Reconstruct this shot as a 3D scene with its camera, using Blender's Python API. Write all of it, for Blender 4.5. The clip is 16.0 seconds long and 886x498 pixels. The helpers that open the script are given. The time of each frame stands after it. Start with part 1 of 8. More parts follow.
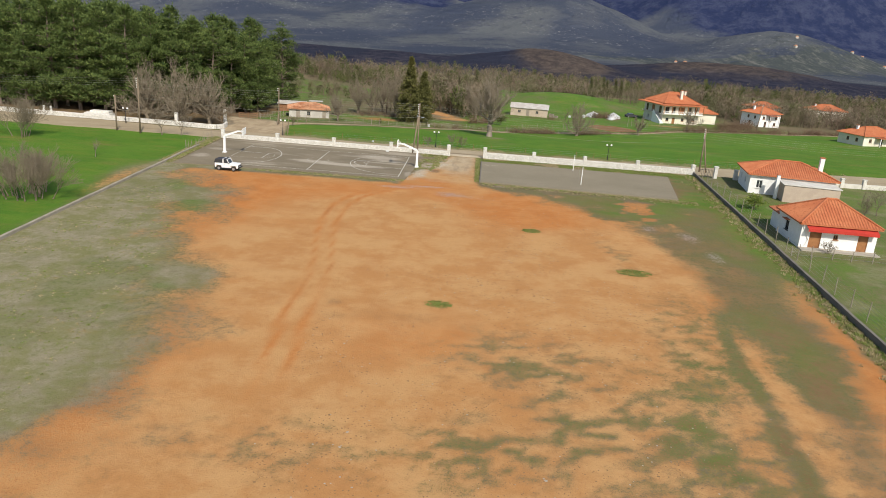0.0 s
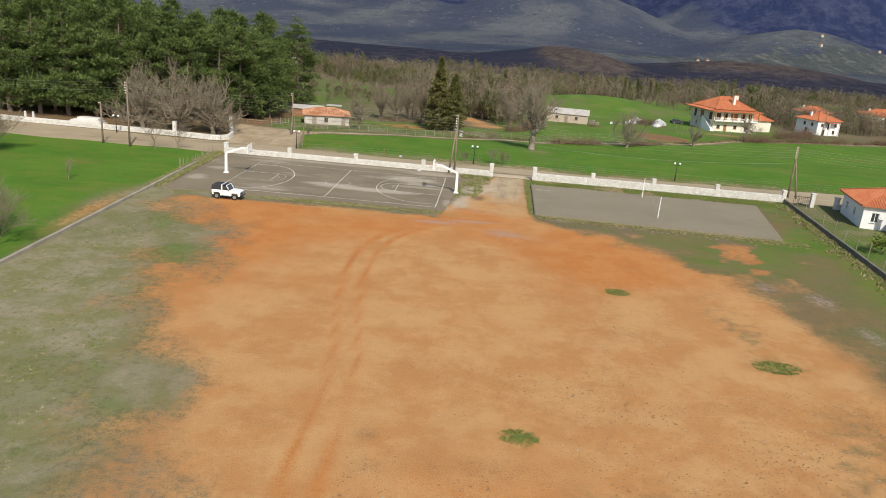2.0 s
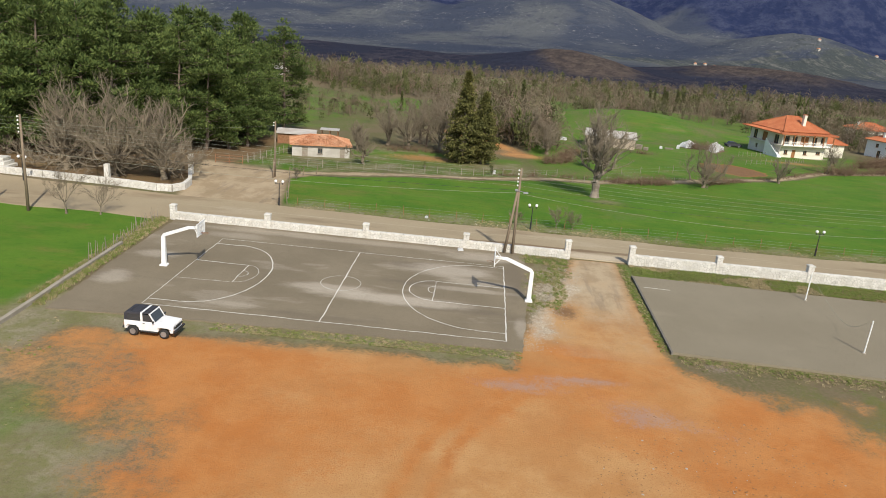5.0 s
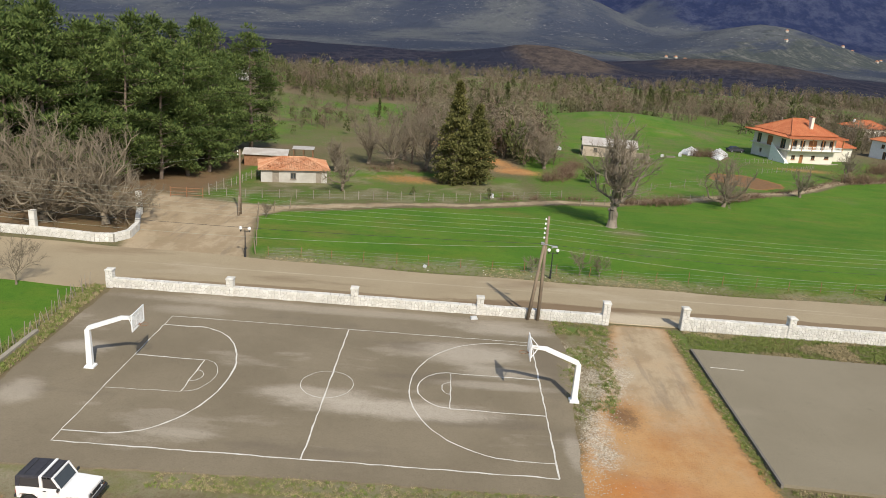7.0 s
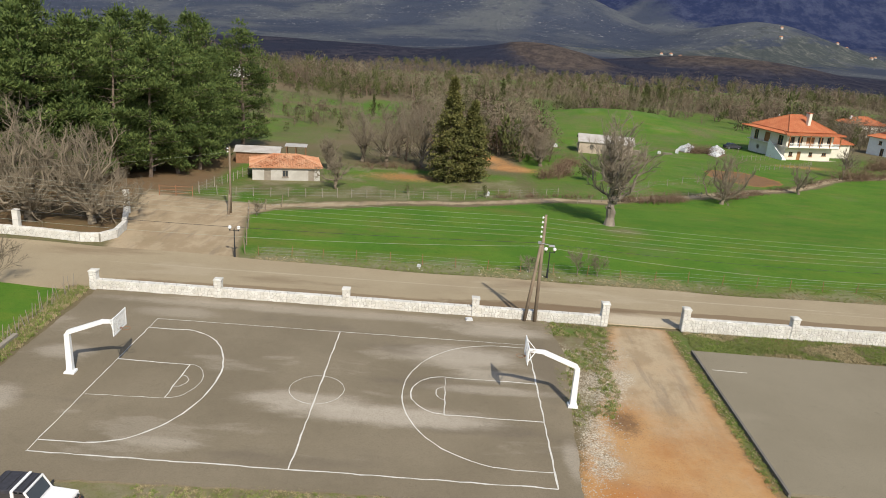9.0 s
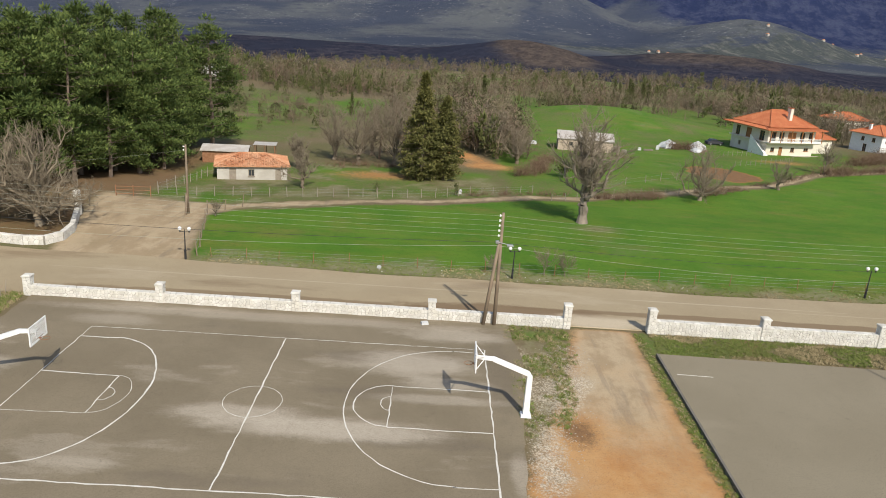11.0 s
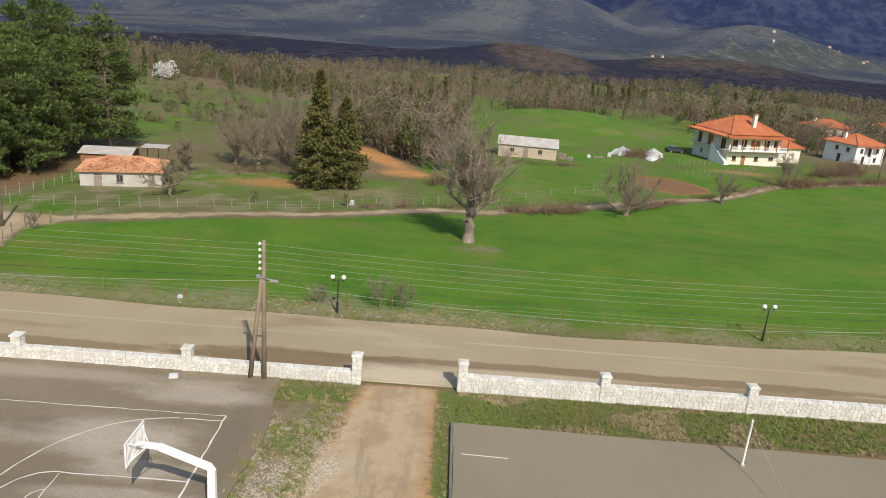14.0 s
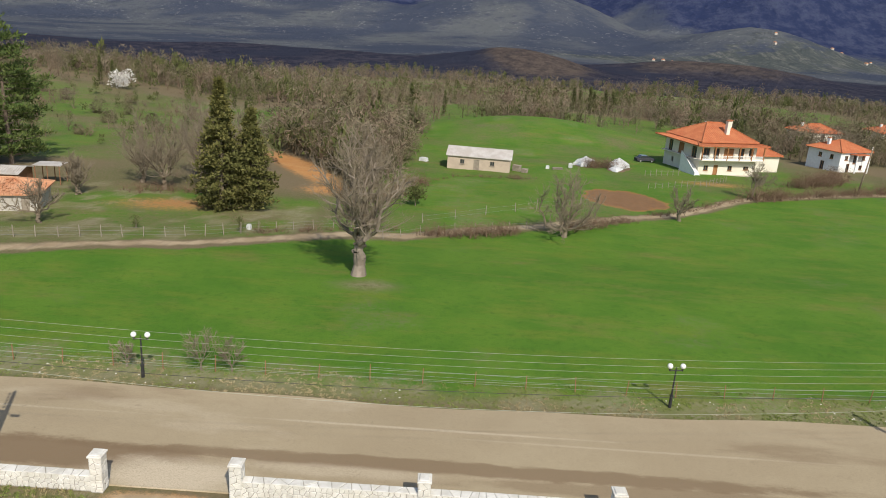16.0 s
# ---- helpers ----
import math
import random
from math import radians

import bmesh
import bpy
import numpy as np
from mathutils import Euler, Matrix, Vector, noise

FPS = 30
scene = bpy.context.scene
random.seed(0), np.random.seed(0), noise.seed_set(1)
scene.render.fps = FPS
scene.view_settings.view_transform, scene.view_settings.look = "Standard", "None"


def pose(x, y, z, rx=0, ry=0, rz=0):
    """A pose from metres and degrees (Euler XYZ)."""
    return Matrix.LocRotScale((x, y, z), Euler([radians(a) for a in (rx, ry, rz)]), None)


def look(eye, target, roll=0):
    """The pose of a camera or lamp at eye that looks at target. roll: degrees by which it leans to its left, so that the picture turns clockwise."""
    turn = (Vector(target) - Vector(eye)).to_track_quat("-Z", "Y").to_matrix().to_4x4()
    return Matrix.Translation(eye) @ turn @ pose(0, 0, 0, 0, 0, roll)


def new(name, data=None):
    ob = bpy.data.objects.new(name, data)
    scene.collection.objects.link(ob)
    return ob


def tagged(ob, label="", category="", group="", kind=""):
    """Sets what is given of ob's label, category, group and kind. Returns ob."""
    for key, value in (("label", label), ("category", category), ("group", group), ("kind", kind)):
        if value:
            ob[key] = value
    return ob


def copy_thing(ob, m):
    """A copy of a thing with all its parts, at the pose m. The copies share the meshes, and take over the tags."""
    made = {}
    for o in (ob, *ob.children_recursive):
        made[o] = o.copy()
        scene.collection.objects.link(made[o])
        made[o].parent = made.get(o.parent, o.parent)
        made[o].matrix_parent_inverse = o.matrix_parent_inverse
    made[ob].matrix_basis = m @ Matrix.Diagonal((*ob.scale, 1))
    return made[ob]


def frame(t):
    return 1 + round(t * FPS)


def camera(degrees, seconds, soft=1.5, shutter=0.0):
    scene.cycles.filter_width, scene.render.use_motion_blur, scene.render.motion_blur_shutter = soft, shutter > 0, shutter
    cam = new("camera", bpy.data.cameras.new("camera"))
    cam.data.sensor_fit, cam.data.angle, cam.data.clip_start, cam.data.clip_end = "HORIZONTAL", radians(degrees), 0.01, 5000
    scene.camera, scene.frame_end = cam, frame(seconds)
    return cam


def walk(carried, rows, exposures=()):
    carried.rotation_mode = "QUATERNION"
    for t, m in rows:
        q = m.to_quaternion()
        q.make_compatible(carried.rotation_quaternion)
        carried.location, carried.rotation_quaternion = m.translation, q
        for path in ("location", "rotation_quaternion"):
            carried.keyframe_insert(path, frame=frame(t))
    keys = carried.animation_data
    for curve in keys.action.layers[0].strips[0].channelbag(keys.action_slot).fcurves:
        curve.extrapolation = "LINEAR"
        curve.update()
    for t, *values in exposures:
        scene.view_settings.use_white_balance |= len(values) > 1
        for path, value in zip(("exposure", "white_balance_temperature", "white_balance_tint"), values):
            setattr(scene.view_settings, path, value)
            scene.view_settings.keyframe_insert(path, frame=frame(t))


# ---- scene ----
cam = camera(63.0, 16.0, soft=0.92)
PATH = [
    (0, (4.543, -1.192, 21.331), (4.479, 0.717, 20.737), 4.2),
    (0.5, (3.389, 3.455, 21.244), (3.312, 5.362, 20.646), 4.3),
    (1, (2.219, 8.24, 21.158), (2.132, 10.145, 20.556), 4.4),
    (1.5, (0.967, 13.176, 21.057), (0.873, 15.08, 20.454), 4.5),
    (2, (-0.31, 18.315, 20.984), (-0.413, 20.219, 20.379), 4.5),
    (2.5, (-1.763, 23.384, 20.916), (-1.872, 25.287, 20.31), 4.6),
    (3, (-3.28, 28.836, 20.853), (-3.4, 30.738, 20.247), 4.7),
    (3.5, (-4.578, 35.15, 20.722), (-4.704, 37.053, 20.118), 4.9),
    (4, (-5.858, 41.635, 20.653), (-5.978, 43.539, 20.052), 5.0),
    (4.2, (-6.419, 44.046, 20.666), (-6.534, 45.95, 20.065), 5.1),
    (6.3, (-12.046, 65.489, 21.65), (-12.068, 67.394, 21.044), 4.3),
    (6.5, (-12.088, 66.52, 21.714), (-12.11, 68.426, 21.107), 4.22),
    (7, (-12.64, 68.361, 21.895), (-12.648, 70.267, 21.288), 4.23),
    (7.5, (-12.933, 69.232, 22.074), (-12.933, 71.136, 21.46), 4.27),
    (8, (-12.923, 69.371, 21.833), (-12.919, 71.275, 21.223), 4.32),
    (8.5, (-12.888, 69.517, 21.647), (-12.881, 71.423, 21.04), 4.31),
    (8.7, (-12.764, 69.66, 21.619), (-12.761, 71.565, 21.008), 4.21),
    (10.8, (-10.418, 72.093, 21.041), (-10.389, 73.996, 20.427), 3.93),
    (11, (-9.902, 72.46, 21.024), (-9.872, 74.363, 20.411), 3.93),
    (11.5, (-7.63, 73.559, 20.989), (-7.605, 75.461, 20.371), 3.72),
    (12, (-5.515, 75.021, 20.839), (-5.491, 76.922, 20.219), 3.71),
    (12.5, (-3.491, 76.742, 20.678), (-3.462, 78.644, 20.06), 3.85),
    (13, (-1.252, 78.627, 20.526), (-1.219, 80.53, 19.914), 4.19),
    (13.5, (1.341, 80.665, 20.573), (1.368, 82.57, 19.965), 4.48),
    (14, (4.339, 83.1, 20.624), (4.354, 85.006, 20.017), 4.53),
    (14.5, (7.341, 85.74, 20.617), (7.343, 87.648, 20.014), 4.3),
    (15, (10.187, 88.503, 20.93), (10.177, 90.41, 20.326), 3.95),
    (15.5, (13.178, 91.959, 20.74), (13.164, 93.866, 20.138), 3.2),
    (16, (14.769, 93.64, 20.775), (14.768, 95.55, 20.181), 3.92),
]
walk(cam, [(t, look(eye, target, roll)) for t, eye, target, roll in PATH])

# ---- daylight ----
SUN_DIR = Vector((0.37, -0.93, 0.93)).normalized()      # towards the sun
SUN_EL = math.asin(SUN_DIR.z)
SUN_ROT = math.atan2(SUN_DIR.x, SUN_DIR.y)
world = bpy.data.worlds.new("daylight")
scene.world = world
world.use_nodes = True
_wn = world.node_tree
_sky = _wn.nodes.new("ShaderNodeTexSky")
_sky.sky_type = "NISHITA"
_sky.sun_disc = False
_sky.sun_elevation, _sky.sun_rotation = SUN_EL, SUN_ROT
_sky.air_density, _sky.dust_density = 1.0, 1.5
_wn.links.new(_sky.outputs[0], _wn.nodes["Background"].inputs[0])
_wn.nodes["Background"].inputs[1].default_value = 0.13
_sun = bpy.data.lights.new("sun", "SUN")
_sun.energy, _sun.angle, _sun.color = 4.4, radians(0.55), (1.0, 0.935, 0.82)
sun_lamp = new("sun", _sun)
sun_lamp.matrix_world = Matrix.Translation((60, -150, 160)) @ (-SUN_DIR).to_track_quat("-Z", "Y").to_matrix().to_4x4()


# ---- small mesh tools ----
class Shape:
    """Vertices and faces gathered for one mesh."""

    def __init__(self):
        self.v, self.f, self.m = [], [], []

    def add(self, vs, fs, mi=0):
        o = len(self.v)
        self.v += [tuple(p) for p in vs]
        self.f += [tuple(i + o for i in f) for f in fs]
        self.m += [mi] * len(fs)
        return self

    def box(self, cx, cy, cz, sx, sy, sz, rz=0.0, taper=1.0, mi=0):
        c, s = math.cos(radians(rz)), math.sin(radians(rz))
        vs = []
        for k in (-1, 1):
            q = taper if k > 0 else 1.0
            for i, j in ((-1, -1), (1, -1), (1, 1), (-1, 1)):
                x, y = i * sx / 2 * q, j * sy / 2 * q
                vs.append((cx + c * x - s * y, cy + s * x + c * y, cz + k * sz / 2))
        return self.add(vs, [(3, 2, 1, 0), (4, 5, 6, 7), (0, 1, 5, 4), (1, 2, 6, 5), (2, 3, 7, 6), (3, 0, 4, 7)], mi)

    def tube(self, a, b, ra, rb, n=6, caps=True, mi=0):
        a, b = Vector(a), Vector(b)
        d = (b - a)
        if d.length < 1e-6:
            return self
        d.normalize()
        u = d.orthogonal().normalized()
        w = d.cross(u)
        vs, fs = [], []
        for k in range(n):
            g = 2 * math.pi * k / n
            o = u * math.cos(g) + w * math.sin(g)
            vs += [a + o * ra, b + o * rb]
        for k in range(n):
            p, q = 2 * k, 2 * ((k + 1) % n)
            fs.append((p, q, q + 1, p + 1))
        if caps:
            fs += [tuple(range(2 * n - 2, -1, -2)), tuple(range(1, 2 * n, 2))]
        return self.add(vs, fs, mi)

    def path(self, pts, r, n=5, mi=0):
        """One continuous tube along a line of points."""
        pts = [Vector(p) for p in pts]
        vs, fs = [], []
        for i, p in enumerate(pts):
            d = (pts[min(i + 1, len(pts) - 1)] - pts[max(i - 1, 0)]).normalized()
            u = d.cross(Vector((0, 0, 1)) if abs(d.z) < 0.95 else Vector((1, 0, 0))).normalized()
            w = d.cross(u)
            vs += [p + (u * math.cos(6.2832 * k / n) + w * math.sin(6.2832 * k / n)) * r for k in range(n)]
        for i in range(len(pts) - 1):
            fs += [(i * n + k, i * n + (k + 1) % n, (i + 1) * n + (k + 1) % n, (i + 1) * n + k) for k in range(n)]
        return self.add(vs, fs, mi)

    def prism(self, poly, z0, z1, mi=0):
        """Extrudes a plan polygon (counter-clockwise) from z0 to z1."""
        n = len(poly)
        vs = [(x, y, z0) for x, y in poly] + [(x, y, z1) for x, y in poly]
        fs = [tuple(range(n - 1, -1, -1)), tuple(range(n, 2 * n))]
        fs += [(k, (k + 1) % n, n + (k + 1) % n, n + k) for k in range(n)]
        return self.add(vs, fs, mi)

    def side(self, prof, y0, y1, mi=0):
        """Extrudes a side profile of (x, z) points from y0 to y1."""
        n = len(prof)
        vs = [(x, y0, z) for x, z in prof] + [(x, y1, z) for x, z in prof]
        fs = [tuple(range(n)), tuple(range(2 * n - 1, n - 1, -1))]
        fs += [((k + 1) % n, k, n + k, n + (k + 1) % n) for k in range(n)]
        return self.add(vs, fs, mi)

    def ball(self, c, r, nu=10, nv=6, mi=0):
        vs, fs = [], []
        for j in range(nv + 1):
            g = math.pi * j / nv
            for i in range(nu):
                h = 2 * math.pi * i / nu
                vs.append((c[0] + r * math.sin(g) * math.cos(h), c[1] + r * math.sin(g) * math.sin(h), c[2] + r * math.cos(g)))
        for j in range(nv):
            for i in range(nu):
                a, b = j * nu + i, j * nu + (i + 1) % nu
                fs.append((a, a + nu, b + nu, b))
        return self.add(vs, fs, mi)

    def ring(self, c, axis, R, r, n=20, m=6, mi=0):
        """A torus round an axis."""
        ax = Vector(axis).normalized()
        u = ax.orthogonal().normalized()
        w = ax.cross(u)
        vs, fs = [], []
        for i in range(n):
            g = 2 * math.pi * i / n
            o = u * math.cos(g) + w * math.sin(g)
            for j in range(m):
                h = 2 * math.pi * j / m
                vs.append(Vector(c) + o * (R + r * math.cos(h)) + ax * (r * math.sin(h)))
        for i in range(n):
            for j in range(m):
                i2, j2 = (i + 1) % n, (j + 1) % m
                fs.append((i * m + j, i2 * m + j, i2 * m + j2, i * m + j2))
        return self.add(vs, fs, mi)

    def mesh(self, name, *mats, bevel=0.0, smooth=False):
        me = bpy.data.meshes.new(name)
        me.from_pydata(self.v, [], self.f)
        for m in mats:
            me.materials.append(m)
        if len(mats) > 1:
            me.polygons.foreach_set("material_index", self.m)
        bm = bmesh.new()
        bm.from_mesh(me)
        bmesh.ops.recalc_face_normals(bm, faces=bm.faces)
        if bevel:
            bmesh.ops.bevel(bm, geom=[e for e in bm.edges if len(e.link_faces) == 2 and e.calc_face_angle(0) > 0.6], offset=bevel, segments=1, affect="EDGES", clamp_overlap=True)
        bm.to_mesh(me)
        bm.free()
        if smooth:
            me.polygons.foreach_set("use_smooth", [True] * len(me.polygons))
        return me


def raw_mesh(name, verts, faces, mat):
    """A mesh straight from arrays, for large joined things."""
    me = bpy.data.meshes.new(name)
    verts, faces = np.asarray(verts, np.float32), np.asarray(faces, np.int32)
    k = faces.shape[1]
    me.vertices.add(len(verts))
    me.vertices.foreach_set("co", verts.ravel())
    me.loops.add(faces.size)
    me.loops.foreach_set("vertex_index", faces.ravel())
    me.polygons.add(len(faces))
    me.polygons.foreach_set("loop_start", np.arange(0, faces.size, k, dtype=np.int32))
    me.materials.append(mat)
    me.update(calc_edges=True)
    return me


def part(name, shape, mat, parent=None, label="", bevel=0.0, smooth=False):
    """Links a Shape (or a mesh) as one object under a thing or a part."""
    me = shape.mesh(name, *(mat if isinstance(mat, (list, tuple)) else (mat,)), bevel=bevel, smooth=smooth) if isinstance(shape, Shape) else shape
    ob = new(name, me)
    if parent is not None:
        ob.parent = parent
    if label:
        tagged(ob, label)
    return ob


def thing(name, label, category, at=(0, 0, 0), rz=0.0, group="", kind=""):
    ob = new(name)
    ob.empty_display_size = 0.3
    ob.matrix_basis = pose(*at, 0, 0, rz)
    return tagged(ob, label, category, group, kind)


# ---- lie of the land ----
def smooth01(a, b, v):
    t = np.clip((v - a) / (b - a), 0, 1)
    return t * t * (3 - 2 * t)


def vnoise(x, y, scale, seed=0):
    """Value noise between 0 and 1 over the plan."""
    x, y = np.asarray(x, float) / scale, np.asarray(y, float) / scale
    xi, yi = np.floor(x), np.floor(y)
    fx, fy = x - xi, y - yi
    fx, fy = fx * fx * (3 - 2 * fx), fy * fy * (3 - 2 * fy)

    def h(i, j):
        q = np.sin(i * 127.1 + j * 311.7 + seed * 74.7) * 43758.5453
        return q - np.floor(q)
    return (h(xi, yi) * (1 - fx) + h(xi + 1, yi) * fx) * (1 - fy) + (h(xi, yi + 1) * (1 - fx) + h(xi + 1, yi + 1) * fx) * fy


def fbm(x, y, scale, seed=0, n=4):
    s, a, tot = 0, 1.0, 0
    for k in range(n):
        s = s + a * vnoise(x, y, scale / 2 ** k, seed + k * 13)
        tot += a
        a *= 0.5
    return s / tot


PROF_Y = (121, 124, 131, 155, 170, 235, 300, 420, 700, 1000, 1500, 5000)
PROF_Z = (0, -0.15, -0.6, -1.0, -2.2, -3.9, -7, -11, -24, -32, -36, -36)


def hill(x, y, cx, cy, rx, ry):
    return np.exp(-((x - cx) / rx) ** 2 - ((y - cy) / ry) ** 2)


def land(x, y):
    """Height of the ground."""
    x, y = np.asarray(x, float), np.asarray(y, float)
    z = 0
    for d in (-3, 0, 3):                      # rounds the breaks of the slope
        z = z + np.interp(y + d * smooth01(126, 150, y), PROF_Y, PROF_Z) / 3
    z = z + 5.2 * np.exp(-((x - 36) / 30) ** 2 - ((y - 283) / 26) ** 2)          # green knoll
    z = z + 8 * smooth01(-20, -150, x) * smooth01(195, 330, y) * smooth01(560, 380, y)   # slope rising to the west
    z = z + (fbm(x, y, 60, 3) - 0.5) * 5 * smooth01(230, 400, y)
    z = z + (fbm(x, y, 14, 5) - 0.5) * 0.5 * smooth01(134, 175, y)
    # far hills and mountains
    z = z - 12 * smooth01(20, -260, x) * smooth01(330, 480, y)
    z = z + 27 * hill(x, y, 88, 985, 92, 80) + 27 * hill(x, y, 380, 1150, 190, 110) + 24 * hill(x, y, -250, 1050, 240, 140)
    rough = fbm(x, y, 800, 31, 6)
    ridge = 1 - np.abs(2 * fbm(x, y, 620, 35, 5) - 1)
    z = z + 190 * hill(x, y, 280, 3080, 400, 420) * (0.55 + 0.5 * rough + 0.35 * ridge) + 430 * hill(x, y, 1500, 4100, 620, 520) * (0.6 + 0.5 * rough + 0.25 * ridge)
    z = z + 112 * hill(x, y, 960, 2480, 230, 300) * (0.7 + 0.6 * rough) + 330 * hill(x, y, 2480, 3600, 330, 520) * (0.7 + 0.5 * rough)
    z = z + 190 * smooth01(2300, 3700, y) * smooth01(250, -500, x) * (0.35 + 0.6 * rough + 0.6 * ridge)
    z = z + (150 * rough + 90 * ridge) * smooth01(3200, 4400, y) + 45 * (ridge - 0.4) * smooth01(1700, 3000, y)
    return z


def zl(x, y):
    return float(land(x, y))


# ---- materials ----
class Nodes:
    """Short forms for building one node material."""

    def __init__(self, name, rough=0.85, metal=0.0):
        self.m = bpy.data.materials.new(name)
        self.m.use_nodes = True
        self.t = self.m.node_tree
        self.b = self.t.nodes["Principled BSDF"]
        self.b.inputs["Roughness"].default_value = rough
        self.b.inputs["Metallic"].default_value = metal
        self.b.inputs["Specular IOR Level"].default_value = 0.25
        self.pos = self.t.nodes.new("ShaderNodeNewGeometry").outputs["Position"]

    def link(self, a, b):
        self.t.links.new(a, b)

    def val(self, sock, v):
        if isinstance(v, bpy.types.NodeSocket):
            self.link(v, sock)
        else:
            sock.default_value = (*v, 1) if isinstance(v, tuple) and len(v) == 3 and sock.type == "RGBA" else v

    def noise(self, scale, detail=4.0, rough=0.6, stretch=None, dist=0.0):
        n = self.t.nodes.new("ShaderNodeTexNoise")
        n.inputs["Scale"].default_value, n.inputs["Detail"].default_value = scale, detail
        n.inputs["Roughness"].default_value, n.inputs["Distortion"].default_value = rough, dist
        src = self.pos
        if stretch:
            mp = self.t.nodes.new("ShaderNodeMapping")
            mp.inputs["Scale"].default_value = stretch[:3]
            if len(stretch) > 3:
                mp.inputs["Rotation"].default_value = (0, 0, radians(stretch[3]))
            self.link(self.pos, mp.inputs["Vector"])
            src = mp.outputs[0]
        self.link(src, n.inputs["Vector"])
        return n.outputs["Fac"]

    def step(self, sock, lo, hi, a=0.0, b=1.0):
        r = self.t.nodes.new("ShaderNodeMapRange")
        r.interpolation_type = "SMOOTHSTEP"
        self.val(r.inputs[0], sock)
        for i, v in enumerate((lo, hi, a, b)):
            self.val(r.inputs[i + 1], v)
        return r.outputs[0]

    def math(self, op, a, b=0.0):
        n = self.t.nodes.new("ShaderNodeMath")
        n.operation = op
        self.val(n.inputs[0], a)
        self.val(n.inputs[1], b)
        return n.outputs[0]

    def mix(self, fac, a, b, blend="MIX"):
        n = self.t.nodes.new("ShaderNodeMix")
        n.data_type, n.blend_type = "RGBA", blend
        self.val(n.inputs[0], fac)
        self.val(n.inputs[6], a)
        self.val(n.inputs[7], b)
        return n.outputs[2]

    def attr(self, name):
        n = self.t.nodes.new("ShaderNodeAttribute")
        n.attribute_name = name
        s = self.t.nodes.new("ShaderNodeSeparateColor")
        self.link(n.outputs["Color"], s.inputs[0])
        return (*s.outputs, n.outputs["Alpha"])

    def rand(self, island=False):
        if island:
            return self.t.nodes["Geometry"].outputs["Random Per Island"]
        return self.t.nodes.new("ShaderNodeObjectInfo").outputs["Random"]

    def bump(self, h, strength=0.3, dist=0.05):
        n = self.t.nodes.new("ShaderNodeBump")
        n.inputs["Strength"].default_value, n.inputs["Distance"].default_value = strength, dist
        self.link(h, n.inputs["Height"])
        self.link(n.outputs[0], self.b.inputs["Normal"])

    def out(self, col, rough=None):
        self.val(self.b.inputs["Base Color"], col)
        if rough is not None:
            self.val(self.b.inputs["Roughness"], rough)
        return self.m


def plain(name, a, b, scale=3.0, rough=0.8, metal=0.0, grain=30.0, bump=0.15, dist=0.01, lo=0.35, hi=0.65, rnd=0.0, island=False):
    """Two tones in large patches, a fine grain on top, and relief."""
    n = Nodes(name, rough, metal)
    c = n.mix(n.step(n.noise(scale), lo, hi), a, b)
    g = n.noise(grain, 3)
    c = n.mix(0.35, c, n.mix(g, tuple(v * 0.6 for v in a), tuple(min(1, v * 1.35) for v in b)))
    if rnd:
        c = n.mix(n.math("MULTIPLY", n.rand(island), rnd), c, tuple(v * 0.45 for v in a))
    n.bump(g, bump, dist)
    return n.out(c)


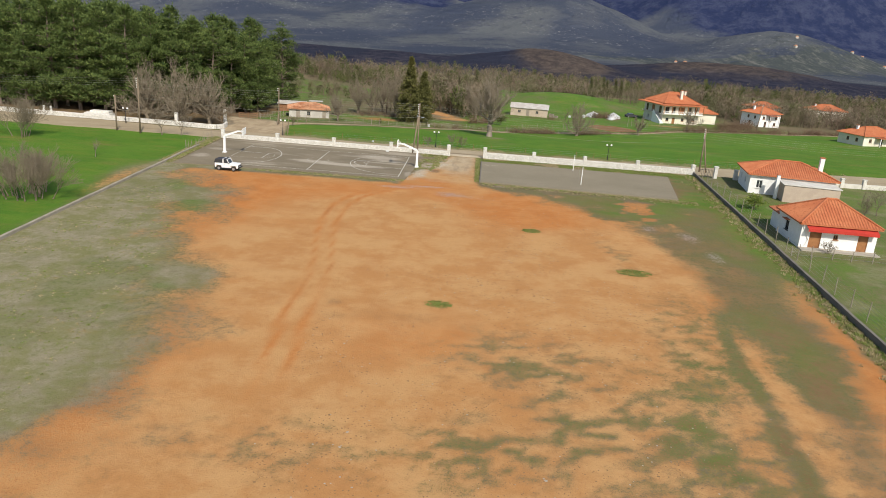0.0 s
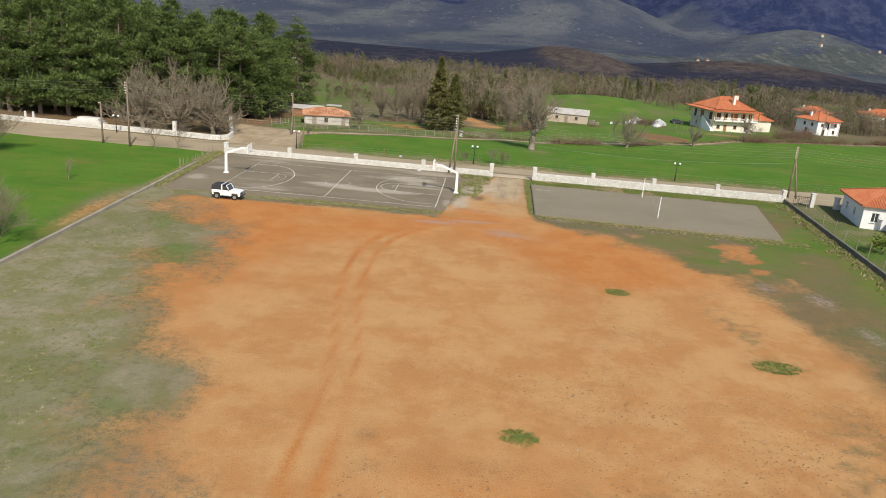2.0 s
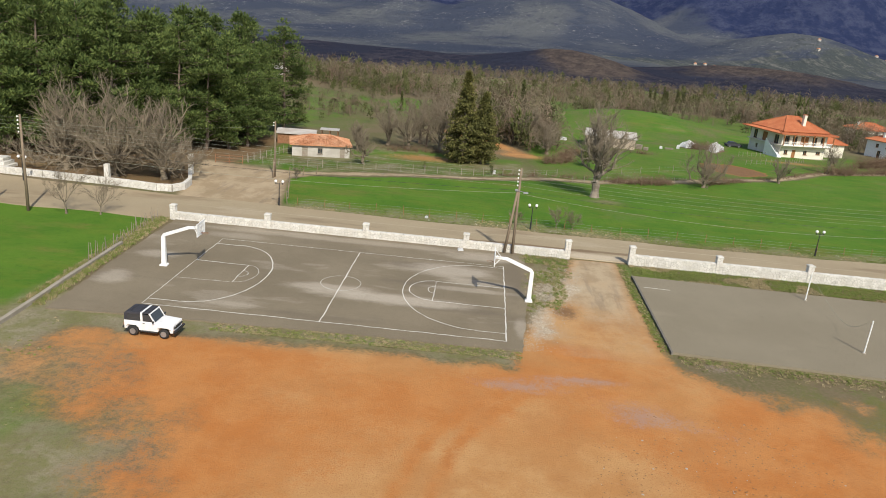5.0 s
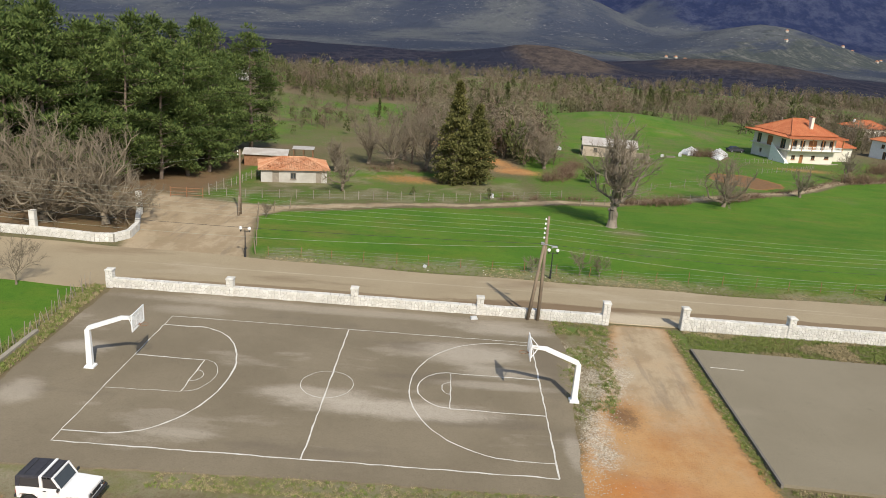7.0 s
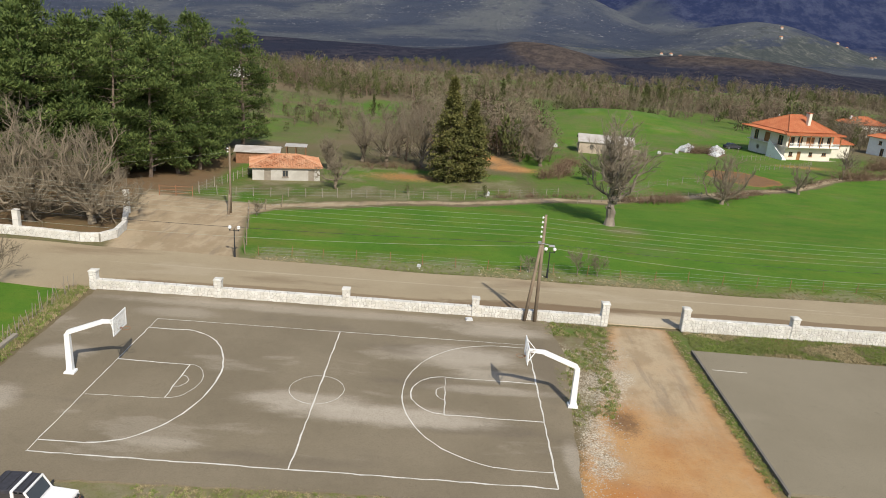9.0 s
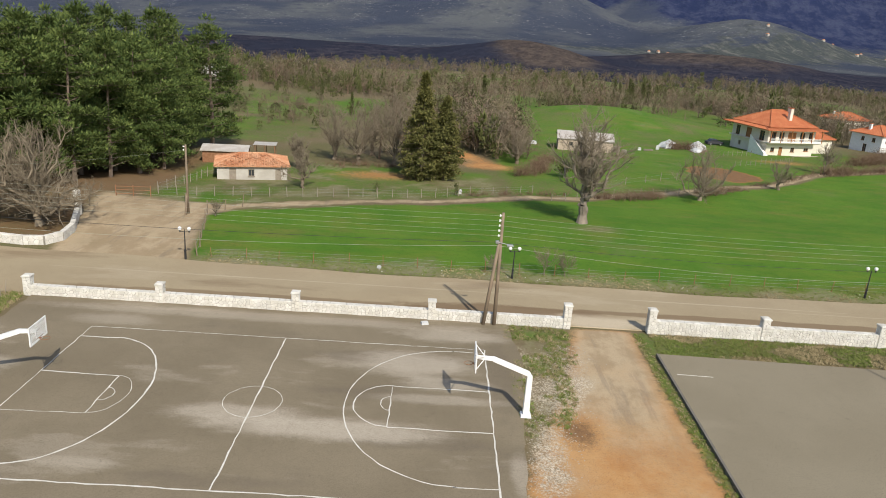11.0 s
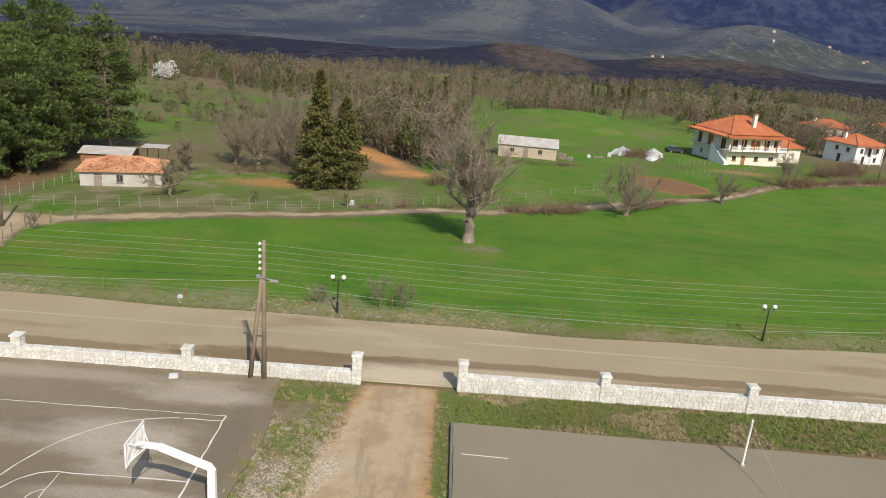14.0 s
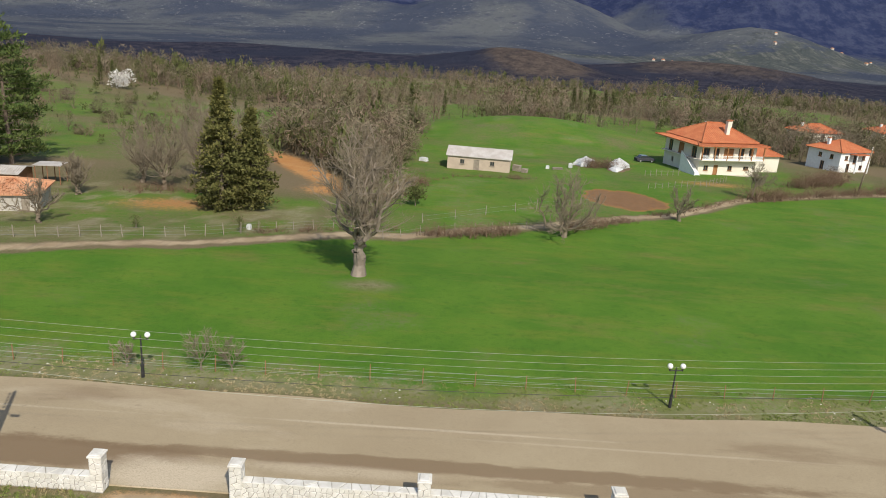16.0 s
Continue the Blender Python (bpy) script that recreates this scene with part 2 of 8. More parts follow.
def ground_material():
    n = Nodes("ground", 0.95)
    n.b.inputs["Specular IOR Level"].default_value = 0.1
    lush, dry, dirt, orange = n.attr("cover_a")
    gravel, wet, track, brown = n.attr("cover_b")
    n1, n2, n3 = n.noise(0.12, 6, 0.65), n.noise(0.75, 6, 0.7), n.noise(4.0, 5, 0.75)
    n4, n5 = n.noise(11.0, 3, 0.75), n.noise(1.6, 7, 0.8)
    broken = n.math("ADD", n.math("MULTIPLY", n.math("SUBTRACT", n5, 0.5), 2.2), n.math("MULTIPLY", n.math("SUBTRACT", n4, 0.5), 1.6))

    def w(s, k=1.0, lo=0.12, hi=0.88):
        mid = n.math("MULTIPLY", n.math("MULTIPLY", s, n.math("SUBTRACT", 1.0, s)), 4.0 * k)
        return n.step(n.math("ADD", s, n.math("MULTIPLY", broken, mid)), lo, hi)
    # rough ground of the wooded plain
    base = n.mix(n.step(n.noise(0.05, 5), 0.4, 0.62), (0.16, 0.125, 0.072), (0.115, 0.115, 0.045))
    base = n.mix(n.step(n3, 0.4, 0.7), base, (0.19, 0.15, 0.092))
    # meadow
    meadow = n.mix(n.step(n1, 0.35, 0.65), (0.072, 0.163, 0.018), (0.103, 0.194, 0.023))
    meadow = n.mix(n.math("MULTIPLY", n.step(n.noise(0.35, 6, 0.7, (0.45, 1.2, 1)), 0.46, 0.7), 0.5), meadow, (0.165, 0.188, 0.03))
    meadow = n.mix(n.math("MULTIPLY", n.step(n.noise(0.09, 7, 0.75, (0.6, 1.6, 1, -12)), 0.52, 0.68), 0.6), meadow, (0.19, 0.165, 0.05))
    meadow = n.mix(n.math("MULTIPLY", n.step(n5, 0.5, 0.68), 0.5), meadow, (0.04, 0.1, 0.016))
    meadow = n.mix(n.math("MULTIPLY", n.step(n4, 0.48, 0.72), 0.65), meadow, (0.035, 0.082, 0.009))
    c = n.mix(w(lush, 0.7), base, meadow)
    # thin grass over soil
    thin = n.mix(n.step(n.noise(0.3, 6, 0.75), 0.4, 0.6), (0.27, 0.235, 0.155), (0.2, 0.19, 0.085))
    thin = n.mix(n.math("MULTIPLY", n.step(n2, 0.5, 0.68), 0.65), thin, (0.33, 0.285, 0.2))
    thin = n.mix(n.math("MULTIPLY", n.step(n5, 0.5, 0.62), 0.5), thin, (0.13, 0.14, 0.05))
    thin = n.mix(n.math("MULTIPLY", n.step(n4, 0.5, 0.66), 0.5), thin, (0.09, 0.1, 0.035))
    c = n.mix(w(dry, 1.0), c, thin)
    # bare soil
    soil = n.mix(n.step(n.noise(0.2, 6, 0.7), 0.38, 0.62), (0.43, 0.214, 0.079), (0.49, 0.281, 0.118))
    red = n.mix(n.step(n.noise(0.3, 6, 0.7), 0.38, 0.62), (0.44, 0.168, 0.047), (0.48, 0.21, 0.068))
    soil = n.mix(w(orange, 0.6), soil, red)
    soil = n.mix(n.math("MULTIPLY", n.step(n.noise(0.22, 7, 0.75, (1.2, 0.7, 1, 20)), 0.46, 0.66), 0.22), soil, (0.36, 0.16, 0.06))
    soil = n.mix(n.math("MULTIPLY", n.step(n2, 0.5, 0.7), 0.2), soil, (0.34, 0.15, 0.06))
    soil = n.mix(n.math("MULTIPLY", n.step(n5, 0.56, 0.7), 0.16), soil, (0.52, 0.34, 0.2))
    soil = n.mix(n.math("MULTIPLY", n.step(n4, 0.54, 0.7), 0.5), soil, (0.25, 0.125, 0.06))
    c = n.mix(w(dirt, 0.8), c, soil)
    earth = n.mix(n2, (0.15, 0.085, 0.042), (0.24, 0.145, 0.08))
    c = n.mix(w(brown, 0.6), c, earth)
    lane = n.mix(n.step(n.noise(0.45, 6, 0.7, (1, 0.6, 1)), 0.42, 0.58), (0.44, 0.345, 0.225), (0.35, 0.265, 0.165))
    lane = n.mix(n.math("MULTIPLY", n.step(n4, 0.5, 0.7), 0.3), lane, (0.24, 0.18, 0.12))
    lane = n.mix(n.math("MULTIPLY", n.step(n.noise(0.55, 5, 0.65, (1.8, 0.22, 1, 12)), 0.54, 0.64), 0.45), lane, (0.24, 0.19, 0.14))
    c = n.mix(w(track, 0.18), c, lane)
    stones = n.mix(n.step(n4, 0.4, 0.6), (0.22, 0.17, 0.11), (0.6, 0.52, 0.4))
    c = n.mix(w(gravel, 0.8), c, stones)
    pool = n.mix(n2, (0.29, 0.215, 0.185), (0.36, 0.28, 0.26))
    wetw = w(wet, 0.9, 0.25, 0.85)
    c = n.mix(n.math("MULTIPLY", wetw, 0.55), c, pool)
    n.bump(n.math("ADD", n.math("MULTIPLY", n5, 1.0), n.math("MULTIPLY", n4, 0.5)), 0.5, 0.12)
    return n.out(c, n.step(wetw, 0, 1, 0.95, 0.4))


GROUND = ground_material()


def blob(n, cx, cy, rx, ry, edge=0.5):
    """A soft stain of a given place and size, with a ragged rim."""
    sp = n.t.nodes.new("ShaderNodeSeparateXYZ")
    n.link(n.pos, sp.inputs[0])
    dx = n.math("DIVIDE", n.math("SUBTRACT", sp.outputs[0], cx), rx)
    dy = n.math("DIVIDE", n.math("SUBTRACT", sp.outputs[1], cy), ry)
    d = n.math("SQRT", n.math("ADD", n.math("MULTIPLY", dx, dx), n.math("MULTIPLY", dy, dy)))
    rag = n.math("MULTIPLY", n.math("SUBTRACT", n.noise(0.7, 6, 0.7, (0.5, 1, 1)), 0.5), 1.5)
    return n.step(n.math("ADD", d, rag), 1.0 - edge, 1.0 + edge, 1.0, 0.0)


def asphalt(name, a, b, pale, dark, s=0.15, pales=(), darks=()):
    """Worn asphalt: pale dusty patches, dark damp ones, fine grain."""
    n = Nodes(name, 0.92)
    c = n.mix(n.step(n.noise(s, 5), 0.35, 0.65), a, b)
    c = n.mix(n.math("MULTIPLY", n.step(n.noise(s * 1.6, 6, 0.6, (0.35, 1, 1)), 0.58, 0.66), 0.28), c, pale)
    c = n.mix(n.math("MULTIPLY", n.step(n.noise(s * 1.3, 5, 0.6, (0.3, 1, 1, 3)), 0.57, 0.68), 0.5), c, dark)
    for spec in darks:
        c = n.mix(n.math("MULTIPLY", blob(n, *spec[:4], 0.25), spec[4]), c, dark)
    for spec in pales:
        c = n.mix(n.math("MULTIPLY", blob(n, *spec[:4]), spec[4]), c, pale)
    g = n.noise(14.0, 4, 0.8)
    c = n.mix(n.math("MULTIPLY", n.step(g, 0.4, 0.7), 0.45), c, tuple(v * 0.6 for v in a))
    crack = n.noise(0.7, 4, 0.6, None, 1.5)
    c = n.mix(n.math("MULTIPLY", n.step(n.math("ABSOLUTE", n.math("SUBTRACT", crack, 0.5)), 0.0, 0.006, 1, 0), 0.35), c, tuple(v * 0.45 for v in a))
    n.bump(g, 0.25, 0.01)
    return n.out(c)


COURT = asphalt("court_asphalt", (0.197, 0.161, 0.107), (0.237, 0.195, 0.132), (0.47, 0.41, 0.325), (0.15, 0.122, 0.09), 0.15,
                pales=((-14.8, 105.6, 5.6, 1.0, 0.85), (-19.5, 106.6, 3.4, 0.9, 0.7), (-10.5, 113.6, 3.4, 1.5, 0.75), (-8.5, 111.2, 2.4, 0.8, 0.6), (-9.0, 109.3, 3.2, 0.5, 0.5), (-8.0, 118.2, 3.5, 1.0, 0.6), (-36.3, 104.6, 1.2, 1.4, 0.6), (-35.6, 110.5, 1.6, 0.9, 0.55), (-4.8, 102.5, 0.5, 1.6, 0.5), (-22, 119.4, 14, 0.7, 0.45), (-26, 101.5, 2.0, 0.4, 0.4), (-31, 117.5, 2.6, 0.8, 0.4)),
                darks=((-12.5, 114.2, 4.5, 0.9, 0.5), (-10.5, 105.0, 4.0, 0.8, 0.45), (-5.2, 112.5, 0.8, 5.0, 0.35)))
SLAB = asphalt("slab_concrete", (0.235, 0.2, 0.138), (0.262, 0.225, 0.158), (0.33, 0.285, 0.21), (0.205, 0.174, 0.118), 0.1)
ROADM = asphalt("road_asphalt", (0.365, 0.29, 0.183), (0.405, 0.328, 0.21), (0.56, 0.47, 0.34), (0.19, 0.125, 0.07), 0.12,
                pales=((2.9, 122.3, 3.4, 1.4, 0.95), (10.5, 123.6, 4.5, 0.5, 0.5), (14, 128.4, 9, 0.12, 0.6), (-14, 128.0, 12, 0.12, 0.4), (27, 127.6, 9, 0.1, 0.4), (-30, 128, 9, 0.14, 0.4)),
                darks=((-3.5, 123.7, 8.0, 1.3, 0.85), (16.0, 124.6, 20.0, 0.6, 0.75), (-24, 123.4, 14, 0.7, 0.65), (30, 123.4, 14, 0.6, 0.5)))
LINE = plain("line_paint", (0.72, 0.7, 0.64), (0.6, 0.57, 0.5), 2.5, 0.7, grain=14)
STONE = plain("whitewashed_stone", (0.78, 0.76, 0.71), (0.6, 0.57, 0.5), 2.2, 0.85, grain=14, bump=0.5, dist=0.03, rnd=0.3)
STONEI = plain("whitewashed_stone_far", (0.78, 0.76, 0.71), (0.6, 0.57, 0.5), 2.2, 0.85, grain=14, bump=0.5, dist=0.03, rnd=0.3, island=True)
MORTAR = plain("joint_mortar", (0.24, 0.22, 0.185), (0.42, 0.4, 0.35), 3, 0.95)
CONCRETE = plain("old_concrete", (0.32, 0.29, 0.24), (0.42, 0.38, 0.31), 0.8, 0.9, grain=20)
WESTWALL = plain("mossy_concrete", (0.38, 0.335, 0.27), (0.27, 0.24, 0.185), 0.5, 0.95, grain=9)
# own tone of the east wall; on the slab kerb it is painted shade
DARKWALL = plain("weathered_concrete_and_shade", (0.13, 0.12, 0.10), (0.2, 0.18, 0.15), 0.7, 0.9, grain=14)
WHITE = plain("white_paint", (0.84, 0.84, 0.82), (0.76, 0.76, 0.73), 1.5, 0.6, grain=9)
CREAM = plain("cream_render", (0.76, 0.71, 0.6), (0.68, 0.62, 0.52), 0.5, 0.85, grain=12)
PALE = plain("stained_render", (0.66, 0.64, 0.58), (0.5, 0.47, 0.41), 0.6, 0.9, grain=9)
HUTWALL = plain("aged_whitewash", (0.52, 0.5, 0.45), (0.4, 0.37, 0.325), 0.7, 0.9, grain=8)
BEIGE = plain("bare_block_render", (0.5, 0.41, 0.32), (0.42, 0.34, 0.27), 0.8, 0.9, grain=9)
WOOD = plain("door_wood", (0.36, 0.17, 0.07), (0.27, 0.12, 0.05), 1.5, 0.6, grain=14)
POLEWOOD = plain("pole_wood", (0.26, 0.2, 0.14), (0.18, 0.14, 0.1), 1.2, 0.9, grain=10)
GREYWOOD = plain("grey_wood", (0.34, 0.3, 0.24), (0.24, 0.2, 0.16), 1.2, 0.9, grain=10)
BARK = plain("bark", (0.25, 0.205, 0.15), (0.15, 0.12, 0.085), 0.8, 0.95, grain=8, bump=0.5, dist=0.05)
PALEBARK = plain("pale_bark", (0.3, 0.25, 0.2), (0.17, 0.14, 0.11), 0.8, 0.95, grain=8, bump=0.5, dist=0.05)
LIMB = plain("pale_limbs", (0.3, 0.25, 0.18), (0.19, 0.155, 0.11), 0.8, 0.95, grain=8, bump=0.4, dist=0.03)
TWIG = plain("twigs", (0.27, 0.225, 0.16), (0.19, 0.155, 0.108), 0.5, 0.95, rnd=0.3)
PINEBARK = plain("pine_bark", (0.22, 0.17, 0.13), (0.13, 0.1, 0.08), 0.8, 0.95, grain=6)
BLACK = plain("black_iron", (0.025, 0.025, 0.027), (0.04, 0.04, 0.04), 4, 0.5, grain=30)
GALV = plain("galvanised_steel", (0.45, 0.46, 0.47), (0.36, 0.37, 0.38), 2, 0.45, 0.7)
WIRE = plain("wire", (0.4, 0.41, 0.32), (0.3, 0.31, 0.25), 1, 0.5)
CABLE = plain("black_cable", (0.03, 0.03, 0.03), (0.04, 0.04, 0.04), 1, 0.6)
SHEET = plain("sheet_metal_roof", (0.55, 0.53, 0.5), (0.42, 0.38, 0.34), 0.8, 0.55, 0.0, grain=6)
REDCLOTH = plain("red_awning_cloth", (0.48, 0.045, 0.03), (0.4, 0.035, 0.025), 1, 0.8)
RUBBER = plain("tyre_rubber", (0.025, 0.025, 0.025), (0.04, 0.038, 0.035), 8, 0.85)
CANVAS = plain("black_canvas", (0.035, 0.035, 0.042), (0.055, 0.055, 0.065), 6, 0.75)
CARPAINT = plain("white_car_paint", (0.83, 0.83, 0.82), (0.79, 0.79, 0.77), 2, 0.25, grain=3, bump=0.0)
RUST = plain("rusty_iron", (0.22, 0.1, 0.05), (0.3, 0.16, 0.09), 3, 0.9)
TARP = plain("white_plastic_sheet", (0.68, 0.68, 0.67), (0.45, 0.46, 0.46), 1.2, 0.5)
CLOD = plain("dark_soil_clods", (0.3, 0.165, 0.08), (0.2, 0.125, 0.06), 0.4, 0.95, grain=20)
BRUSH = plain("dry_brushwood", (0.2, 0.14, 0.09), (0.12, 0.085, 0.055), 0.7, 0.95, grain=6)


def tile_material(name, a, b, c):
    n = Nodes(name, 0.8)
    k = n.mix(n.step(n.noise(0.5, 5), 0.35, 0.65), a, b)
    k = n.mix(n.math("MULTIPLY", n.step(n.noise(3.5, 4), 0.5, 0.66), 0.7), k, c)
    n.bump(n.noise(5, 3), 0.3, 0.03)
    return n.out(k)


TILE = tile_material("clay_tiles", (0.42, 0.132, 0.058), (0.48, 0.175, 0.078), (0.31, 0.098, 0.046))
OLDTILE = tile_material("old_clay_tiles", (0.44, 0.19, 0.095), (0.54, 0.3, 0.175), (0.3, 0.15, 0.085))


def glass_material():
    n = Nodes("window_glass", 0.08)
    n.b.inputs["Specular IOR Level"].default_value = 0.6
    return n.out(n.mix(n.noise(0.8), (0.03, 0.035, 0.04), (0.06, 0.065, 0.07)))


GLASS = glass_material()


def leaf_material(name, a, b, c, island=True):
    n = Nodes(name, 0.75)
    k = n.mix(n.rand(island), a, b)
    k = n.mix(n.math("MULTIPLY", n.step(n.noise(0.35, 3), 0.4, 0.65), 0.6), k, c)
    n.b.inputs["Specular IOR Level"].default_value = 0.15
    return n.out(k)


PINELEAF = leaf_material("pine_needles", (0.03, 0.058, 0.016), (0.16, 0.2, 0.056), (0.07, 0.105, 0.03))
CYPLEAF = leaf_material("cypress_leaf", (0.07, 0.075, 0.022), (0.18, 0.165, 0.055), (0.1, 0.105, 0.035))
EVERGREEN = leaf_material("evergreen_leaf", (0.055, 0.07, 0.022), (0.13, 0.14, 0.05), (0.085, 0.09, 0.032))


def woodland_material():
    n = Nodes("far_twigs", 0.9)
    n.b.inputs["Specular IOR Level"].default_value = 0.05
    c = n.mix(n.rand(True), (0.11, 0.092, 0.064), (0.26, 0.215, 0.15))
    c = n.mix(n.math("MULTIPLY", n.step(n.noise(0.11, 3), 0.42, 0.6), 0.75), c, (0.19, 0.13, 0.095))
    c = n.mix(n.math("MULTIPLY", n.step(n.noise(0.07, 3, 0.5, (1, 1.3, 1)), 0.5, 0.62), 0.7), c, (0.125, 0.13, 0.06))
    c = n.mix(n.math("MULTIPLY", n.step(n.noise(0.16, 2, 0.5, (1.2, 1, 1)), 0.5, 0.62), 0.4), c, (0.085, 0.068, 0.052))
    return n.out(c)


FARTWIG = woodland_material()
GRASSLEAF = leaf_material("grass_blades", (0.11, 0.17, 0.03), (0.24, 0.27, 0.08), (0.18, 0.19, 0.065))
DRYLEAF = leaf_material("dry_weeds", (0.3, 0.24, 0.13), (0.45, 0.37, 0.22), (0.24, 0.2, 0.1))
BLOSSOM = leaf_material("white_blossom", (0.6, 0.58, 0.55), (0.75, 0.73, 0.7), (0.5, 0.46, 0.4))


# ---- the ground ----
def mountain_material():
    n = Nodes("hazy_shaded_mountains", 1.0)
    n.b.inputs["Specular IOR Level"].default_value = 0.0
    navy_shade, brown, fields, hump = n.attr("far_cover")
    fine = n.noise(0.012, 7, 0.75)
    # blue-grey slope tones, with the haze of distance put into the colour
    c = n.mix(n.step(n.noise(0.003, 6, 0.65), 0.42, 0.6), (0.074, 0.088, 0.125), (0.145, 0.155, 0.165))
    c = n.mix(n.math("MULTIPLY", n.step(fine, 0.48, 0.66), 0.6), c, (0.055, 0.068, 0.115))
    c = n.mix(n.math("MULTIPLY", n.math("MULTIPLY", n.step(n.noise(0.05, 6, 0.85), 0.56, 0.66), n.step(n.noise(0.0045, 4), 0.44, 0.56)), 0.8), c, (0.38, 0.375, 0.355))
    pasture = n.mix(n.step(n.noise(0.03, 7, 0.85, (1, 0.12, 1)), 0.46, 0.66), (0.09, 0.105, 0.1), (0.27, 0.26, 0.225))
    c = n.mix(n.math("MULTIPLY", n.step(n.math("ADD", fields, n.math("MULTIPLY", n.math("SUBTRACT", fine, 0.5), 2.6)), 0.4, 0.85), 0.85), c, pasture)
    # far lowland woods, darkened and blued to hold cloud shade and haze
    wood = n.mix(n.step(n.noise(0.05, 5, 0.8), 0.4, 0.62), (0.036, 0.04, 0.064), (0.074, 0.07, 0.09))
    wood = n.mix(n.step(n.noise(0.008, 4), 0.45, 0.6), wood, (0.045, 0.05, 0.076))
    # brown leafless humps, their sunlit flank put into the colour too
    bare = n.mix(n.step(n.noise(0.06, 5, 0.8), 0.38, 0.62), (0.082, 0.068, 0.068), (0.15, 0.12, 0.1))
    wood = n.mix(n.step(n.math("ADD", hump, n.math("MULTIPLY", n.math("SUBTRACT", fine, 0.5), 0.9)), 0.3, 0.75), wood, bare)
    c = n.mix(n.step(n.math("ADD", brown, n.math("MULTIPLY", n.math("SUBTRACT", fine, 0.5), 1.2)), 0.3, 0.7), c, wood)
    # navy slopes: cloud shade and blue haze painted as base colour
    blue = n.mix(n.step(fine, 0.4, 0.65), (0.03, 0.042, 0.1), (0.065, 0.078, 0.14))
    c = n.mix(n.step(n.math("ADD", navy_shade, n.math("MULTIPLY", n.math("SUBTRACT", n.noise(0.0022, 6, 0.65), 0.5), 1.6)), 0.35, 0.65), c, blue)
    n.bump(n.noise(0.006, 9, 0.75), 0.9, 60.0)
    return n.out(c)


MOUNTAIN = mountain_material()

TRACK_LINE = ((-42, 150), (-34, 151), (-26, 154.5), (-19, 158.3), (-10, 161.5), (4, 170.3), (10, 171.2), (28, 182), (47, 193), (64, 209.5), (100, 226), (160, 250))


def line_dist(x, y, pts):
    d = np.full(np.shape(x), 1e9)
    for (ax, ay), (bx, by) in zip(pts, pts[1:]):
        t = np.clip(((x - ax) * (bx - ax) + (y - ay) * (by - ay)) / ((bx - ax) ** 2 + (by - ay) ** 2), 0, 1)
        d = np.minimum(d, np.hypot(x - ax - t * (bx - ax), y - ay - t * (by - ay)))
    return d


def left_wall_x(y):
    return -37.4 - (y - 59) * 0.0395


def right_wall_x(y):
    return 36.7 + (y - 50) * 0.069


def spot(x, y, cx, cy, rx, ry, rz=0.0):
    c, s = math.cos(radians(rz)), math.sin(radians(rz))
    dx, dy = x - cx, y - cy
    return np.exp(-((c * dx + s * dy) / rx) ** 2 - ((-s * dx + c * dy) / ry) ** 2)


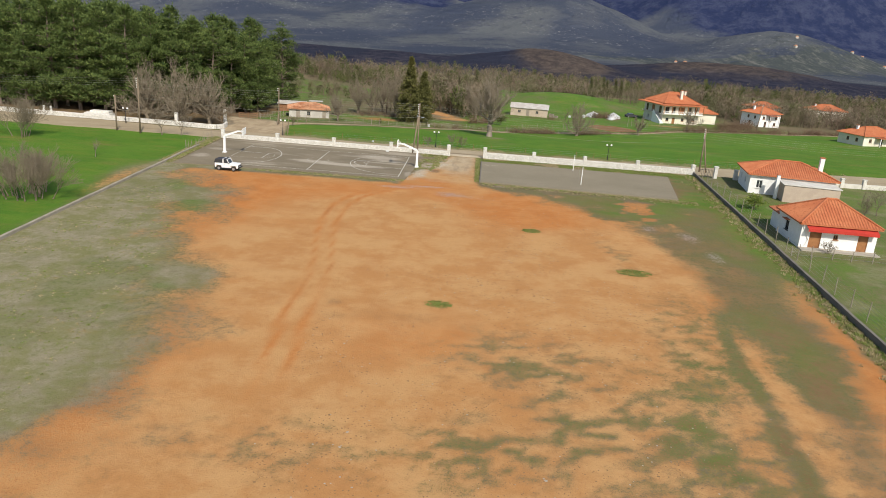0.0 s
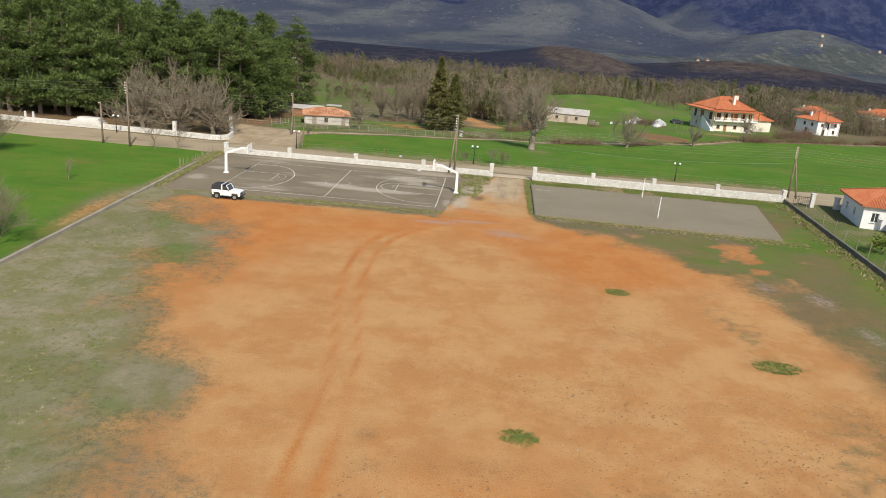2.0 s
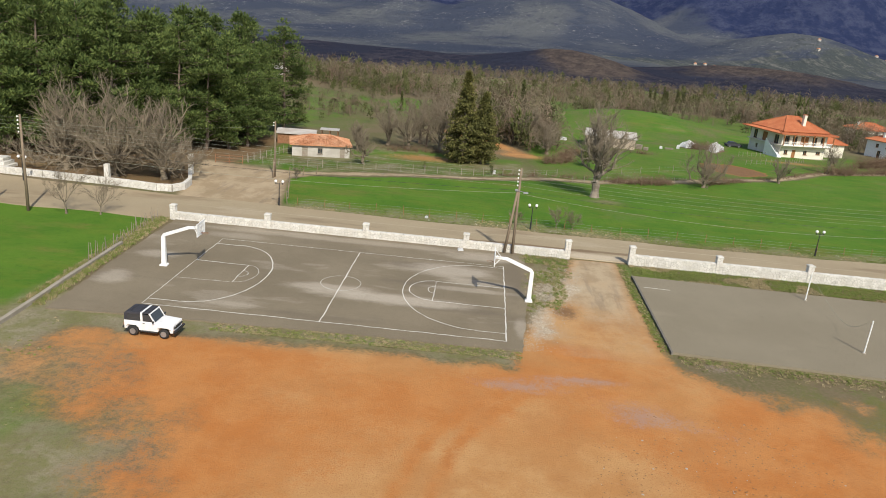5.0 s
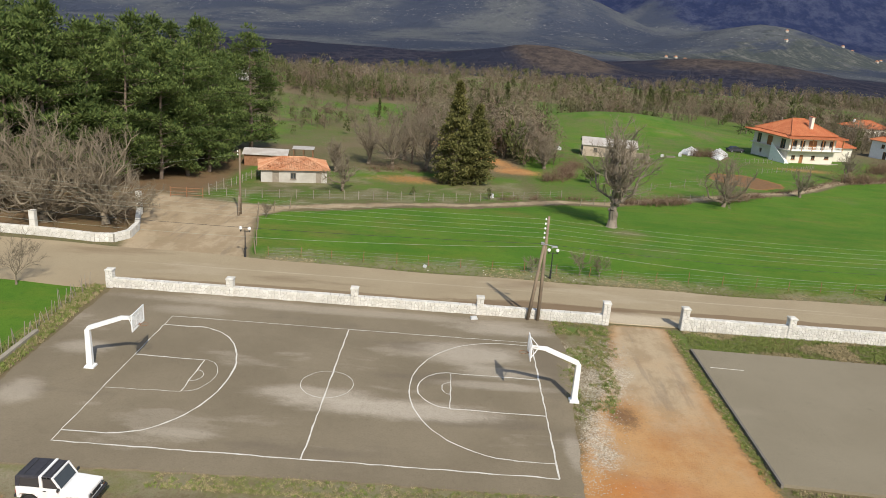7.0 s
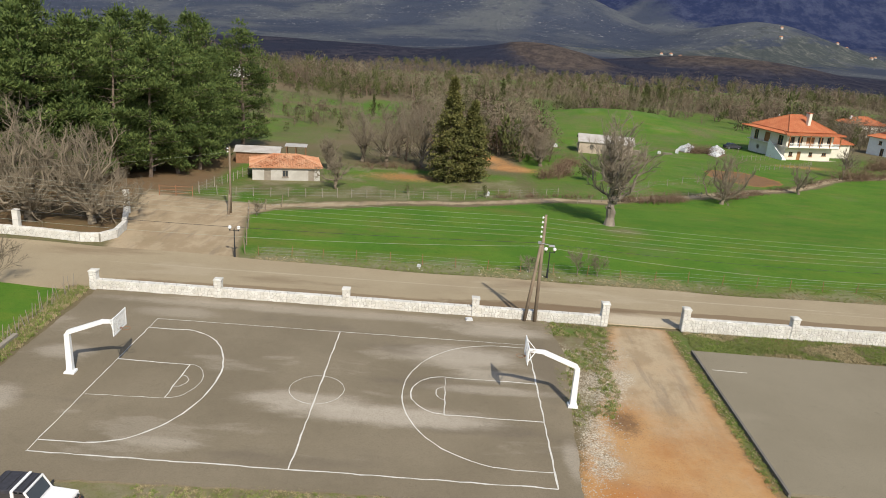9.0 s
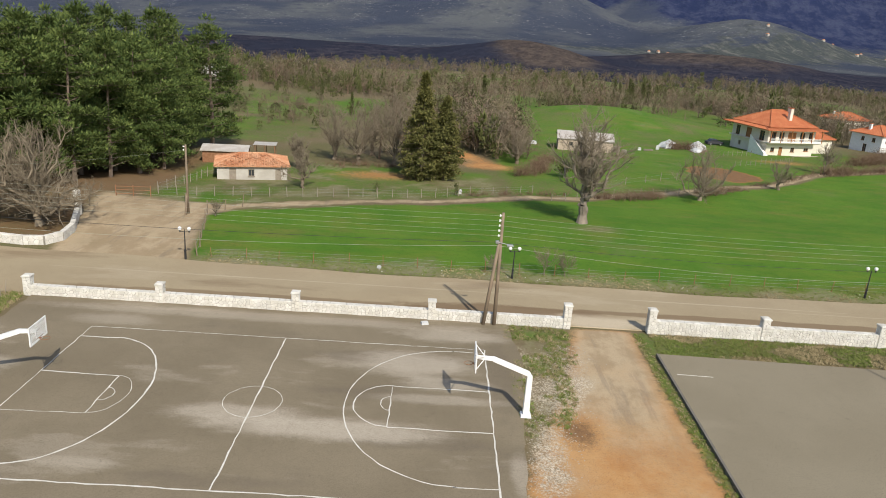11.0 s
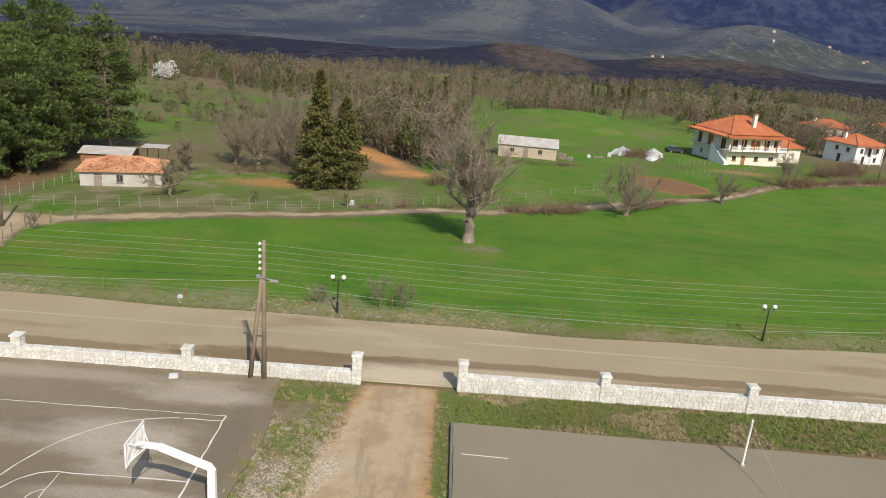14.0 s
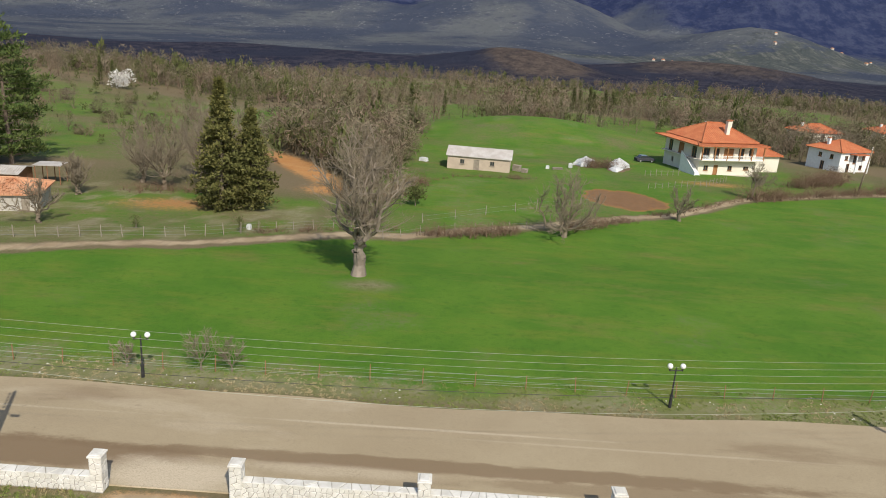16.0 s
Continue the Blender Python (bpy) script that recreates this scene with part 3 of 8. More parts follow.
def covers(x, y):
    """How much of each kind of ground cover lies at a place."""
    nz = fbm(x, y, 9, 51) - 0.5
    nf = fbm(x, y, 2.6, 61) - 0.5
    lw, rw = left_wall_x(y), right_wall_x(y)
    south = smooth01(121.4, 120.6, y)
    pitch = smooth01(-0.3, 0.3, x - lw) * smooth01(-0.3, 0.3, rw - x) * south
    # sports ground
    gl = np.interp(y, (20, 31, 40, 52, 62, 74, 85, 97, 101), (-17.5, -18, -17.5, -19, -22.5, -26, -30.5, -36, -38))
    left = smooth01(-6.5, 5.0, gl - x + nz * 15 + nf * 9)
    # grown-over strips towards the south-east, with worn red bands between
    gr = np.interp(y, (20, 32, 43, 51, 58, 70, 78, 84, 88, 93, 97), (25, 26.3, 27.6, 28.6, 26.2, 25.8, 24, 21.5, 19, 15, 9.5))
    ge = np.interp(y, (20, 32, 43, 51, 60, 69, 78, 82), (25.8, 28.0, 30.2, 32.4, 34.1, 36.2, 39, 60))
    wob = (nz * 4 + nf * 2.4) * (1 + 1.2 * smooth01(74, 88, y))
    belt = smooth01(-2.4 - 1.6 * smooth01(74, 90, y), 2.2 + 1.0 * smooth01(74, 90, y), x - gr + wob) * smooth01(-2.0, 2.0, ge - x + wob * 0.7)
    rib = np.exp(-((x - np.interp(y, (20, 32, 39, 46, 53), (21.5, 23.1, 24.0, 24.3, 25.4)) + nf) / 0.7) ** 2) * smooth01(57, 48, y)
    foot = smooth01(2.6, 0.8, rw - x + nf * 2)
    green = np.clip(belt * (1 - 0.75 * smooth01(79, 87, y) * smooth01(0.47, 0.6, fbm(x * 0.6, y, 3.2, 29))) + 0.75 * rib + 0.8 * foot, 0, 1)
    olive = np.clip(0.9 * spot(x, y, 19.1, 32.5, 3.0, 6) + 0.6 * spot(x, y, 20.6, 41, 2.6, 5) + 0.5 * spot(x, y, 23.8, 58, 1.6, 7), 0, 1) * (0.6 + 1.6 * nf)
    mud = smooth01(-1, 1, x - gr) * (1 - green) * smooth01(78, 66, y)
    front = smooth01(95.2, 97.2, y + nf * 2.5 + nz * 2) * smooth01(-4.5, -6, x) * smooth01(-40, -34, x)
    sparse = np.clip(0.9 * spot(x, y, 8.5, 43.5, 6, 5) + 1.1 * spot(x, y, 6.0, 32, 3.2, 3.5, -20) + 0.7 * spot(x, y, -4, 31, 8, 3.5) + 0.6 * spot(x, y, 20, 71, 2.5, 6, 10) + 0.6 * spot(x, y, 17, 34, 6, 8) + 0.85 * spot(x, y, 11.5, 35, 2.4, 5, -15) + 0.7 * spot(x, y, 21.5, 50, 2.6, 9), 0, 1)
    combed = 0.25 + 0.75 * smooth01(0.42, 0.7, vnoise(x * 0.45 + y * 0.3, y * 2.2 - x * 0.6, 0.9, 9) * 0.6 + vnoise(x, y, 0.7, 17) * 0.5)
    sparse = np.clip(sparse * combed + 0.28 * smooth01(12, 20, x) * smooth01(62, 42, y) * smooth01(0.45, 0.6, fbm(x, y, 3, 23)) * combed + 0.22 * smooth01(2, 16, x) * smooth01(66, 34, y) * smooth01(0.42, 0.62, fbm(x, y, 4, 19)) * combed, 0, 1)
    tufts = np.clip(spot(x, y, 2.7, 52.4, 1.0, 0.8) + spot(x, y, 11.6, 76.8, 1.0, 0.9) + spot(x, y, 20.6, 64.7, 1.7, 1.0) + 0.6 * spot(x, y, -19.5, 51.5, 1.3, 1.0), 0, 1) * (0.9 + nf)
    verge = np.exp(-((x - rw + 1.5) / 2.0) ** 2) * smooth01(45, 75, y)
    thin = np.clip(left * 0.9 + sparse * 0.4 + front * 0.8 + green * 0.55 * smooth01(0.0, 0.2, nf + nz) + olive * 0.5, 0, 1)
    lush_p = np.clip(tufts * 0.75 + sparse * 0.55 + green * (0.44 + nz * 0.9 + 0.12 * smooth01(84, 92, y)) + olive * 0.5 + verge * 0.4 + left * 0.5 * smooth01(0.5, 0.68, fbm(x, y, 5, 81)) + 0.25 * np.exp(-((x - gl) / 2.2) ** 2) + front * 0.3, 0, 1)
    thin = np.clip(thin + 0.25 * green * smooth01(0.05, -0.1, nf), 0, 1) * (1 - 0.75 * lush_p)
    dirt_p = np.clip(1 - thin - 0.9 * lush_p - 0.4 * green, 0, 1)
    path = np.exp(-((x - np.interp(y, (20, 40, 62, 80, 96), (-9, -8, -9.5, -7, 0))) / 5.5) ** 2)
    red = np.clip((1 - 0.6 * path * smooth01(95, 80, y)) * smooth01(68, 92, y + nz * 12) * (0.5 + nz) + 0.6 * spot(x, y, -25, 70, 7, 18) + 0.7 * spot(x, y, 13, 83, 8, 6) + 0.5 * spot(x, y, 3, 46, 9, 6) + 0.6 * spot(x, y, -16, 34, 4, 14) + mud * 0.6 + 0.4 * spot(x, y, 27, 55, 6, 10) + nz * 0.4, 0, 1)
    rut = np.interp(y, (30, 40.6, 48.7, 57, 62.3, 66.3, 72, 79, 83, 86.7, 90, 93), (-7.0, -7.8, -8.6, -8.8, -9.5, -10.3, -11.2, -11.7, -11.3, -10.4, -8.6, -6))
    trk = (np.exp(-((x - rut) / 0.36) ** 2) + np.exp(-((x - rut - 1.65) / 0.36) ** 2)) * smooth01(30, 42, y) * smooth01(94, 89, y) * (0.85 + 0.3 * nf)
    red = np.clip(red + 0.75 * trk, 0, 1)
    dark = np.clip(0.55 * spot(x, y, 0.2, 49.3, 4.6, 1.9) + 0.75 * spot(x, y, -5.0, 48.4, 1.0, 0.8) + 0.7 * spot(x, y, -5.4, 51.2, 0.8, 0.9) + 0.5 * trk + 0.45 * np.exp(-((x - gl - 2.5) / 2.6) ** 2) * smooth01(74, 50, y), 0, 1) * (0.8 + nf)
    dark = np.clip(dark + 0.6 * sparse + green * (0.52 + 0.14 * smooth01(70, 50, y) + nf * 0.5) + 0.3 * olive + 0.25 * mud + 1.2 * spot(x, y, -1.3, 106.9, 1.2, 1.6), 0, 1)
    # way in from the gate
    mid = np.interp(y, (98, 104, 112, 121), (0.1, 0.5, 1.9, 3.0))
    half = np.interp(y, (98, 104, 112, 121), (5.6, 4.2, 2.7, 2.0))
    way = smooth01(93.5, 95.5, y) * smooth01(121.6, 120.8, y)
    here = way * smooth01(6.2, 5.6, x) * smooth01(-5.6, -4.6, x)
    drive = smooth01(-0.9, 0.9, half - np.abs(x - mid) + nz * 1.6) * way
    band = way * smooth01(-4.3, -3.9, x) * smooth01(6.0, 5.6, x) * (1 - drive)
    stony = smooth01(-1.0, 0.6, mid - half + 0.9 - x + nf * 2.4) * smooth01(-4.6, -3.9, x) * way * smooth01(99, 102, y) * smooth01(118.5, 115, y + nz * 3)
    grassy = np.clip(spot(x, y, -2.2, 119.3, 3.6, 1.1) + 0.9 * spot(x, y, -2.6, 114.4, 1.5, 1.5) + 0.55 * spot(x, y, -3.7, 109.5, 0.5, 3.5) + (x > 3) * 1.0, 0, 1)
    strip = smooth01(116.9, 117.3, y) * smooth01(120.9, 120.7, y) * smooth01(5.5, 6.0, x)
    pits = np.clip(0.8 * spot(x, y, -1.5, 95.2, 3.5, 0.7, 5) + 0.35 * spot(x, y, 6.5, 90.2, 3.0, 0.8, -12) + 0.55 * spot(x, y, 2.2, 91.0, 2.7, 1.2, 8) + 0.8 * spot(x, y, -5.5, 93.6, 3.2, 0.8) + 0.45 * spot(x, y, 1.2, 92.6, 2.4, 1.4) + 0.6 * spot(x, y, 25.7, 82, 1.2, 2.0) + 0.65 * spot(x, y, 30.5, 72.2, 1.2, 2.4) + 0.65 * spot(x, y, 29.7, 79.5, 1.5, 2.6) + 0.8 * spot(x, y, 8.5, 99.4, 1.6, 0.8), 0, 1)
    inp = pitch
    k = smooth01(96.0, 99.2, y + nz * 2.5 + 1.5 * smooth01(6, 9, np.abs(x)))

    def turn(a, b):
        return a * k + b * (1 - k)
    lush = inp * turn(np.clip((band * grassy + strip * 0.75) * (0.62 + nz * 1.2), 0, 1) + lush_p * (y < 101.2) * (1 - here) + 0.8 * smooth01(33.0, 34.6, x - (y - 99) * 0.15) * (0.7 + nz), lush_p)
    dry = inp * turn((strip + band * (1 - 0.6 * grassy)) * 0.6 * smooth01(-0.2, 0.2, nz) + thin * (y < 101.2) * (1 - here), thin)
    dirt = inp * np.clip(turn(drive, dirt_p), 0, 1)
    orange = inp * turn(0.5 * smooth01(104, 97, y + nz * 5) * smooth01(-4, 0, x + nz * 4) + 0.9 * spot(x, y, -1.5, 99.4, 2.6, 1.3), red)
    gravel = inp * np.clip(stony * (0.6 + 0.9 * nf) * (1 - 0.9 * grassy) * (1 - spot(x, y, -1.3, 106.9, 1.2, 1.5)), 0, 1) * (y > 97)
    brown = inp * dark * 0.75
    wet = inp * pits
    track = inp * np.clip(drive * (0.22 + 0.55 * smooth01(101, 116, y + nz * 5) + 0.5 * nf + 0.4 * nz) * (1 - spot(x, y, -1.3, 106.9, 1.3, 1.6)), 0, 1) * (y > 98.5)
    # field to the west, gardens to the east
    west = smooth01(0.3, -0.3, x - lw) * south
    edge = spot(x, y, lw - 2, 88, 2.5, 9) + smooth01(2.2, 0.4, np.abs(x - lw)) * 0.7
    lush = lush + west * (0.95 - 0.5 * np.clip(edge, 0, 1))
    dry = dry + west * np.clip(edge * 0.7, 0, 1) * smooth01(-0.1, 0.2, nz)
    dirt = dirt + west * 0.6 * spot(x, y, lw - 1.5, 86, 1.4, 9)
    east = smooth01(-0.3, 0.3, x - rw) * south
    lush = lush + east * (0.5 + nz * 0.6)
    dry = dry + east * 0.5 * smooth01(-0.15, 0.2, nf)
    # beyond the road
    ytr = np.interp(x, [p[0] for p in TRACK_LINE], [p[1] for p in TRACK_LINE])
    north = smooth01(131.0, 132.2, y)
    west_edge = np.interp(y, (131, 147, 152), (-31.0, -34.2, -30))
    field = north * smooth01(-0.6, 0.6, x - west_edge) * smooth01(-0.6, 0.6, ytr - 2.2 - y + nz * 2.0)
    lush = lush + field * (1.0 - 0.6 * spot(x, y, 8.5, 151.5, 3.5, 1.6) - 0.5 * smooth01(134.2, 132.2, y))
    dry = dry + field * (0.62 * smooth01(137.0, 132.5, y + nf * 5 + nz * 4) + 0.5 * spot(x, y, 8.5, 151.5, 3.5, 1.6) + 0.25 * smooth01(0.1, 0.25, nz))
    td = line_dist(x, y, TRACK_LINE)
    junction = north * smooth01(-0.8, 0.8, x + 43.6 + (y - 133) * 0.25 + nz) * smooth01(0.8, -0.8, x - west_edge) * smooth01(154, 150, y + 0.3 * (x + 38))
    lane = np.clip(smooth01(1.5, 0.6, td + nf * 1.4) * north + junction, 0, 1)
    lush, dry = lush * (1 - lane), dry * (1 - lane)
    track = track * south + lane * (0.8 + 0.4 * nf)
    brown = brown + lane * 0.35 * smooth01(0.0, 0.25, nf)
    up = north * smooth01(0.5, 2.0, y - ytr) * (1 - lane)
    pines = np.clip(smooth01(-42, -46, x + (y - 150) * 0.02) * smooth01(134, 137, y) * smooth01(196, 184, y) * smooth01(-175, -150, x), 0, 1) * (1 - lane)
    yard = up * smooth01(-46, -43, x) * smooth01(192, 184, y + nz * 6) * smooth01(1, -3, x)
    knoll = up * np.clip(spot(x, y, 42, 262, 36, 52) * 2.2 + smooth01(-2, 3, x) * smooth01(250, 225, y) * smooth01(120, 90, x), 0, 1)
    lush = lush + yard * (0.62 + nz * 1.1) + knoll * (0.72 + nz * 0.9)
    dry = dry + yard * 0.62 * smooth01(-0.12, 0.15, nf) + knoll * 0.35 * smooth01(0.05, 0.25, nz)
    brown = brown + yard * spot(x, y, -17, 180, 7, 3.6, 15) * 0.35 + pines * 0.55 + up * spot(x, y, -1, 193, 3, 3.5) * 0.4
    dirt = dirt + up * (spot(x, y, -9.8, 211.5, 2.6, 14, 30) * 1.6 + 0.9 * spot(x, y, -1.5, 194, 4.5, 3.0) + 0.6 * spot(x, y, 62, 222, 7, 3))
    orange = orange + up * 0.3
    dirt = dirt + yard * 0.7 * spot(x, y, -18, 179.5, 8, 3.4, 12)
    bed = up * smooth01(1.12, 0.9, np.hypot((x - 41.8) / 5.9, (y - 202.3) / 7.2) + nf * 0.5)
    brown, orange, dirt = brown + bed * 0.8, np.clip(orange + bed, 0, 1), np.clip(dirt + bed, 0, 1)
    meadows = smooth01(0.54, 0.62, fbm(x, y, 70, 91)) * smooth01(215, 260, y)
    slope = smooth01(-25, -50, x) * smooth01(195, 215, y) * smooth01(330, 280, y)
    dry = dry + slope * 0.4 * smooth01(-0.05, 0.2, nz) * (1 - pines)
    lush = lush + (meadows * 0.62 + slope * (0.6 + nz * 1.3)) * (1 - pines) * (1 - knoll)
    clip = [np.clip(q, 0, 1) for q in (lush, dry, dirt, orange, gravel, wet, track, brown)]
    return clip


def spread(dense_a, dense_b, step, out_a, out_b, grow=1.09):
    mid = list(np.arange(dense_a, dense_b + 1e-6, step))
    lo, hi, s = [], [], step
    v = dense_a
    while v > out_a:
        s *= grow
        v -= s
        lo.append(v)
    v, s = dense_b, step
    while v < out_b:
        s *= grow
        v += s
        hi.append(v)
    return np.array(lo[::-1] + mid + hi)


def build_ground():
    xs = spread(-44, 46, 0.6, -4300, 4300, 1.065)
    ys = np.concatenate([spread(15, 136, 0.6, -400, 15, 1.12)[:-1], spread(136, 230, 1.2, 136, 4700, 1.035)])
    ys = np.unique(np.round(ys, 4))
    X, Y = np.meshgrid(xs, ys)
    Z = land(X, Y)
    nx, ny = len(xs), len(ys)
    Z = Z + ((fbm(X, Y, 3.0, 7) - 0.5) * 0.10 + (fbm(X, Y, 1.2, 8) - 0.5) * 0.05) * smooth01(97.2, 93.5, Y)
    Z = Z - 0.05 * smooth01(94.5, 97.3, Y) * (Y < 131) * (X < 42) * (X > -39)
    idx = np.arange(nx * ny).reshape(ny, nx)
    faces = np.stack([idx[:-1, :-1], idx[:-1, 1:], idx[1:, 1:], idx[1:, :-1]], -1).reshape(-1, 4)
    me = raw_mesh("ground", np.stack([X, Y, Z], -1).reshape(-1, 3), faces, GROUND)
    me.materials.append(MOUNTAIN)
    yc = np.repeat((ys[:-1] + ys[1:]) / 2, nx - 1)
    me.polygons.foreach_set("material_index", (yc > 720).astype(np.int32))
    me.polygons.foreach_set("use_smooth", np.ones(len(faces), bool))
    cov = [q.ravel() for q in covers(X, Y)]
    for name, four in (("cover_a", cov[:4]), ("cover_b", cov[4:])):
        at = me.attributes.new(name, "FLOAT_COLOR", "POINT")
        at.data.foreach_set("color", np.stack(four, -1).astype(np.float32).ravel())
    # first channel: where cloud shade and haze are painted navy on the mountains
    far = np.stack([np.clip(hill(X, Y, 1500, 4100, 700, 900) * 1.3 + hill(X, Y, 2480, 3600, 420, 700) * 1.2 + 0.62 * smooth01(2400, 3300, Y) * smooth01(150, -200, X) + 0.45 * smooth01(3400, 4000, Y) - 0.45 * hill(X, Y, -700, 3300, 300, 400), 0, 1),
                    # second channel: lowland woods that carry the painted shade and haze
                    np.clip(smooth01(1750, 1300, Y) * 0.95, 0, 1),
                    np.clip(hill(X, Y, 560, 1960, 420, 230) + 0.8 * hill(X, Y, 1150, 2180, 480, 200) + 0.6 * hill(X, Y, 1500, 2600, 500, 300), 0, 1),
                    # fourth channel: brown humps, set towards the flank painted as lit
                    np.clip(1.2 * hill(X, Y, 110, 965, 70, 95) + 0.75 * hill(X, Y, 380, 1120, 190, 90), 0, 1)], -1)
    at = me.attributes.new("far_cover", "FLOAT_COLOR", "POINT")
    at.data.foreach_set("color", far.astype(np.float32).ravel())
    tagged(new("ground", me), "red soil sports ground, green meadows, wooded plain and mountains", "ground", kind="structure")


build_ground()


# ---- road, courts ----
def ribbon(name, xs, near, far, lift, mat, label, category):
    """A road sheet that follows the land, with a thickness at its rims."""
    s = Shape()
    cols = 14
    pts = []
    for x in xs:
        a, b = near(x), far(x)
        row = [(x, a + (b - a) * k / (cols - 1)) for k in range(cols)]
        pts.append(row)
    vs = [(x, y, zl(x, y) + lift) for row in pts for x, y in row]
    fs = [(i * cols + k, (i + 1) * cols + k, (i + 1) * cols + k + 1, i * cols + k + 1) for i in range(len(xs) - 1) for k in range(cols - 1)]
    s.add(vs, fs)
    for k in (0, cols - 1):
        e = [pts[i][k] for i in range(len(xs))]
        o = [(x, y, zl(x, y) + lift) for x, y in e] + [(x, y, zl(x, y) - 0.2) for x, y in e]
        n = len(e)
        s.add(o, [(i, i + 1, n + i + 1, n + i) for i in range(n - 1)])
    me = s.mesh(name, mat, smooth=True)
    return tagged(new(name, me), label, category, kind="structure")


def road_far(x):
    return 131.2 + 0.0012 * (x - 8) ** 2 * (1 if x > 8 else 0.35) + 0.25 * math.sin(x * 0.31) * math.sin(x * 0.13)


def road_near(x):
    return (121.3 if -39.2 < x < 42.0 else 120.6 if x < 0 else 121.3 + 0.02 * (x - 42)) + (0 if -39 < x < 42 else 0.25 * math.sin(x * 0.5))


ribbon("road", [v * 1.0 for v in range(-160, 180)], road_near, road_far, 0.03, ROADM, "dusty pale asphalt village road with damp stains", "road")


def slab(name, poly, top, mat, label):
    s = Shape()
    s.prism(poly, -0.3, top)
    return tagged(part(name, s, mat), label, "court", kind="structure")


def ragged(pts, step, amp, seed):
    r = random.Random(seed)
    out = []
    for (ax, ay), (bx, by) in zip(pts, pts[1:] + pts[:1]):
        n = max(1, int(math.hypot(bx - ax, by - ay) / step))
        for k in range(n):
            t = k / n
            out.append((ax + (bx - ax) * t + (r.uniform(-amp, amp) if k else 0), ay + (by - ay) * t + (r.uniform(-amp, amp) if k else 0)))
    return out


COURT_TOP, VOLLEY_TOP = 0.05, 0.14
slab("basketball_court", ragged([(-37.6, 97.6), (-33, 97.9), (-19, 98.4), (-4.9, 98.6), (-4.3, 107), (-3.6, 115.0), (-4.2, 120.75), (-38.4, 120.75), (-38.2, 110)], 0.5, 0.07, 4), COURT_TOP, COURT, "weathered grey asphalt basketball court with pale dusty patches")
slab("volleyball_court", ragged([(5.75, 100.9), (33.6, 99.3), (36.2, 116.4), (5.9, 117.1)], 0.8, 0.03, 5), VOLLEY_TOP, SLAB, "plain grey concrete volleyball court slab")
# dark kerb colour stands in for the shade on the slab's edge
kerb = Shape()
kerb.prism([(5.6, 100.8), (5.74, 100.8), (5.89, 117.1), (5.75, 117.1)], -0.2, 0.17)
tagged(part("kerb", kerb, DARKWALL), "narrow concrete kerb coloured dark as the shaded edge of the volleyball court", "kerb", kind="structure")

# painted lines, hand-drawn and worn
lines = thing("court_lines", "worn white hand-painted basketball court lines", "court lines", kind="structure")
_r = random.Random(3)


def paint(name, pts, width=0.055):
    s = Shape()
    left, right = [], []
    for i, (x, y) in enumerate(pts):
        a, b = pts[max(0, i - 1)], pts[min(len(pts) - 1, i + 1)]
        d = Vector((b[0] - a[0], b[1] - a[1])).normalized()
        w = width * _r.uniform(0.45, 1.0)
        left.append((x - d.y * w, y + d.x * w, COURT_TOP + 0.005))
        right.append((x + d.y * w, y - d.x * w, COURT_TOP + 0.005))
    n = len(pts)
    s.add(left + right, [(i, n + i, n + i + 1, i + 1) for i in range(n - 1)])
    return part(name, s, LINE, lines)


def wobble(a, b, step=0.6, amp=0.035):
    n = max(2, int(math.hypot(b[0] - a[0], b[1] - a[1]) / step))
    return [(a[0] + (b[0] - a[0]) * k / n + _r.uniform(-amp, amp), a[1] + (b[1] - a[1]) * k / n + _r.uniform(-amp, amp)) for k in range(n + 1)]


def arc(cx, cy, rx, ry, a0, a1, n=28):
    return [(cx + rx * math.cos(radians(a0 + (a1 - a0) * k / n)) + _r.uniform(-0.03, 0.03), cy + ry * math.sin(radians(a0 + (a1 - a0) * k / n)) + _r.uniform(-0.03, 0.03)) for k in range(n + 1)]


CX0, CX1, CY0, CY1 = -32.0, -6.0, 100.0, 116.2
for a, b in (((CX0, CY0), (CX1, CY0)), ((CX1, CY0), (CX1, CY1)), ((CX1, CY1), (CX0, CY1)), ((CX0, CY1), (CX0, CY0)), ((-19.2, CY0), (-19.2, CY1))):
    paint("painted_line", wobble(a, b), 0.055 if a[1] < 110 and b[1] < 117 else 0.035)
paint("painted_circle", arc(-19.3, 107.95, 1.6, 1.68, 0, 360, 36), 0.028)
# eastern half
paint("three_point_line", wobble((-6.0, 115.7), (-8.2, 115.7)) + arc(-8.0, 108.5, 6.25, 7.2, 90, 270, 34) + wobble((-8.2, 101.3), (-6.0, 101.3)), 0.045)
for y in (106.1, 110.6):
    paint("lane_line", wobble((-6.0, y), (-11.7, y)), 0.045)
paint("free_throw_line", wobble((-11.7, 106.15), (-11.7, 110.55)), 0.035)
paint("key_arc", arc(-11.65, 108.4, 2.1, 2.25, 90, 270, 20), 0.045)
paint("key_arc", arc(-11.7, 108.6, 0.55, 0.75, 90, 270, 10), 0.03)
# western half
paint("three_point_line", wobble((-32.0, 114.7), (-29.6, 114.7)) + arc(-29.6, 107.9, 4.3, 6.85, 90, -90, 34) + wobble((-29.6, 101.0), (-32.0, 101.0)), 0.06)
paint("lane_line", wobble((-32.0, 109.95), (-27.5, 109.85)), 0.05)
paint("lane_line", wobble((-31.9, 105.6), (-27.5, 105.75)), 0.025)
paint("free_throw_line", wobble((-27.5, 105.75), (-27.5, 109.85)), 0.045)
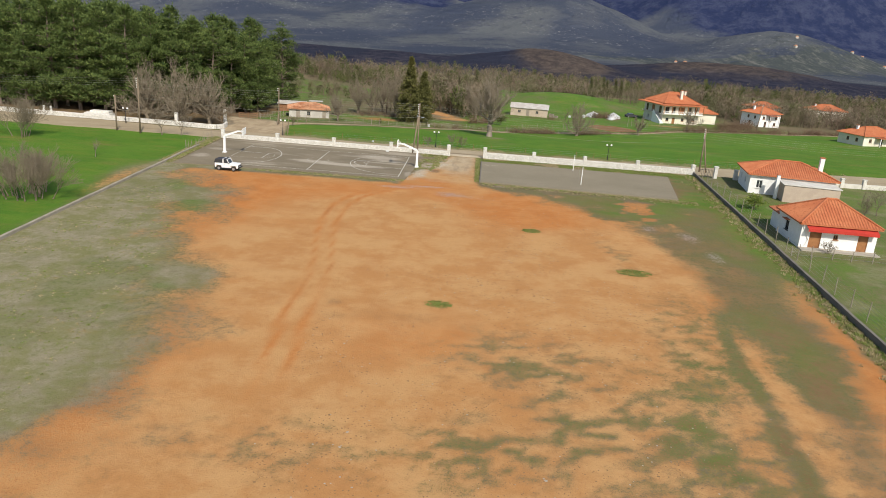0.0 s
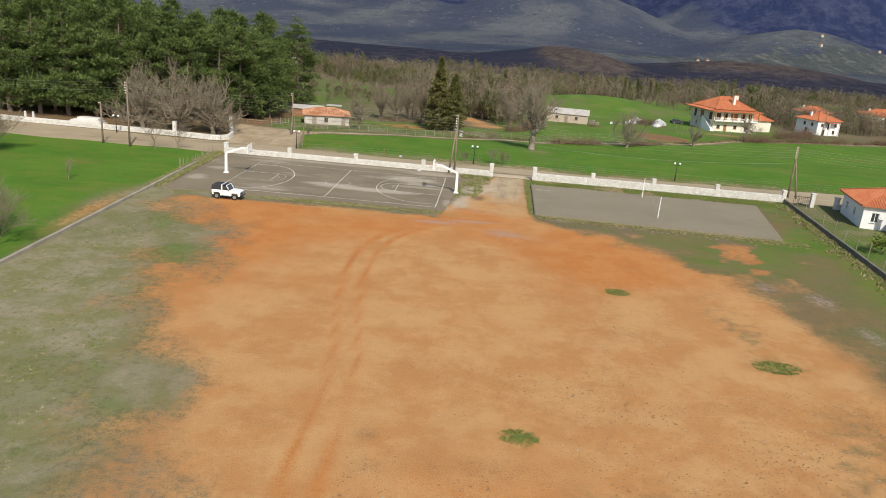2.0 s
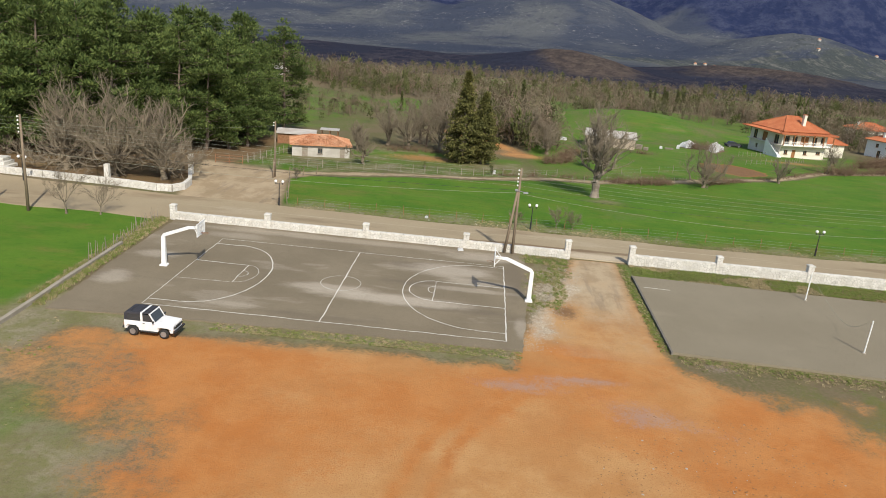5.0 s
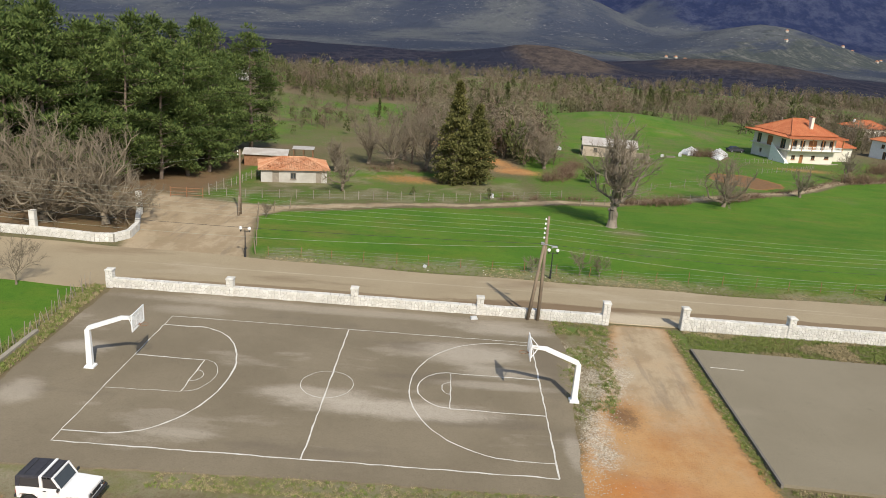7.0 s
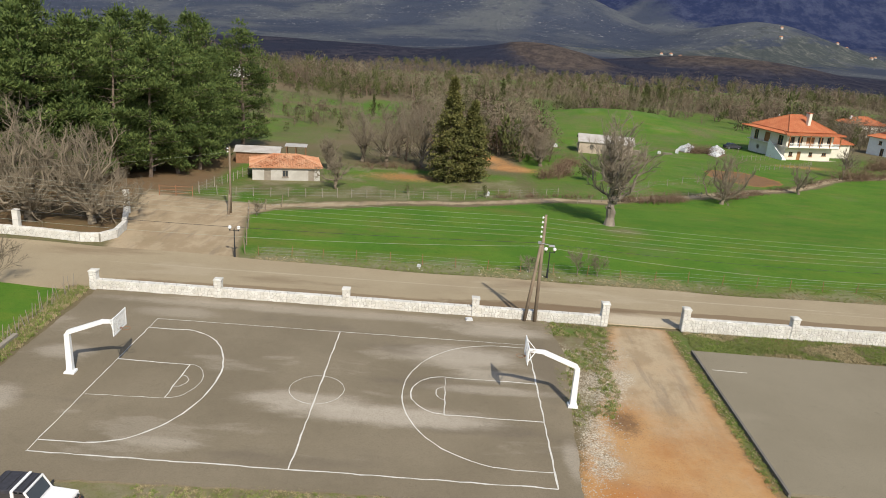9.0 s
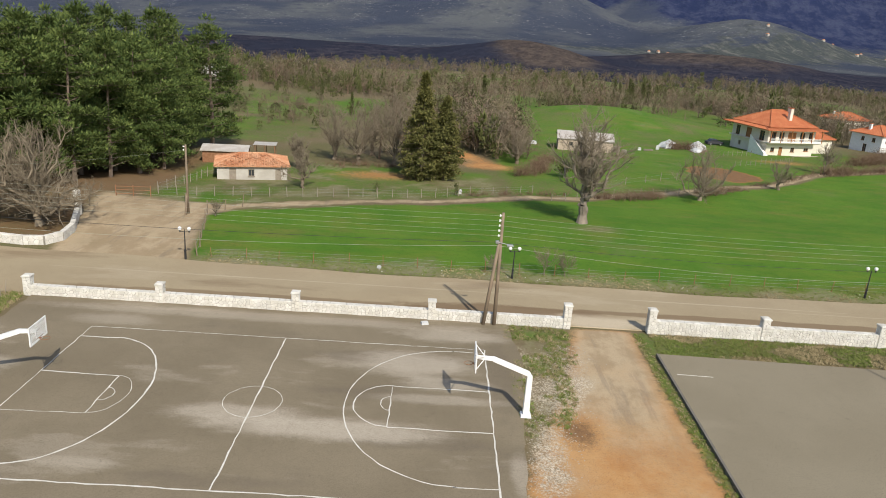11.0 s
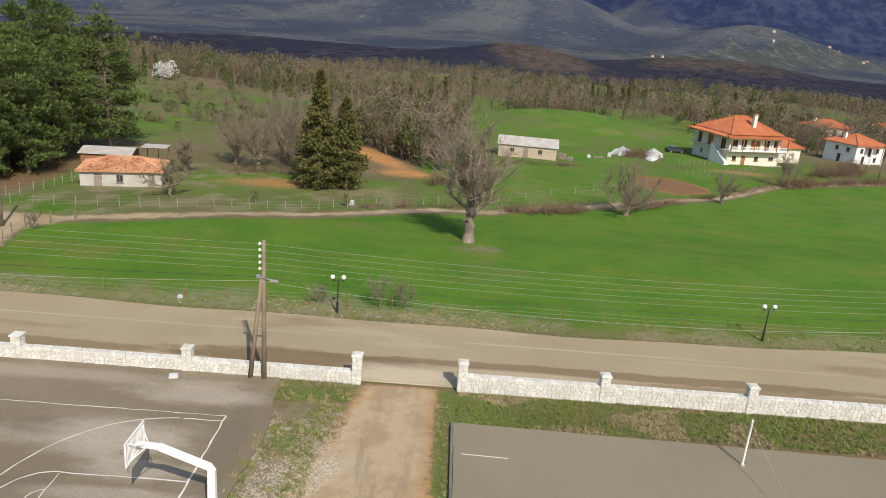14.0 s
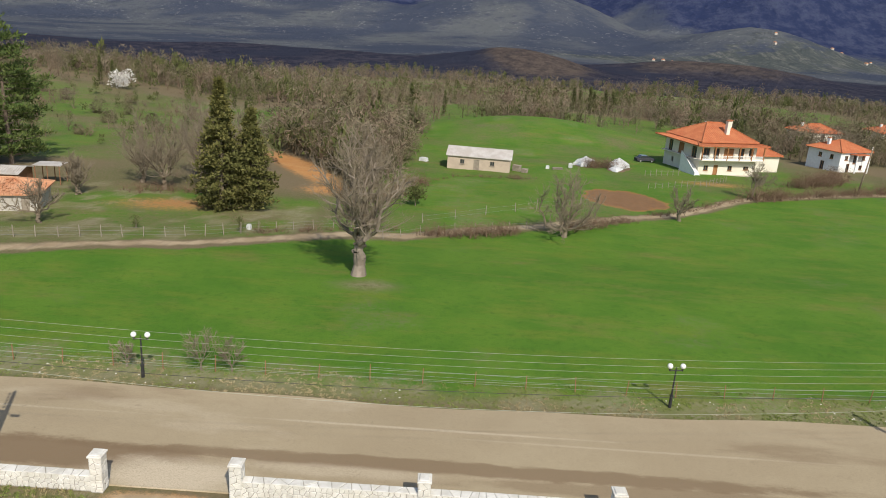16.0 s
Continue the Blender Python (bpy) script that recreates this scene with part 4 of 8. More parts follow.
paint("key_arc", arc(-27.5, 107.85, 1.35, 2.05, 90, -90, 18), 0.028)
paint("key_arc", arc(-27.5, 107.8, 0.6, 0.7, 90, -90, 10), 0.03)
vlines = thing("volleyball_lines", "faded white paint lines on the concrete slab", "court lines", kind="structure")
_s = Shape().prism([(6.3, 114.2), (8.6, 114.1), (8.6, 114.16), (6.3, 114.26)], VOLLEY_TOP - 0.01, VOLLEY_TOP + 0.005)
part("painted_line", _s, LINE, vlines)


# ---- boundary walls ----
def low_wall(name, label, pts, height, thick, mat, cap=0.0):
    """A low wall along a line, following the land, with an uneven top."""
    r = random.Random(len(pts))
    s = Shape()
    fine = []
    for a, b in zip(pts, pts[1:]):
        n = max(1, int(math.hypot(b[0] - a[0], b[1] - a[1]) / 3.0))
        fine += [(a[0] + (b[0] - a[0]) * k / n, a[1] + (b[1] - a[1]) * k / n) for k in range(n)]
    fine.append(pts[-1])
    rows = []
    for i, (x, y) in enumerate(fine):
        a, b = fine[max(0, i - 1)], fine[min(len(fine) - 1, i + 1)]
        d = Vector((b[0] - a[0], b[1] - a[1])).normalized()
        z = zl(x, y)
        h = height + r.uniform(-0.03, 0.03)
        o = thick / 2
        rows.append([(x - d.y * o, y + d.x * o, z - 0.3), (x - d.y * o, y + d.x * o, z + h), (x + d.y * o, y - d.x * o, z + h), (x + d.y * o, y - d.x * o, z - 0.3)])
    vs = [p for row in rows for p in row]
    fs = []
    for i in range(len(rows) - 1):
        fs += [(4 * i + k, 4 * i + k + 1, 4 * i + k + 5, 4 * i + k + 4) for k in range(3)]
    fs += [(0, 1, 2, 3), tuple(4 * len(rows) - 4 + k for k in (3, 2, 1, 0))]
    s.add(vs, fs)
    return tagged(part(name, s, mat, bevel=0.02), label, "wall", kind="structure")


low_wall("wall_west", "low weathered concrete boundary wall beside the green field", [(left_wall_x(-20), -20), (left_wall_x(60), 60), (left_wall_x(112), 112)], 0.28, 0.3, WESTWALL)
low_wall("wall_east", "low dark weathered concrete boundary wall", [(right_wall_x(-20), -20), (right_wall_x(50), 50), (right_wall_x(95), 95), (41.6, 121.2)], 0.55, 0.28, DARKWALL)

# ---- whitewashed stone wall along the road ----
PILLARS_W = (-38.7, -29.25, -19.5, -9.65, 0.2)
PILLARS_E = (6.35, 14.65, 23.25, 32.1, 41.4)
WALL_Y, WALL_T = 121.0, 0.42


def clip_poly(poly, px, pz, nx, nz):
    """The part of a polygon on the side of a line that its normal points away from."""
    out = []
    for (ax, az), (bx, bz) in zip(poly, poly[1:] + poly[:1]):
        da, db = (ax - px) * nx + (az - pz) * nz, (bx - px) * nx + (bz - pz) * nz
        if da <= 0:
            out.append((ax, az))
        if (da < 0 < db) or (db < 0 < da):
            t = da / (da - db)
            out.append((ax + (bx - ax) * t, az + (bz - az) * t))
    return out


def rubble(x0, x1, z0, z1, r, size=0.25, gap=0.024):
    """Flat angular stones that fill a wall face, with narrow joints between them."""
    nx, nz = max(1, round((x1 - x0) / size)), max(1, round((z1 - z0) / size))
    sx, sz = (x1 - x0) / nx, (z1 - z0) / nz
    pts = {(i, k): (x0 + (i + 0.5 + r.uniform(-0.42, 0.42)) * sx, z0 + (k + 0.5 + r.uniform(-0.42, 0.42)) * sz) for i in range(nx) for k in range(nz)}
    out = []
    for (i, k), (px, pz) in pts.items():
        poly = [(max(x0, px - 1.5 * sx), max(z0, pz - 1.5 * sz)), (min(x1, px + 1.5 * sx), max(z0, pz - 1.5 * sz)), (min(x1, px + 1.5 * sx), min(z1, pz + 1.5 * sz)), (max(x0, px - 1.5 * sx), min(z1, pz + 1.5 * sz))]
        for di in (-2, -1, 0, 1, 2):
            for dk in (-2, -1, 0, 1, 2):
                q = pts.get((i + di, k + dk))
                if q is None or (di == 0 and dk == 0) or len(poly) < 3:
                    continue
                vx, vz = q[0] - px, q[1] - pz
                L = math.hypot(vx, vz) or 1e-6
                vx, vz = vx / L, vz / L
                m = L / 2 - gap * r.uniform(0.3, 0.75)
                poly = clip_poly(poly, px + vx * m, pz + vz * m, vx, vz)
        if len(poly) >= 3:
            out.append(poly)
    return out


def stone_solid(poly, r, proud=0.022):
    """One stone: its outline pushed out of the wall (towards -y), with a chipped rim."""
    n = len(poly)
    cx, cz = sum(p[0] for p in poly) / n, sum(p[1] for p in poly) / n
    vs = [(x, 0.02, z) for x, z in poly] + [(x, -proud * 0.6, z) for x, z in poly]
    vs += [(cx + (x - cx) * 0.88, -proud - r.uniform(0, 0.012), cz + (z - cz) * 0.88) for x, z in poly]
    fs = [(q * n + k, q * n + (k + 1) % n, (q + 1) * n + (k + 1) % n, (q + 1) * n + k) for q in (0, 1) for k in range(n)]
    fs.append(tuple(range(2 * n, 3 * n)))
    return vs, fs


def stone_wall(name, label, x0, x1, pillars, near_from, near_to, top=0.92):
    """White stone wall with pillars. Stones between near_from and near_to are single pieces."""
    r = random.Random(int(x0 * 7) + 500)
    core = Shape().box((x0 + x1) / 2, WALL_Y, (top - 0.4) / 2, x1 - x0, WALL_T, top + 0.4)
    wall = tagged(part(name, core, MORTAR), label, "wall", kind="structure")
    rest = Shape()
    count = 0
    todo = []
    up = Matrix.Rotation(radians(-90), 4, "X")
    for px, ph in pillars:
        pc = Shape().box(px, WALL_Y, (ph - 0.3) / 2, 0.5, 0.56, ph + 0.3)
        part("pillar", pc, MORTAR, wall, "square whitewashed stone pillar")
        pcap = Shape().box(px, WALL_Y, ph + 0.05, 0.64, 0.7, 0.1, r.uniform(-2, 2)).box(px, WALL_Y, ph + 0.12, 0.5, 0.56, 0.05, r.uniform(-5, 5), 0.85)
        part("pillar_cap", pcap, STONE, wall, "", bevel=0.02)
        for side in (-1, 1):
            for q in rubble(-0.25, 0.25, 0.0, ph, r, 0.3):
                todo.append((q, Matrix.Translation((px, WALL_Y + side * 0.28, 0)) @ Matrix.Rotation(0 if side < 0 else math.pi, 4, "Z")))
            for q in rubble(-0.28, 0.28, 0.0, ph, r, 0.3):
                todo.append((q, Matrix.Translation((px + side * 0.25, WALL_Y, 0)) @ Matrix.Rotation(radians(90 * side), 4, "Z")))
    for a, b in zip([x0] + [p for p, _ in pillars], [p for p, _ in pillars] + [x1]):
        if b - a > 1.0:
            for q in rubble(a + 0.27, b - 0.27, 0.0, top, r):
                todo.append((q, Matrix.Translation((0, WALL_Y - WALL_T / 2, 0))))
            for q in rubble(-b + 0.27, -a - 0.27, 0.0, top, r, 0.42):
                todo.append((q, Matrix.Translation((0, WALL_Y + WALL_T / 2, 0)) @ Matrix.Rotation(math.pi, 4, "Z")))
            for q in rubble(a + 0.27, b - 0.27, -0.24, 0.24, r, 0.42, 0.03):
                todo.append((q, Matrix.Translation((0, WALL_Y, top)) @ up))
    todo.sort(key=lambda e: (e[1] @ Vector((e[0][0][0], 0, e[0][0][1]))).y)
    for poly, m in todo:
        vs, fs = stone_solid(poly, r)
        vs = [m @ Vector(v) for v in vs]
        if near_from <= vs[0].x <= near_to and count < 300:
            me = bpy.data.meshes.new("stone")
            me.from_pydata([tuple(v) for v in vs], [], fs)
            me.materials.append(STONE)
            new("stone", me).parent = wall
            count += 1
        else:
            rest.add(vs, fs)
    ob = part("stonework", rest, STONEI, wall, "whitewashed rubble stones")
    tagged(ob, kind="stuff")
    return wall


def build_stone_walls():
    stone_wall("wall_road_west", "whitewashed rubble stone wall with pillars along the road", -38.9, 0.4, [(x, 1.38) for x in PILLARS_W[:-1]] + [(0.2, 1.72)], -14.0, 0.5, 0.74)
    stone_wall("wall_road_east", "whitewashed rubble stone wall with pillars beside the gateway", 6.1, 41.6, [(6.35, 1.75)] + [(x, 1.6) for x in PILLARS_E[1:]], 5.8, 25.0, 0.98)


def forest_wall():
    """Low white wall in front of the pines, with a rounded corner."""
    pts = [(-100, 135.6), (-75, 134.8), (-60, 134.4), (-50, 133.9), (-46, 133.4), (-44.4, 133.7), (-43.6, 135.2), (-44.0, 138), (-46.2, 143.5)]
    s, core = Shape(), Shape()
    r = random.Random(8)
    for (ax, ay), (bx, by) in zip(pts, pts[1:]):
        L, rz = math.hypot(bx - ax, by - ay), math.degrees(math.atan2(by - ay, bx - ax))
        n = max(1, int(L / 4))
        for k in range(n):
            t = (k + 0.5) / n
            x, y = ax + (bx - ax) * t, ay + (by - ay) * t
            core.box(x, y, zl(x, y) + 0.2, L / n + 0.1, 0.4, 1.2, rz)
            m0 = Matrix.Translation((x, y, zl(x, y))) @ Matrix.Rotation(radians(rz), 4, "Z")
            jobs = [(q, m0 @ Matrix.Rotation(0 if sd < 0 else math.pi, 4, "Z") @ Matrix.Translation((0, -0.2, 0))) for sd in (-1, 1) for q in rubble(-L / n / 2, L / n / 2, 0, 0.8, r, 0.4)]
            jobs += [(q, m0 @ Matrix.Translation((0, 0, 0.8)) @ Matrix.Rotation(radians(-90), 4, "X")) for q in rubble(-L / n / 2, L / n / 2, -0.22, 0.22, r, 0.44, 0.03)]
            for poly, m in jobs:
                vs, fs = stone_solid(poly, r)
                s.add([m @ Vector(v) for v in vs], fs)
    wall = tagged(part("wall_forest", core, MORTAR), "whitewashed stone wall with a rounded corner before the pines", "wall", kind="structure")
    tagged(part("stonework", s, STONEI, wall), kind="stuff")
    for x, y, h in ((-52.3, 134.2, 2.4), (-46.3, 143.9, 2.6)):
        part("pillar", Shape().box(x, y, zl(x, y) + h / 2, 0.55, 0.55, h), STONE, wall, "tall whitewashed gate pillar", bevel=0.03)


# ---- houses ----
def wall_panel(s, origin, rz, width, height, thick, holes, mi=0):
    """A wall in the x-z plane of its own frame with through openings (x0, x1, z0, z1), face towards -y."""
    xs = sorted({0.0, width, *[h[0] for h in holes], *[h[1] for h in holes]})
    zs = sorted({0.0, height, *[h[2] for h in holes], *[h[3] for h in holes]})
    m = Matrix.Translation(origin) @ Matrix.Rotation(radians(rz), 4, "Z")
    nx, nz = len(xs), len(zs)
    vs = [m @ Vector((x, y, z)) for y in (0, thick) for z in zs for x in xs]

    def solid(i, k):
        if not (0 <= i < nx - 1 and 0 <= k < nz - 1):
            return False
        u, w = (xs[i] + xs[i + 1]) / 2, (zs[k] + zs[k + 1]) / 2
        return not any(h[0] < u < h[1] and h[2] < w < h[3] for h in holes)

    def at(i, k, back):
        return back * nx * nz + k * nx + i
    fs = []
    for i in range(nx - 1):
        for k in range(nz - 1):
            if not solid(i, k):
                continue
            fs += [(at(i, k, 0), at(i + 1, k, 0), at(i + 1, k + 1, 0), at(i, k + 1, 0)), (at(i, k + 1, 1), at(i + 1, k + 1, 1), at(i + 1, k, 1), at(i, k, 1))]
            for (p, q), (di, dk) in ((((i, k), (i + 1, k)), (0, -1)), (((i + 1, k), (i + 1, k + 1)), (1, 0)), (((i + 1, k + 1), (i, k + 1)), (0, 1)), (((i, k + 1), (i, k)), (-1, 0))):
                if not solid(i + di, k + dk):
                    fs.append((at(*p, 0), at(*p, 1), at(*q, 1), at(*q, 0)))
    s.add(vs, fs, mi)
    return m


def add_window(house, m, hole, thick, frame_mat, shutters=False, open_shutters=False, door=False, door_mat=None):
    a, b, c, d = hole
    w, h = b - a, d - c
    name = "door" if door else "window"
    base = m @ Matrix.Translation(((a + b) / 2, 0, c))
    f = Shape()
    t = 0.07
    for sx in (-1, 1):
        f.box(sx * (w / 2 - t / 2), 0.1, h / 2, t, 0.08, h)
    f.box(0, 0.1, h - t / 2, w - 2 * t, 0.08, t)
    if not door:
        f.box(0, 0.1, t / 2, w - 2 * t, 0.08, t)
        f.box(0, 0.1, h / 2, t * 0.8, 0.07, h - 2 * t)
    ob = part(name, f, frame_mat, house)
    ob.matrix_basis = base
    if door:
        p = Shape().box(0, 0.13, h / 2 - 0.02, w - 2 * t, 0.05, h - t)
        for k in (0.28, 0.72):
            p.box(0, 0.1, h * k, (w - 2 * t) * 0.7, 0.03, h * 0.32)
        q = part("door_leaf", p, door_mat or WOOD, ob)
    else:
        p = Shape().box(0, 0.13, h / 2, w - 2 * t, 0.02, h - 2 * t)
        part("pane", p, GLASS, ob)
        part("sill", Shape().box(0, -0.02, -0.03, w + 0.16, 0.2, 0.06), frame_mat, ob)
    if shutters:
        for sx in (-1, 1):
            g = Shape()
            wx = w / 2
            cx = sx * (w / 2 + wx / 2) if open_shutters else sx * wx / 2
            cy = -0.035 if open_shutters else 0.05
            g.box(cx, cy, h / 2, wx - 0.02, 0.04, h)
            for k in range(6):
                g.box(cx, cy - 0.025, h * (k + 0.5) / 6, wx - 0.12, 0.02, h / 9)
            part("shutter", g, WOOD, ob)


def hip_roof(w, d, rise, over, thick=0.12, rib=0.32, ridge=None, mat_i=0):
    """A hipped, ribbed clay roof over a w x d plan centred at the origin, eaves at z = 0. Long side along x."""
    s = Shape()
    W, D = w + 2 * over, d + 2 * over
    inset = (D / 2) if ridge is None else (W - ridge) / 2
    x0, x1, y0, y1 = -W / 2, W / 2, -D / 2, D / 2
    A, B, C, E = (x0, y0, 0), (x1, y0, 0), (x1, y1, 0), (x0, y1, 0)
    R0, R1 = (x0 + inset, 0, rise), (x1 - inset, 0, rise)
    low = [(p[0], p[1], p[2] - thick) for p in (A, B, C, E)]
    s.add([A, B, C, E, R0, R1, *low], [(0, 1, 5, 4), (2, 3, 4, 5), (3, 0, 4), (1, 2, 5), (9, 8, 7, 6), (0, 6, 7, 1), (1, 7, 8, 2), (2, 8, 9, 3), (3, 9, 6, 0)])

    def ribs(p, q, top, run):
        p, q = Vector(p), Vector(q)
        L = (q - p).length
        e = (q - p).normalized()
        n = int(L / rib)
        for k in range(n):
            u = (k + 0.5) * L / n
            t = min(1.0, u / run, (L - u) / run) if run > 0 else 1.0
            a = p + e * u
            b = a + top * t
            nrm = e.cross(top).normalized()
            hw = rib * 0.3
            o = 0.075
            s.add([a - e * hw, a + e * hw, a + nrm * o, b - e * hw * 0.8, b + e * hw * 0.8, b + nrm * o], [(0, 2, 5, 3), (2, 1, 4, 5), (0, 1, 2)])
    up = Vector((0, D / 2, rise))
    ribs(A, B, up, inset)
    ribs(C, E, Vector((0, -D / 2, rise)), inset)
    ribs(E, A, Vector((inset, 0, rise)), D / 2)
    ribs(B, C, Vector((-inset, 0, rise)), D / 2)
    for p, q in ((A, R0), (E, R0), (B, R1), (C, R1), (R0, R1)):
        s.tube(Vector(p) + Vector((0, 0, 0.05)), Vector(q) + Vector((0, 0, 0.05)), 0.12, 0.12, 6)
    return s


def gable_roof(w, d, rise, over, thick=0.1, rib=0.35):
    """Two slopes, ridge along x."""
    s = Shape()
    W, D = w + 2 * over, d + 2 * over
    for sy in (-1, 1):
        a, b = Vector((-W / 2, sy * D / 2, 0)), Vector((W / 2, sy * D / 2, 0))
        top = Vector((0, -sy * D / 2, rise))
        dn = Vector((0, 0, -thick))
        vs = [a, b, b + top, a + top, a + dn, b + dn, b + top + dn, a + top + dn]
        s.add(vs, [(0, 1, 2, 3), (7, 6, 5, 4), (0, 4, 5, 1), (1, 5, 6, 2), (3, 2, 6, 7), (0, 3, 7, 4)])
        n = int(W / rib)
        for k in range(n):
            u = a + Vector(((k + 0.5) * W / n, 0, 0))
            s.tube(u + Vector((0, 0, 0.02)), u + top + Vector((0, 0, 0.02)), 0.05, 0.05, 4)
    return s


def chimney(house, x, y, z0, z1, mat, w=0.5):
    s = Shape().box(x, y, (z0 + z1) / 2, w, w, z1 - z0)
    c = part("chimney", s, mat, house, "rendered chimney with a cap", bevel=0.02)
    part("chimney_cap", Shape().box(x, y, z1 + 0.12, w * 1.25, w * 1.25, 0.08).box(x - w * 0.4, y, z1 + 0.04, 0.08, w, 0.1).box(x + w * 0.4, y, z1 + 0.04, 0.08, w, 0.1), TILE, c)


def house_shell(house, w, d, h, thick, front, back, left, right, mat, z0=0.0, name="wall"):
    """Four walls with openings, about the origin of the house."""
    ms = {}
    for key, holes, org, rz, L in (("front", front, (-w / 2, -d / 2, z0), 0, w), ("back", back, (w / 2, d / 2, z0), 180, w),
                                   ("left", left, (-w / 2, d / 2 - thick - 0.002, z0), -90, d - 2 * thick - 0.004), ("right", right, (w / 2, -d / 2 + thick + 0.002, z0), 90, d - 2 * thick - 0.004)):
        s = Shape()
        ms[key] = wall_panel(s, org, rz, L, h, thick, holes)
        part(name, s, mat, house)
    return ms


def near_house():
    """White bungalow with a red awning beside the sports ground."""
    w, d, h = 8.3, 7.2, 2.75
    H = thing("house", "white single-storey house with red tiled hip roof and red awning", "house", (46.2, 82.7, 0.0), -2)
    front = [(1.0, 2.3, 0.0, 2.1), (3.6, 4.1, 1.25, 1.8), (6.3, 7.4, 0.0, 2.1)]
    left = [(2.2, 3.2, 1.0, 2.1)]
    ms = house_shell(H, w, d, h, 0.3, front, [], left, [], WHITE)
    add_window(H, ms["front"], front[0], 0.3, WOOD, door=True)
    add_window(H, ms["front"], front[1], 0.3, WOOD)
    add_window(H, ms["front"], front[2], 0.3, WOOD, door=True)
    add_window(H, ms["left"], left[0], 0.3, BLACK)
    part("window_hood", Shape().box(-w / 2 - 0.25, d / 2 - 0.3 - 2.7, 2.3, 0.5, 1.3, 0.07), TILE, H)
    r = part("roof", hip_roof(w, d, 2.25, 0.35, 0.15), TILE, H, "red clay tiles with hip ridges")
    r.location = (0, 0, h + 0.15)
    part("ceiling_board", Shape().box(0, 0, h + 0.03, w + 0.1, d + 0.1, 0.05), WHITE, H)
    a = part("awning", Shape().add([(-3.7, -d / 2 - 0.75, 2.4), (4.0, -d / 2 - 0.75, 2.4), (4.0, -d / 2 - 0.02, 2.7), (-3.7, -d / 2 - 0.02, 2.7), (-3.7, -d / 2 - 0.75, 2.36), (4.0, -d / 2 - 0.75, 2.36), (4.0, -d / 2 - 0.02, 2.66), (-3.7, -d / 2 - 0.02, 2.66), (-3.7, -d / 2 - 0.77, 2.12), (4.0, -d / 2 - 0.77, 2.12)],
                                    [(0, 1, 2, 3), (7, 6, 5, 4), (0, 4, 5, 1), (1, 5, 6, 2), (3, 2, 6, 7), (0, 3, 7, 4), (4, 5, 9, 8)]), REDCLOTH, H, "red cloth awning over the doors")
    part("terrace", Shape().box(0, -d / 2 - 0.7, 0.06, w + 0.2, 1.4, 0.12), CONCRETE, H)
    part("downpipe", Shape().path([(-w / 2 + 0.1, -d / 2 - 0.05, 2.6), (-w / 2 + 0.9, -d / 2 - 0.08, 1.0), (-w / 2 + 0.5, -d / 2 - 0.08, 0.1)], 0.05, 6), WHITE, H)
    lt = part("side_roof", Shape().add([(-w / 2 - 0.1, d / 2 - 0.2, 2.3), (0.2, d / 2 - 0.2, 2.9), (0.2, d / 2 + 3.4, 2.9), (-w / 2 - 0.1, d / 2 + 3.4, 2.3), (-w / 2 - 0.1, d / 2 - 0.2, 2.15), (0.2, d / 2 - 0.2, 2.75), (0.2, d / 2 + 3.4, 2.75), (-w / 2 - 0.1, d / 2 + 3.4, 2.15)],
                                      [(0, 1, 2, 3), (7, 6, 5, 4), (0, 4, 5, 1), (1, 5, 6, 2), (2, 6, 7, 3), (3, 7, 4, 0)]), TILE, H, "lower red tiled lean-to roof")
    part("side_wall", Shape().box(-1.9, d / 2 + 1.6, 1.05, 3.8, 3.0, 2.1), WHITE, H)


def middle_house():
    """White house with a wide hip roof and a flat-roofed annex, behind the bungalow."""
    w, d, h = 12.0, 8.6, 2.9
    H = thing("house", "white house with wide orange tiled hip roof and chimney", "house", (53.2, 112.6, 0.0), -9)
    left = [(1.2, 2.1, 1.0, 2.0), (4.6, 5.4, 1.0, 2.0)]
    front = [(1.0, 1.9, 0.9, 2.1)]
    ms = house_shell(H, w, d, h, 0.3, front, [], left, [], WHITE)
    for q in left:
        add_window(H, ms["left"], q, 0.3, WHITE)
    add_window(H, ms["front"], front[0], 0.3, WHITE)
    r = part("roof", hip_roof(w, d, 1.75, 0.5, 0.15), TILE, H, "orange clay tiled hip roof")
    r.location = (0, 0, h + 0.1)
    chimney(H, 4.9, 0.6, h + 0.3, h + 2.7, WHITE, 0.6)
    part("annex", Shape().box(1.8, -d / 2 - 2.2, 1.2, 7.6, 4.2, 2.4), BEIGE, H, "low rendered annex")
    part("annex_roof", Shape().box(1.8, -d / 2 - 2.2, 2.55, 8.0, 4.4, 0.14), PALE, H, "flat pale concrete roof", bevel=0.02)
    chimney(H, -2.6, -d / 2 - 2.4, 0.0, 3.5, WHITE, 0.45)


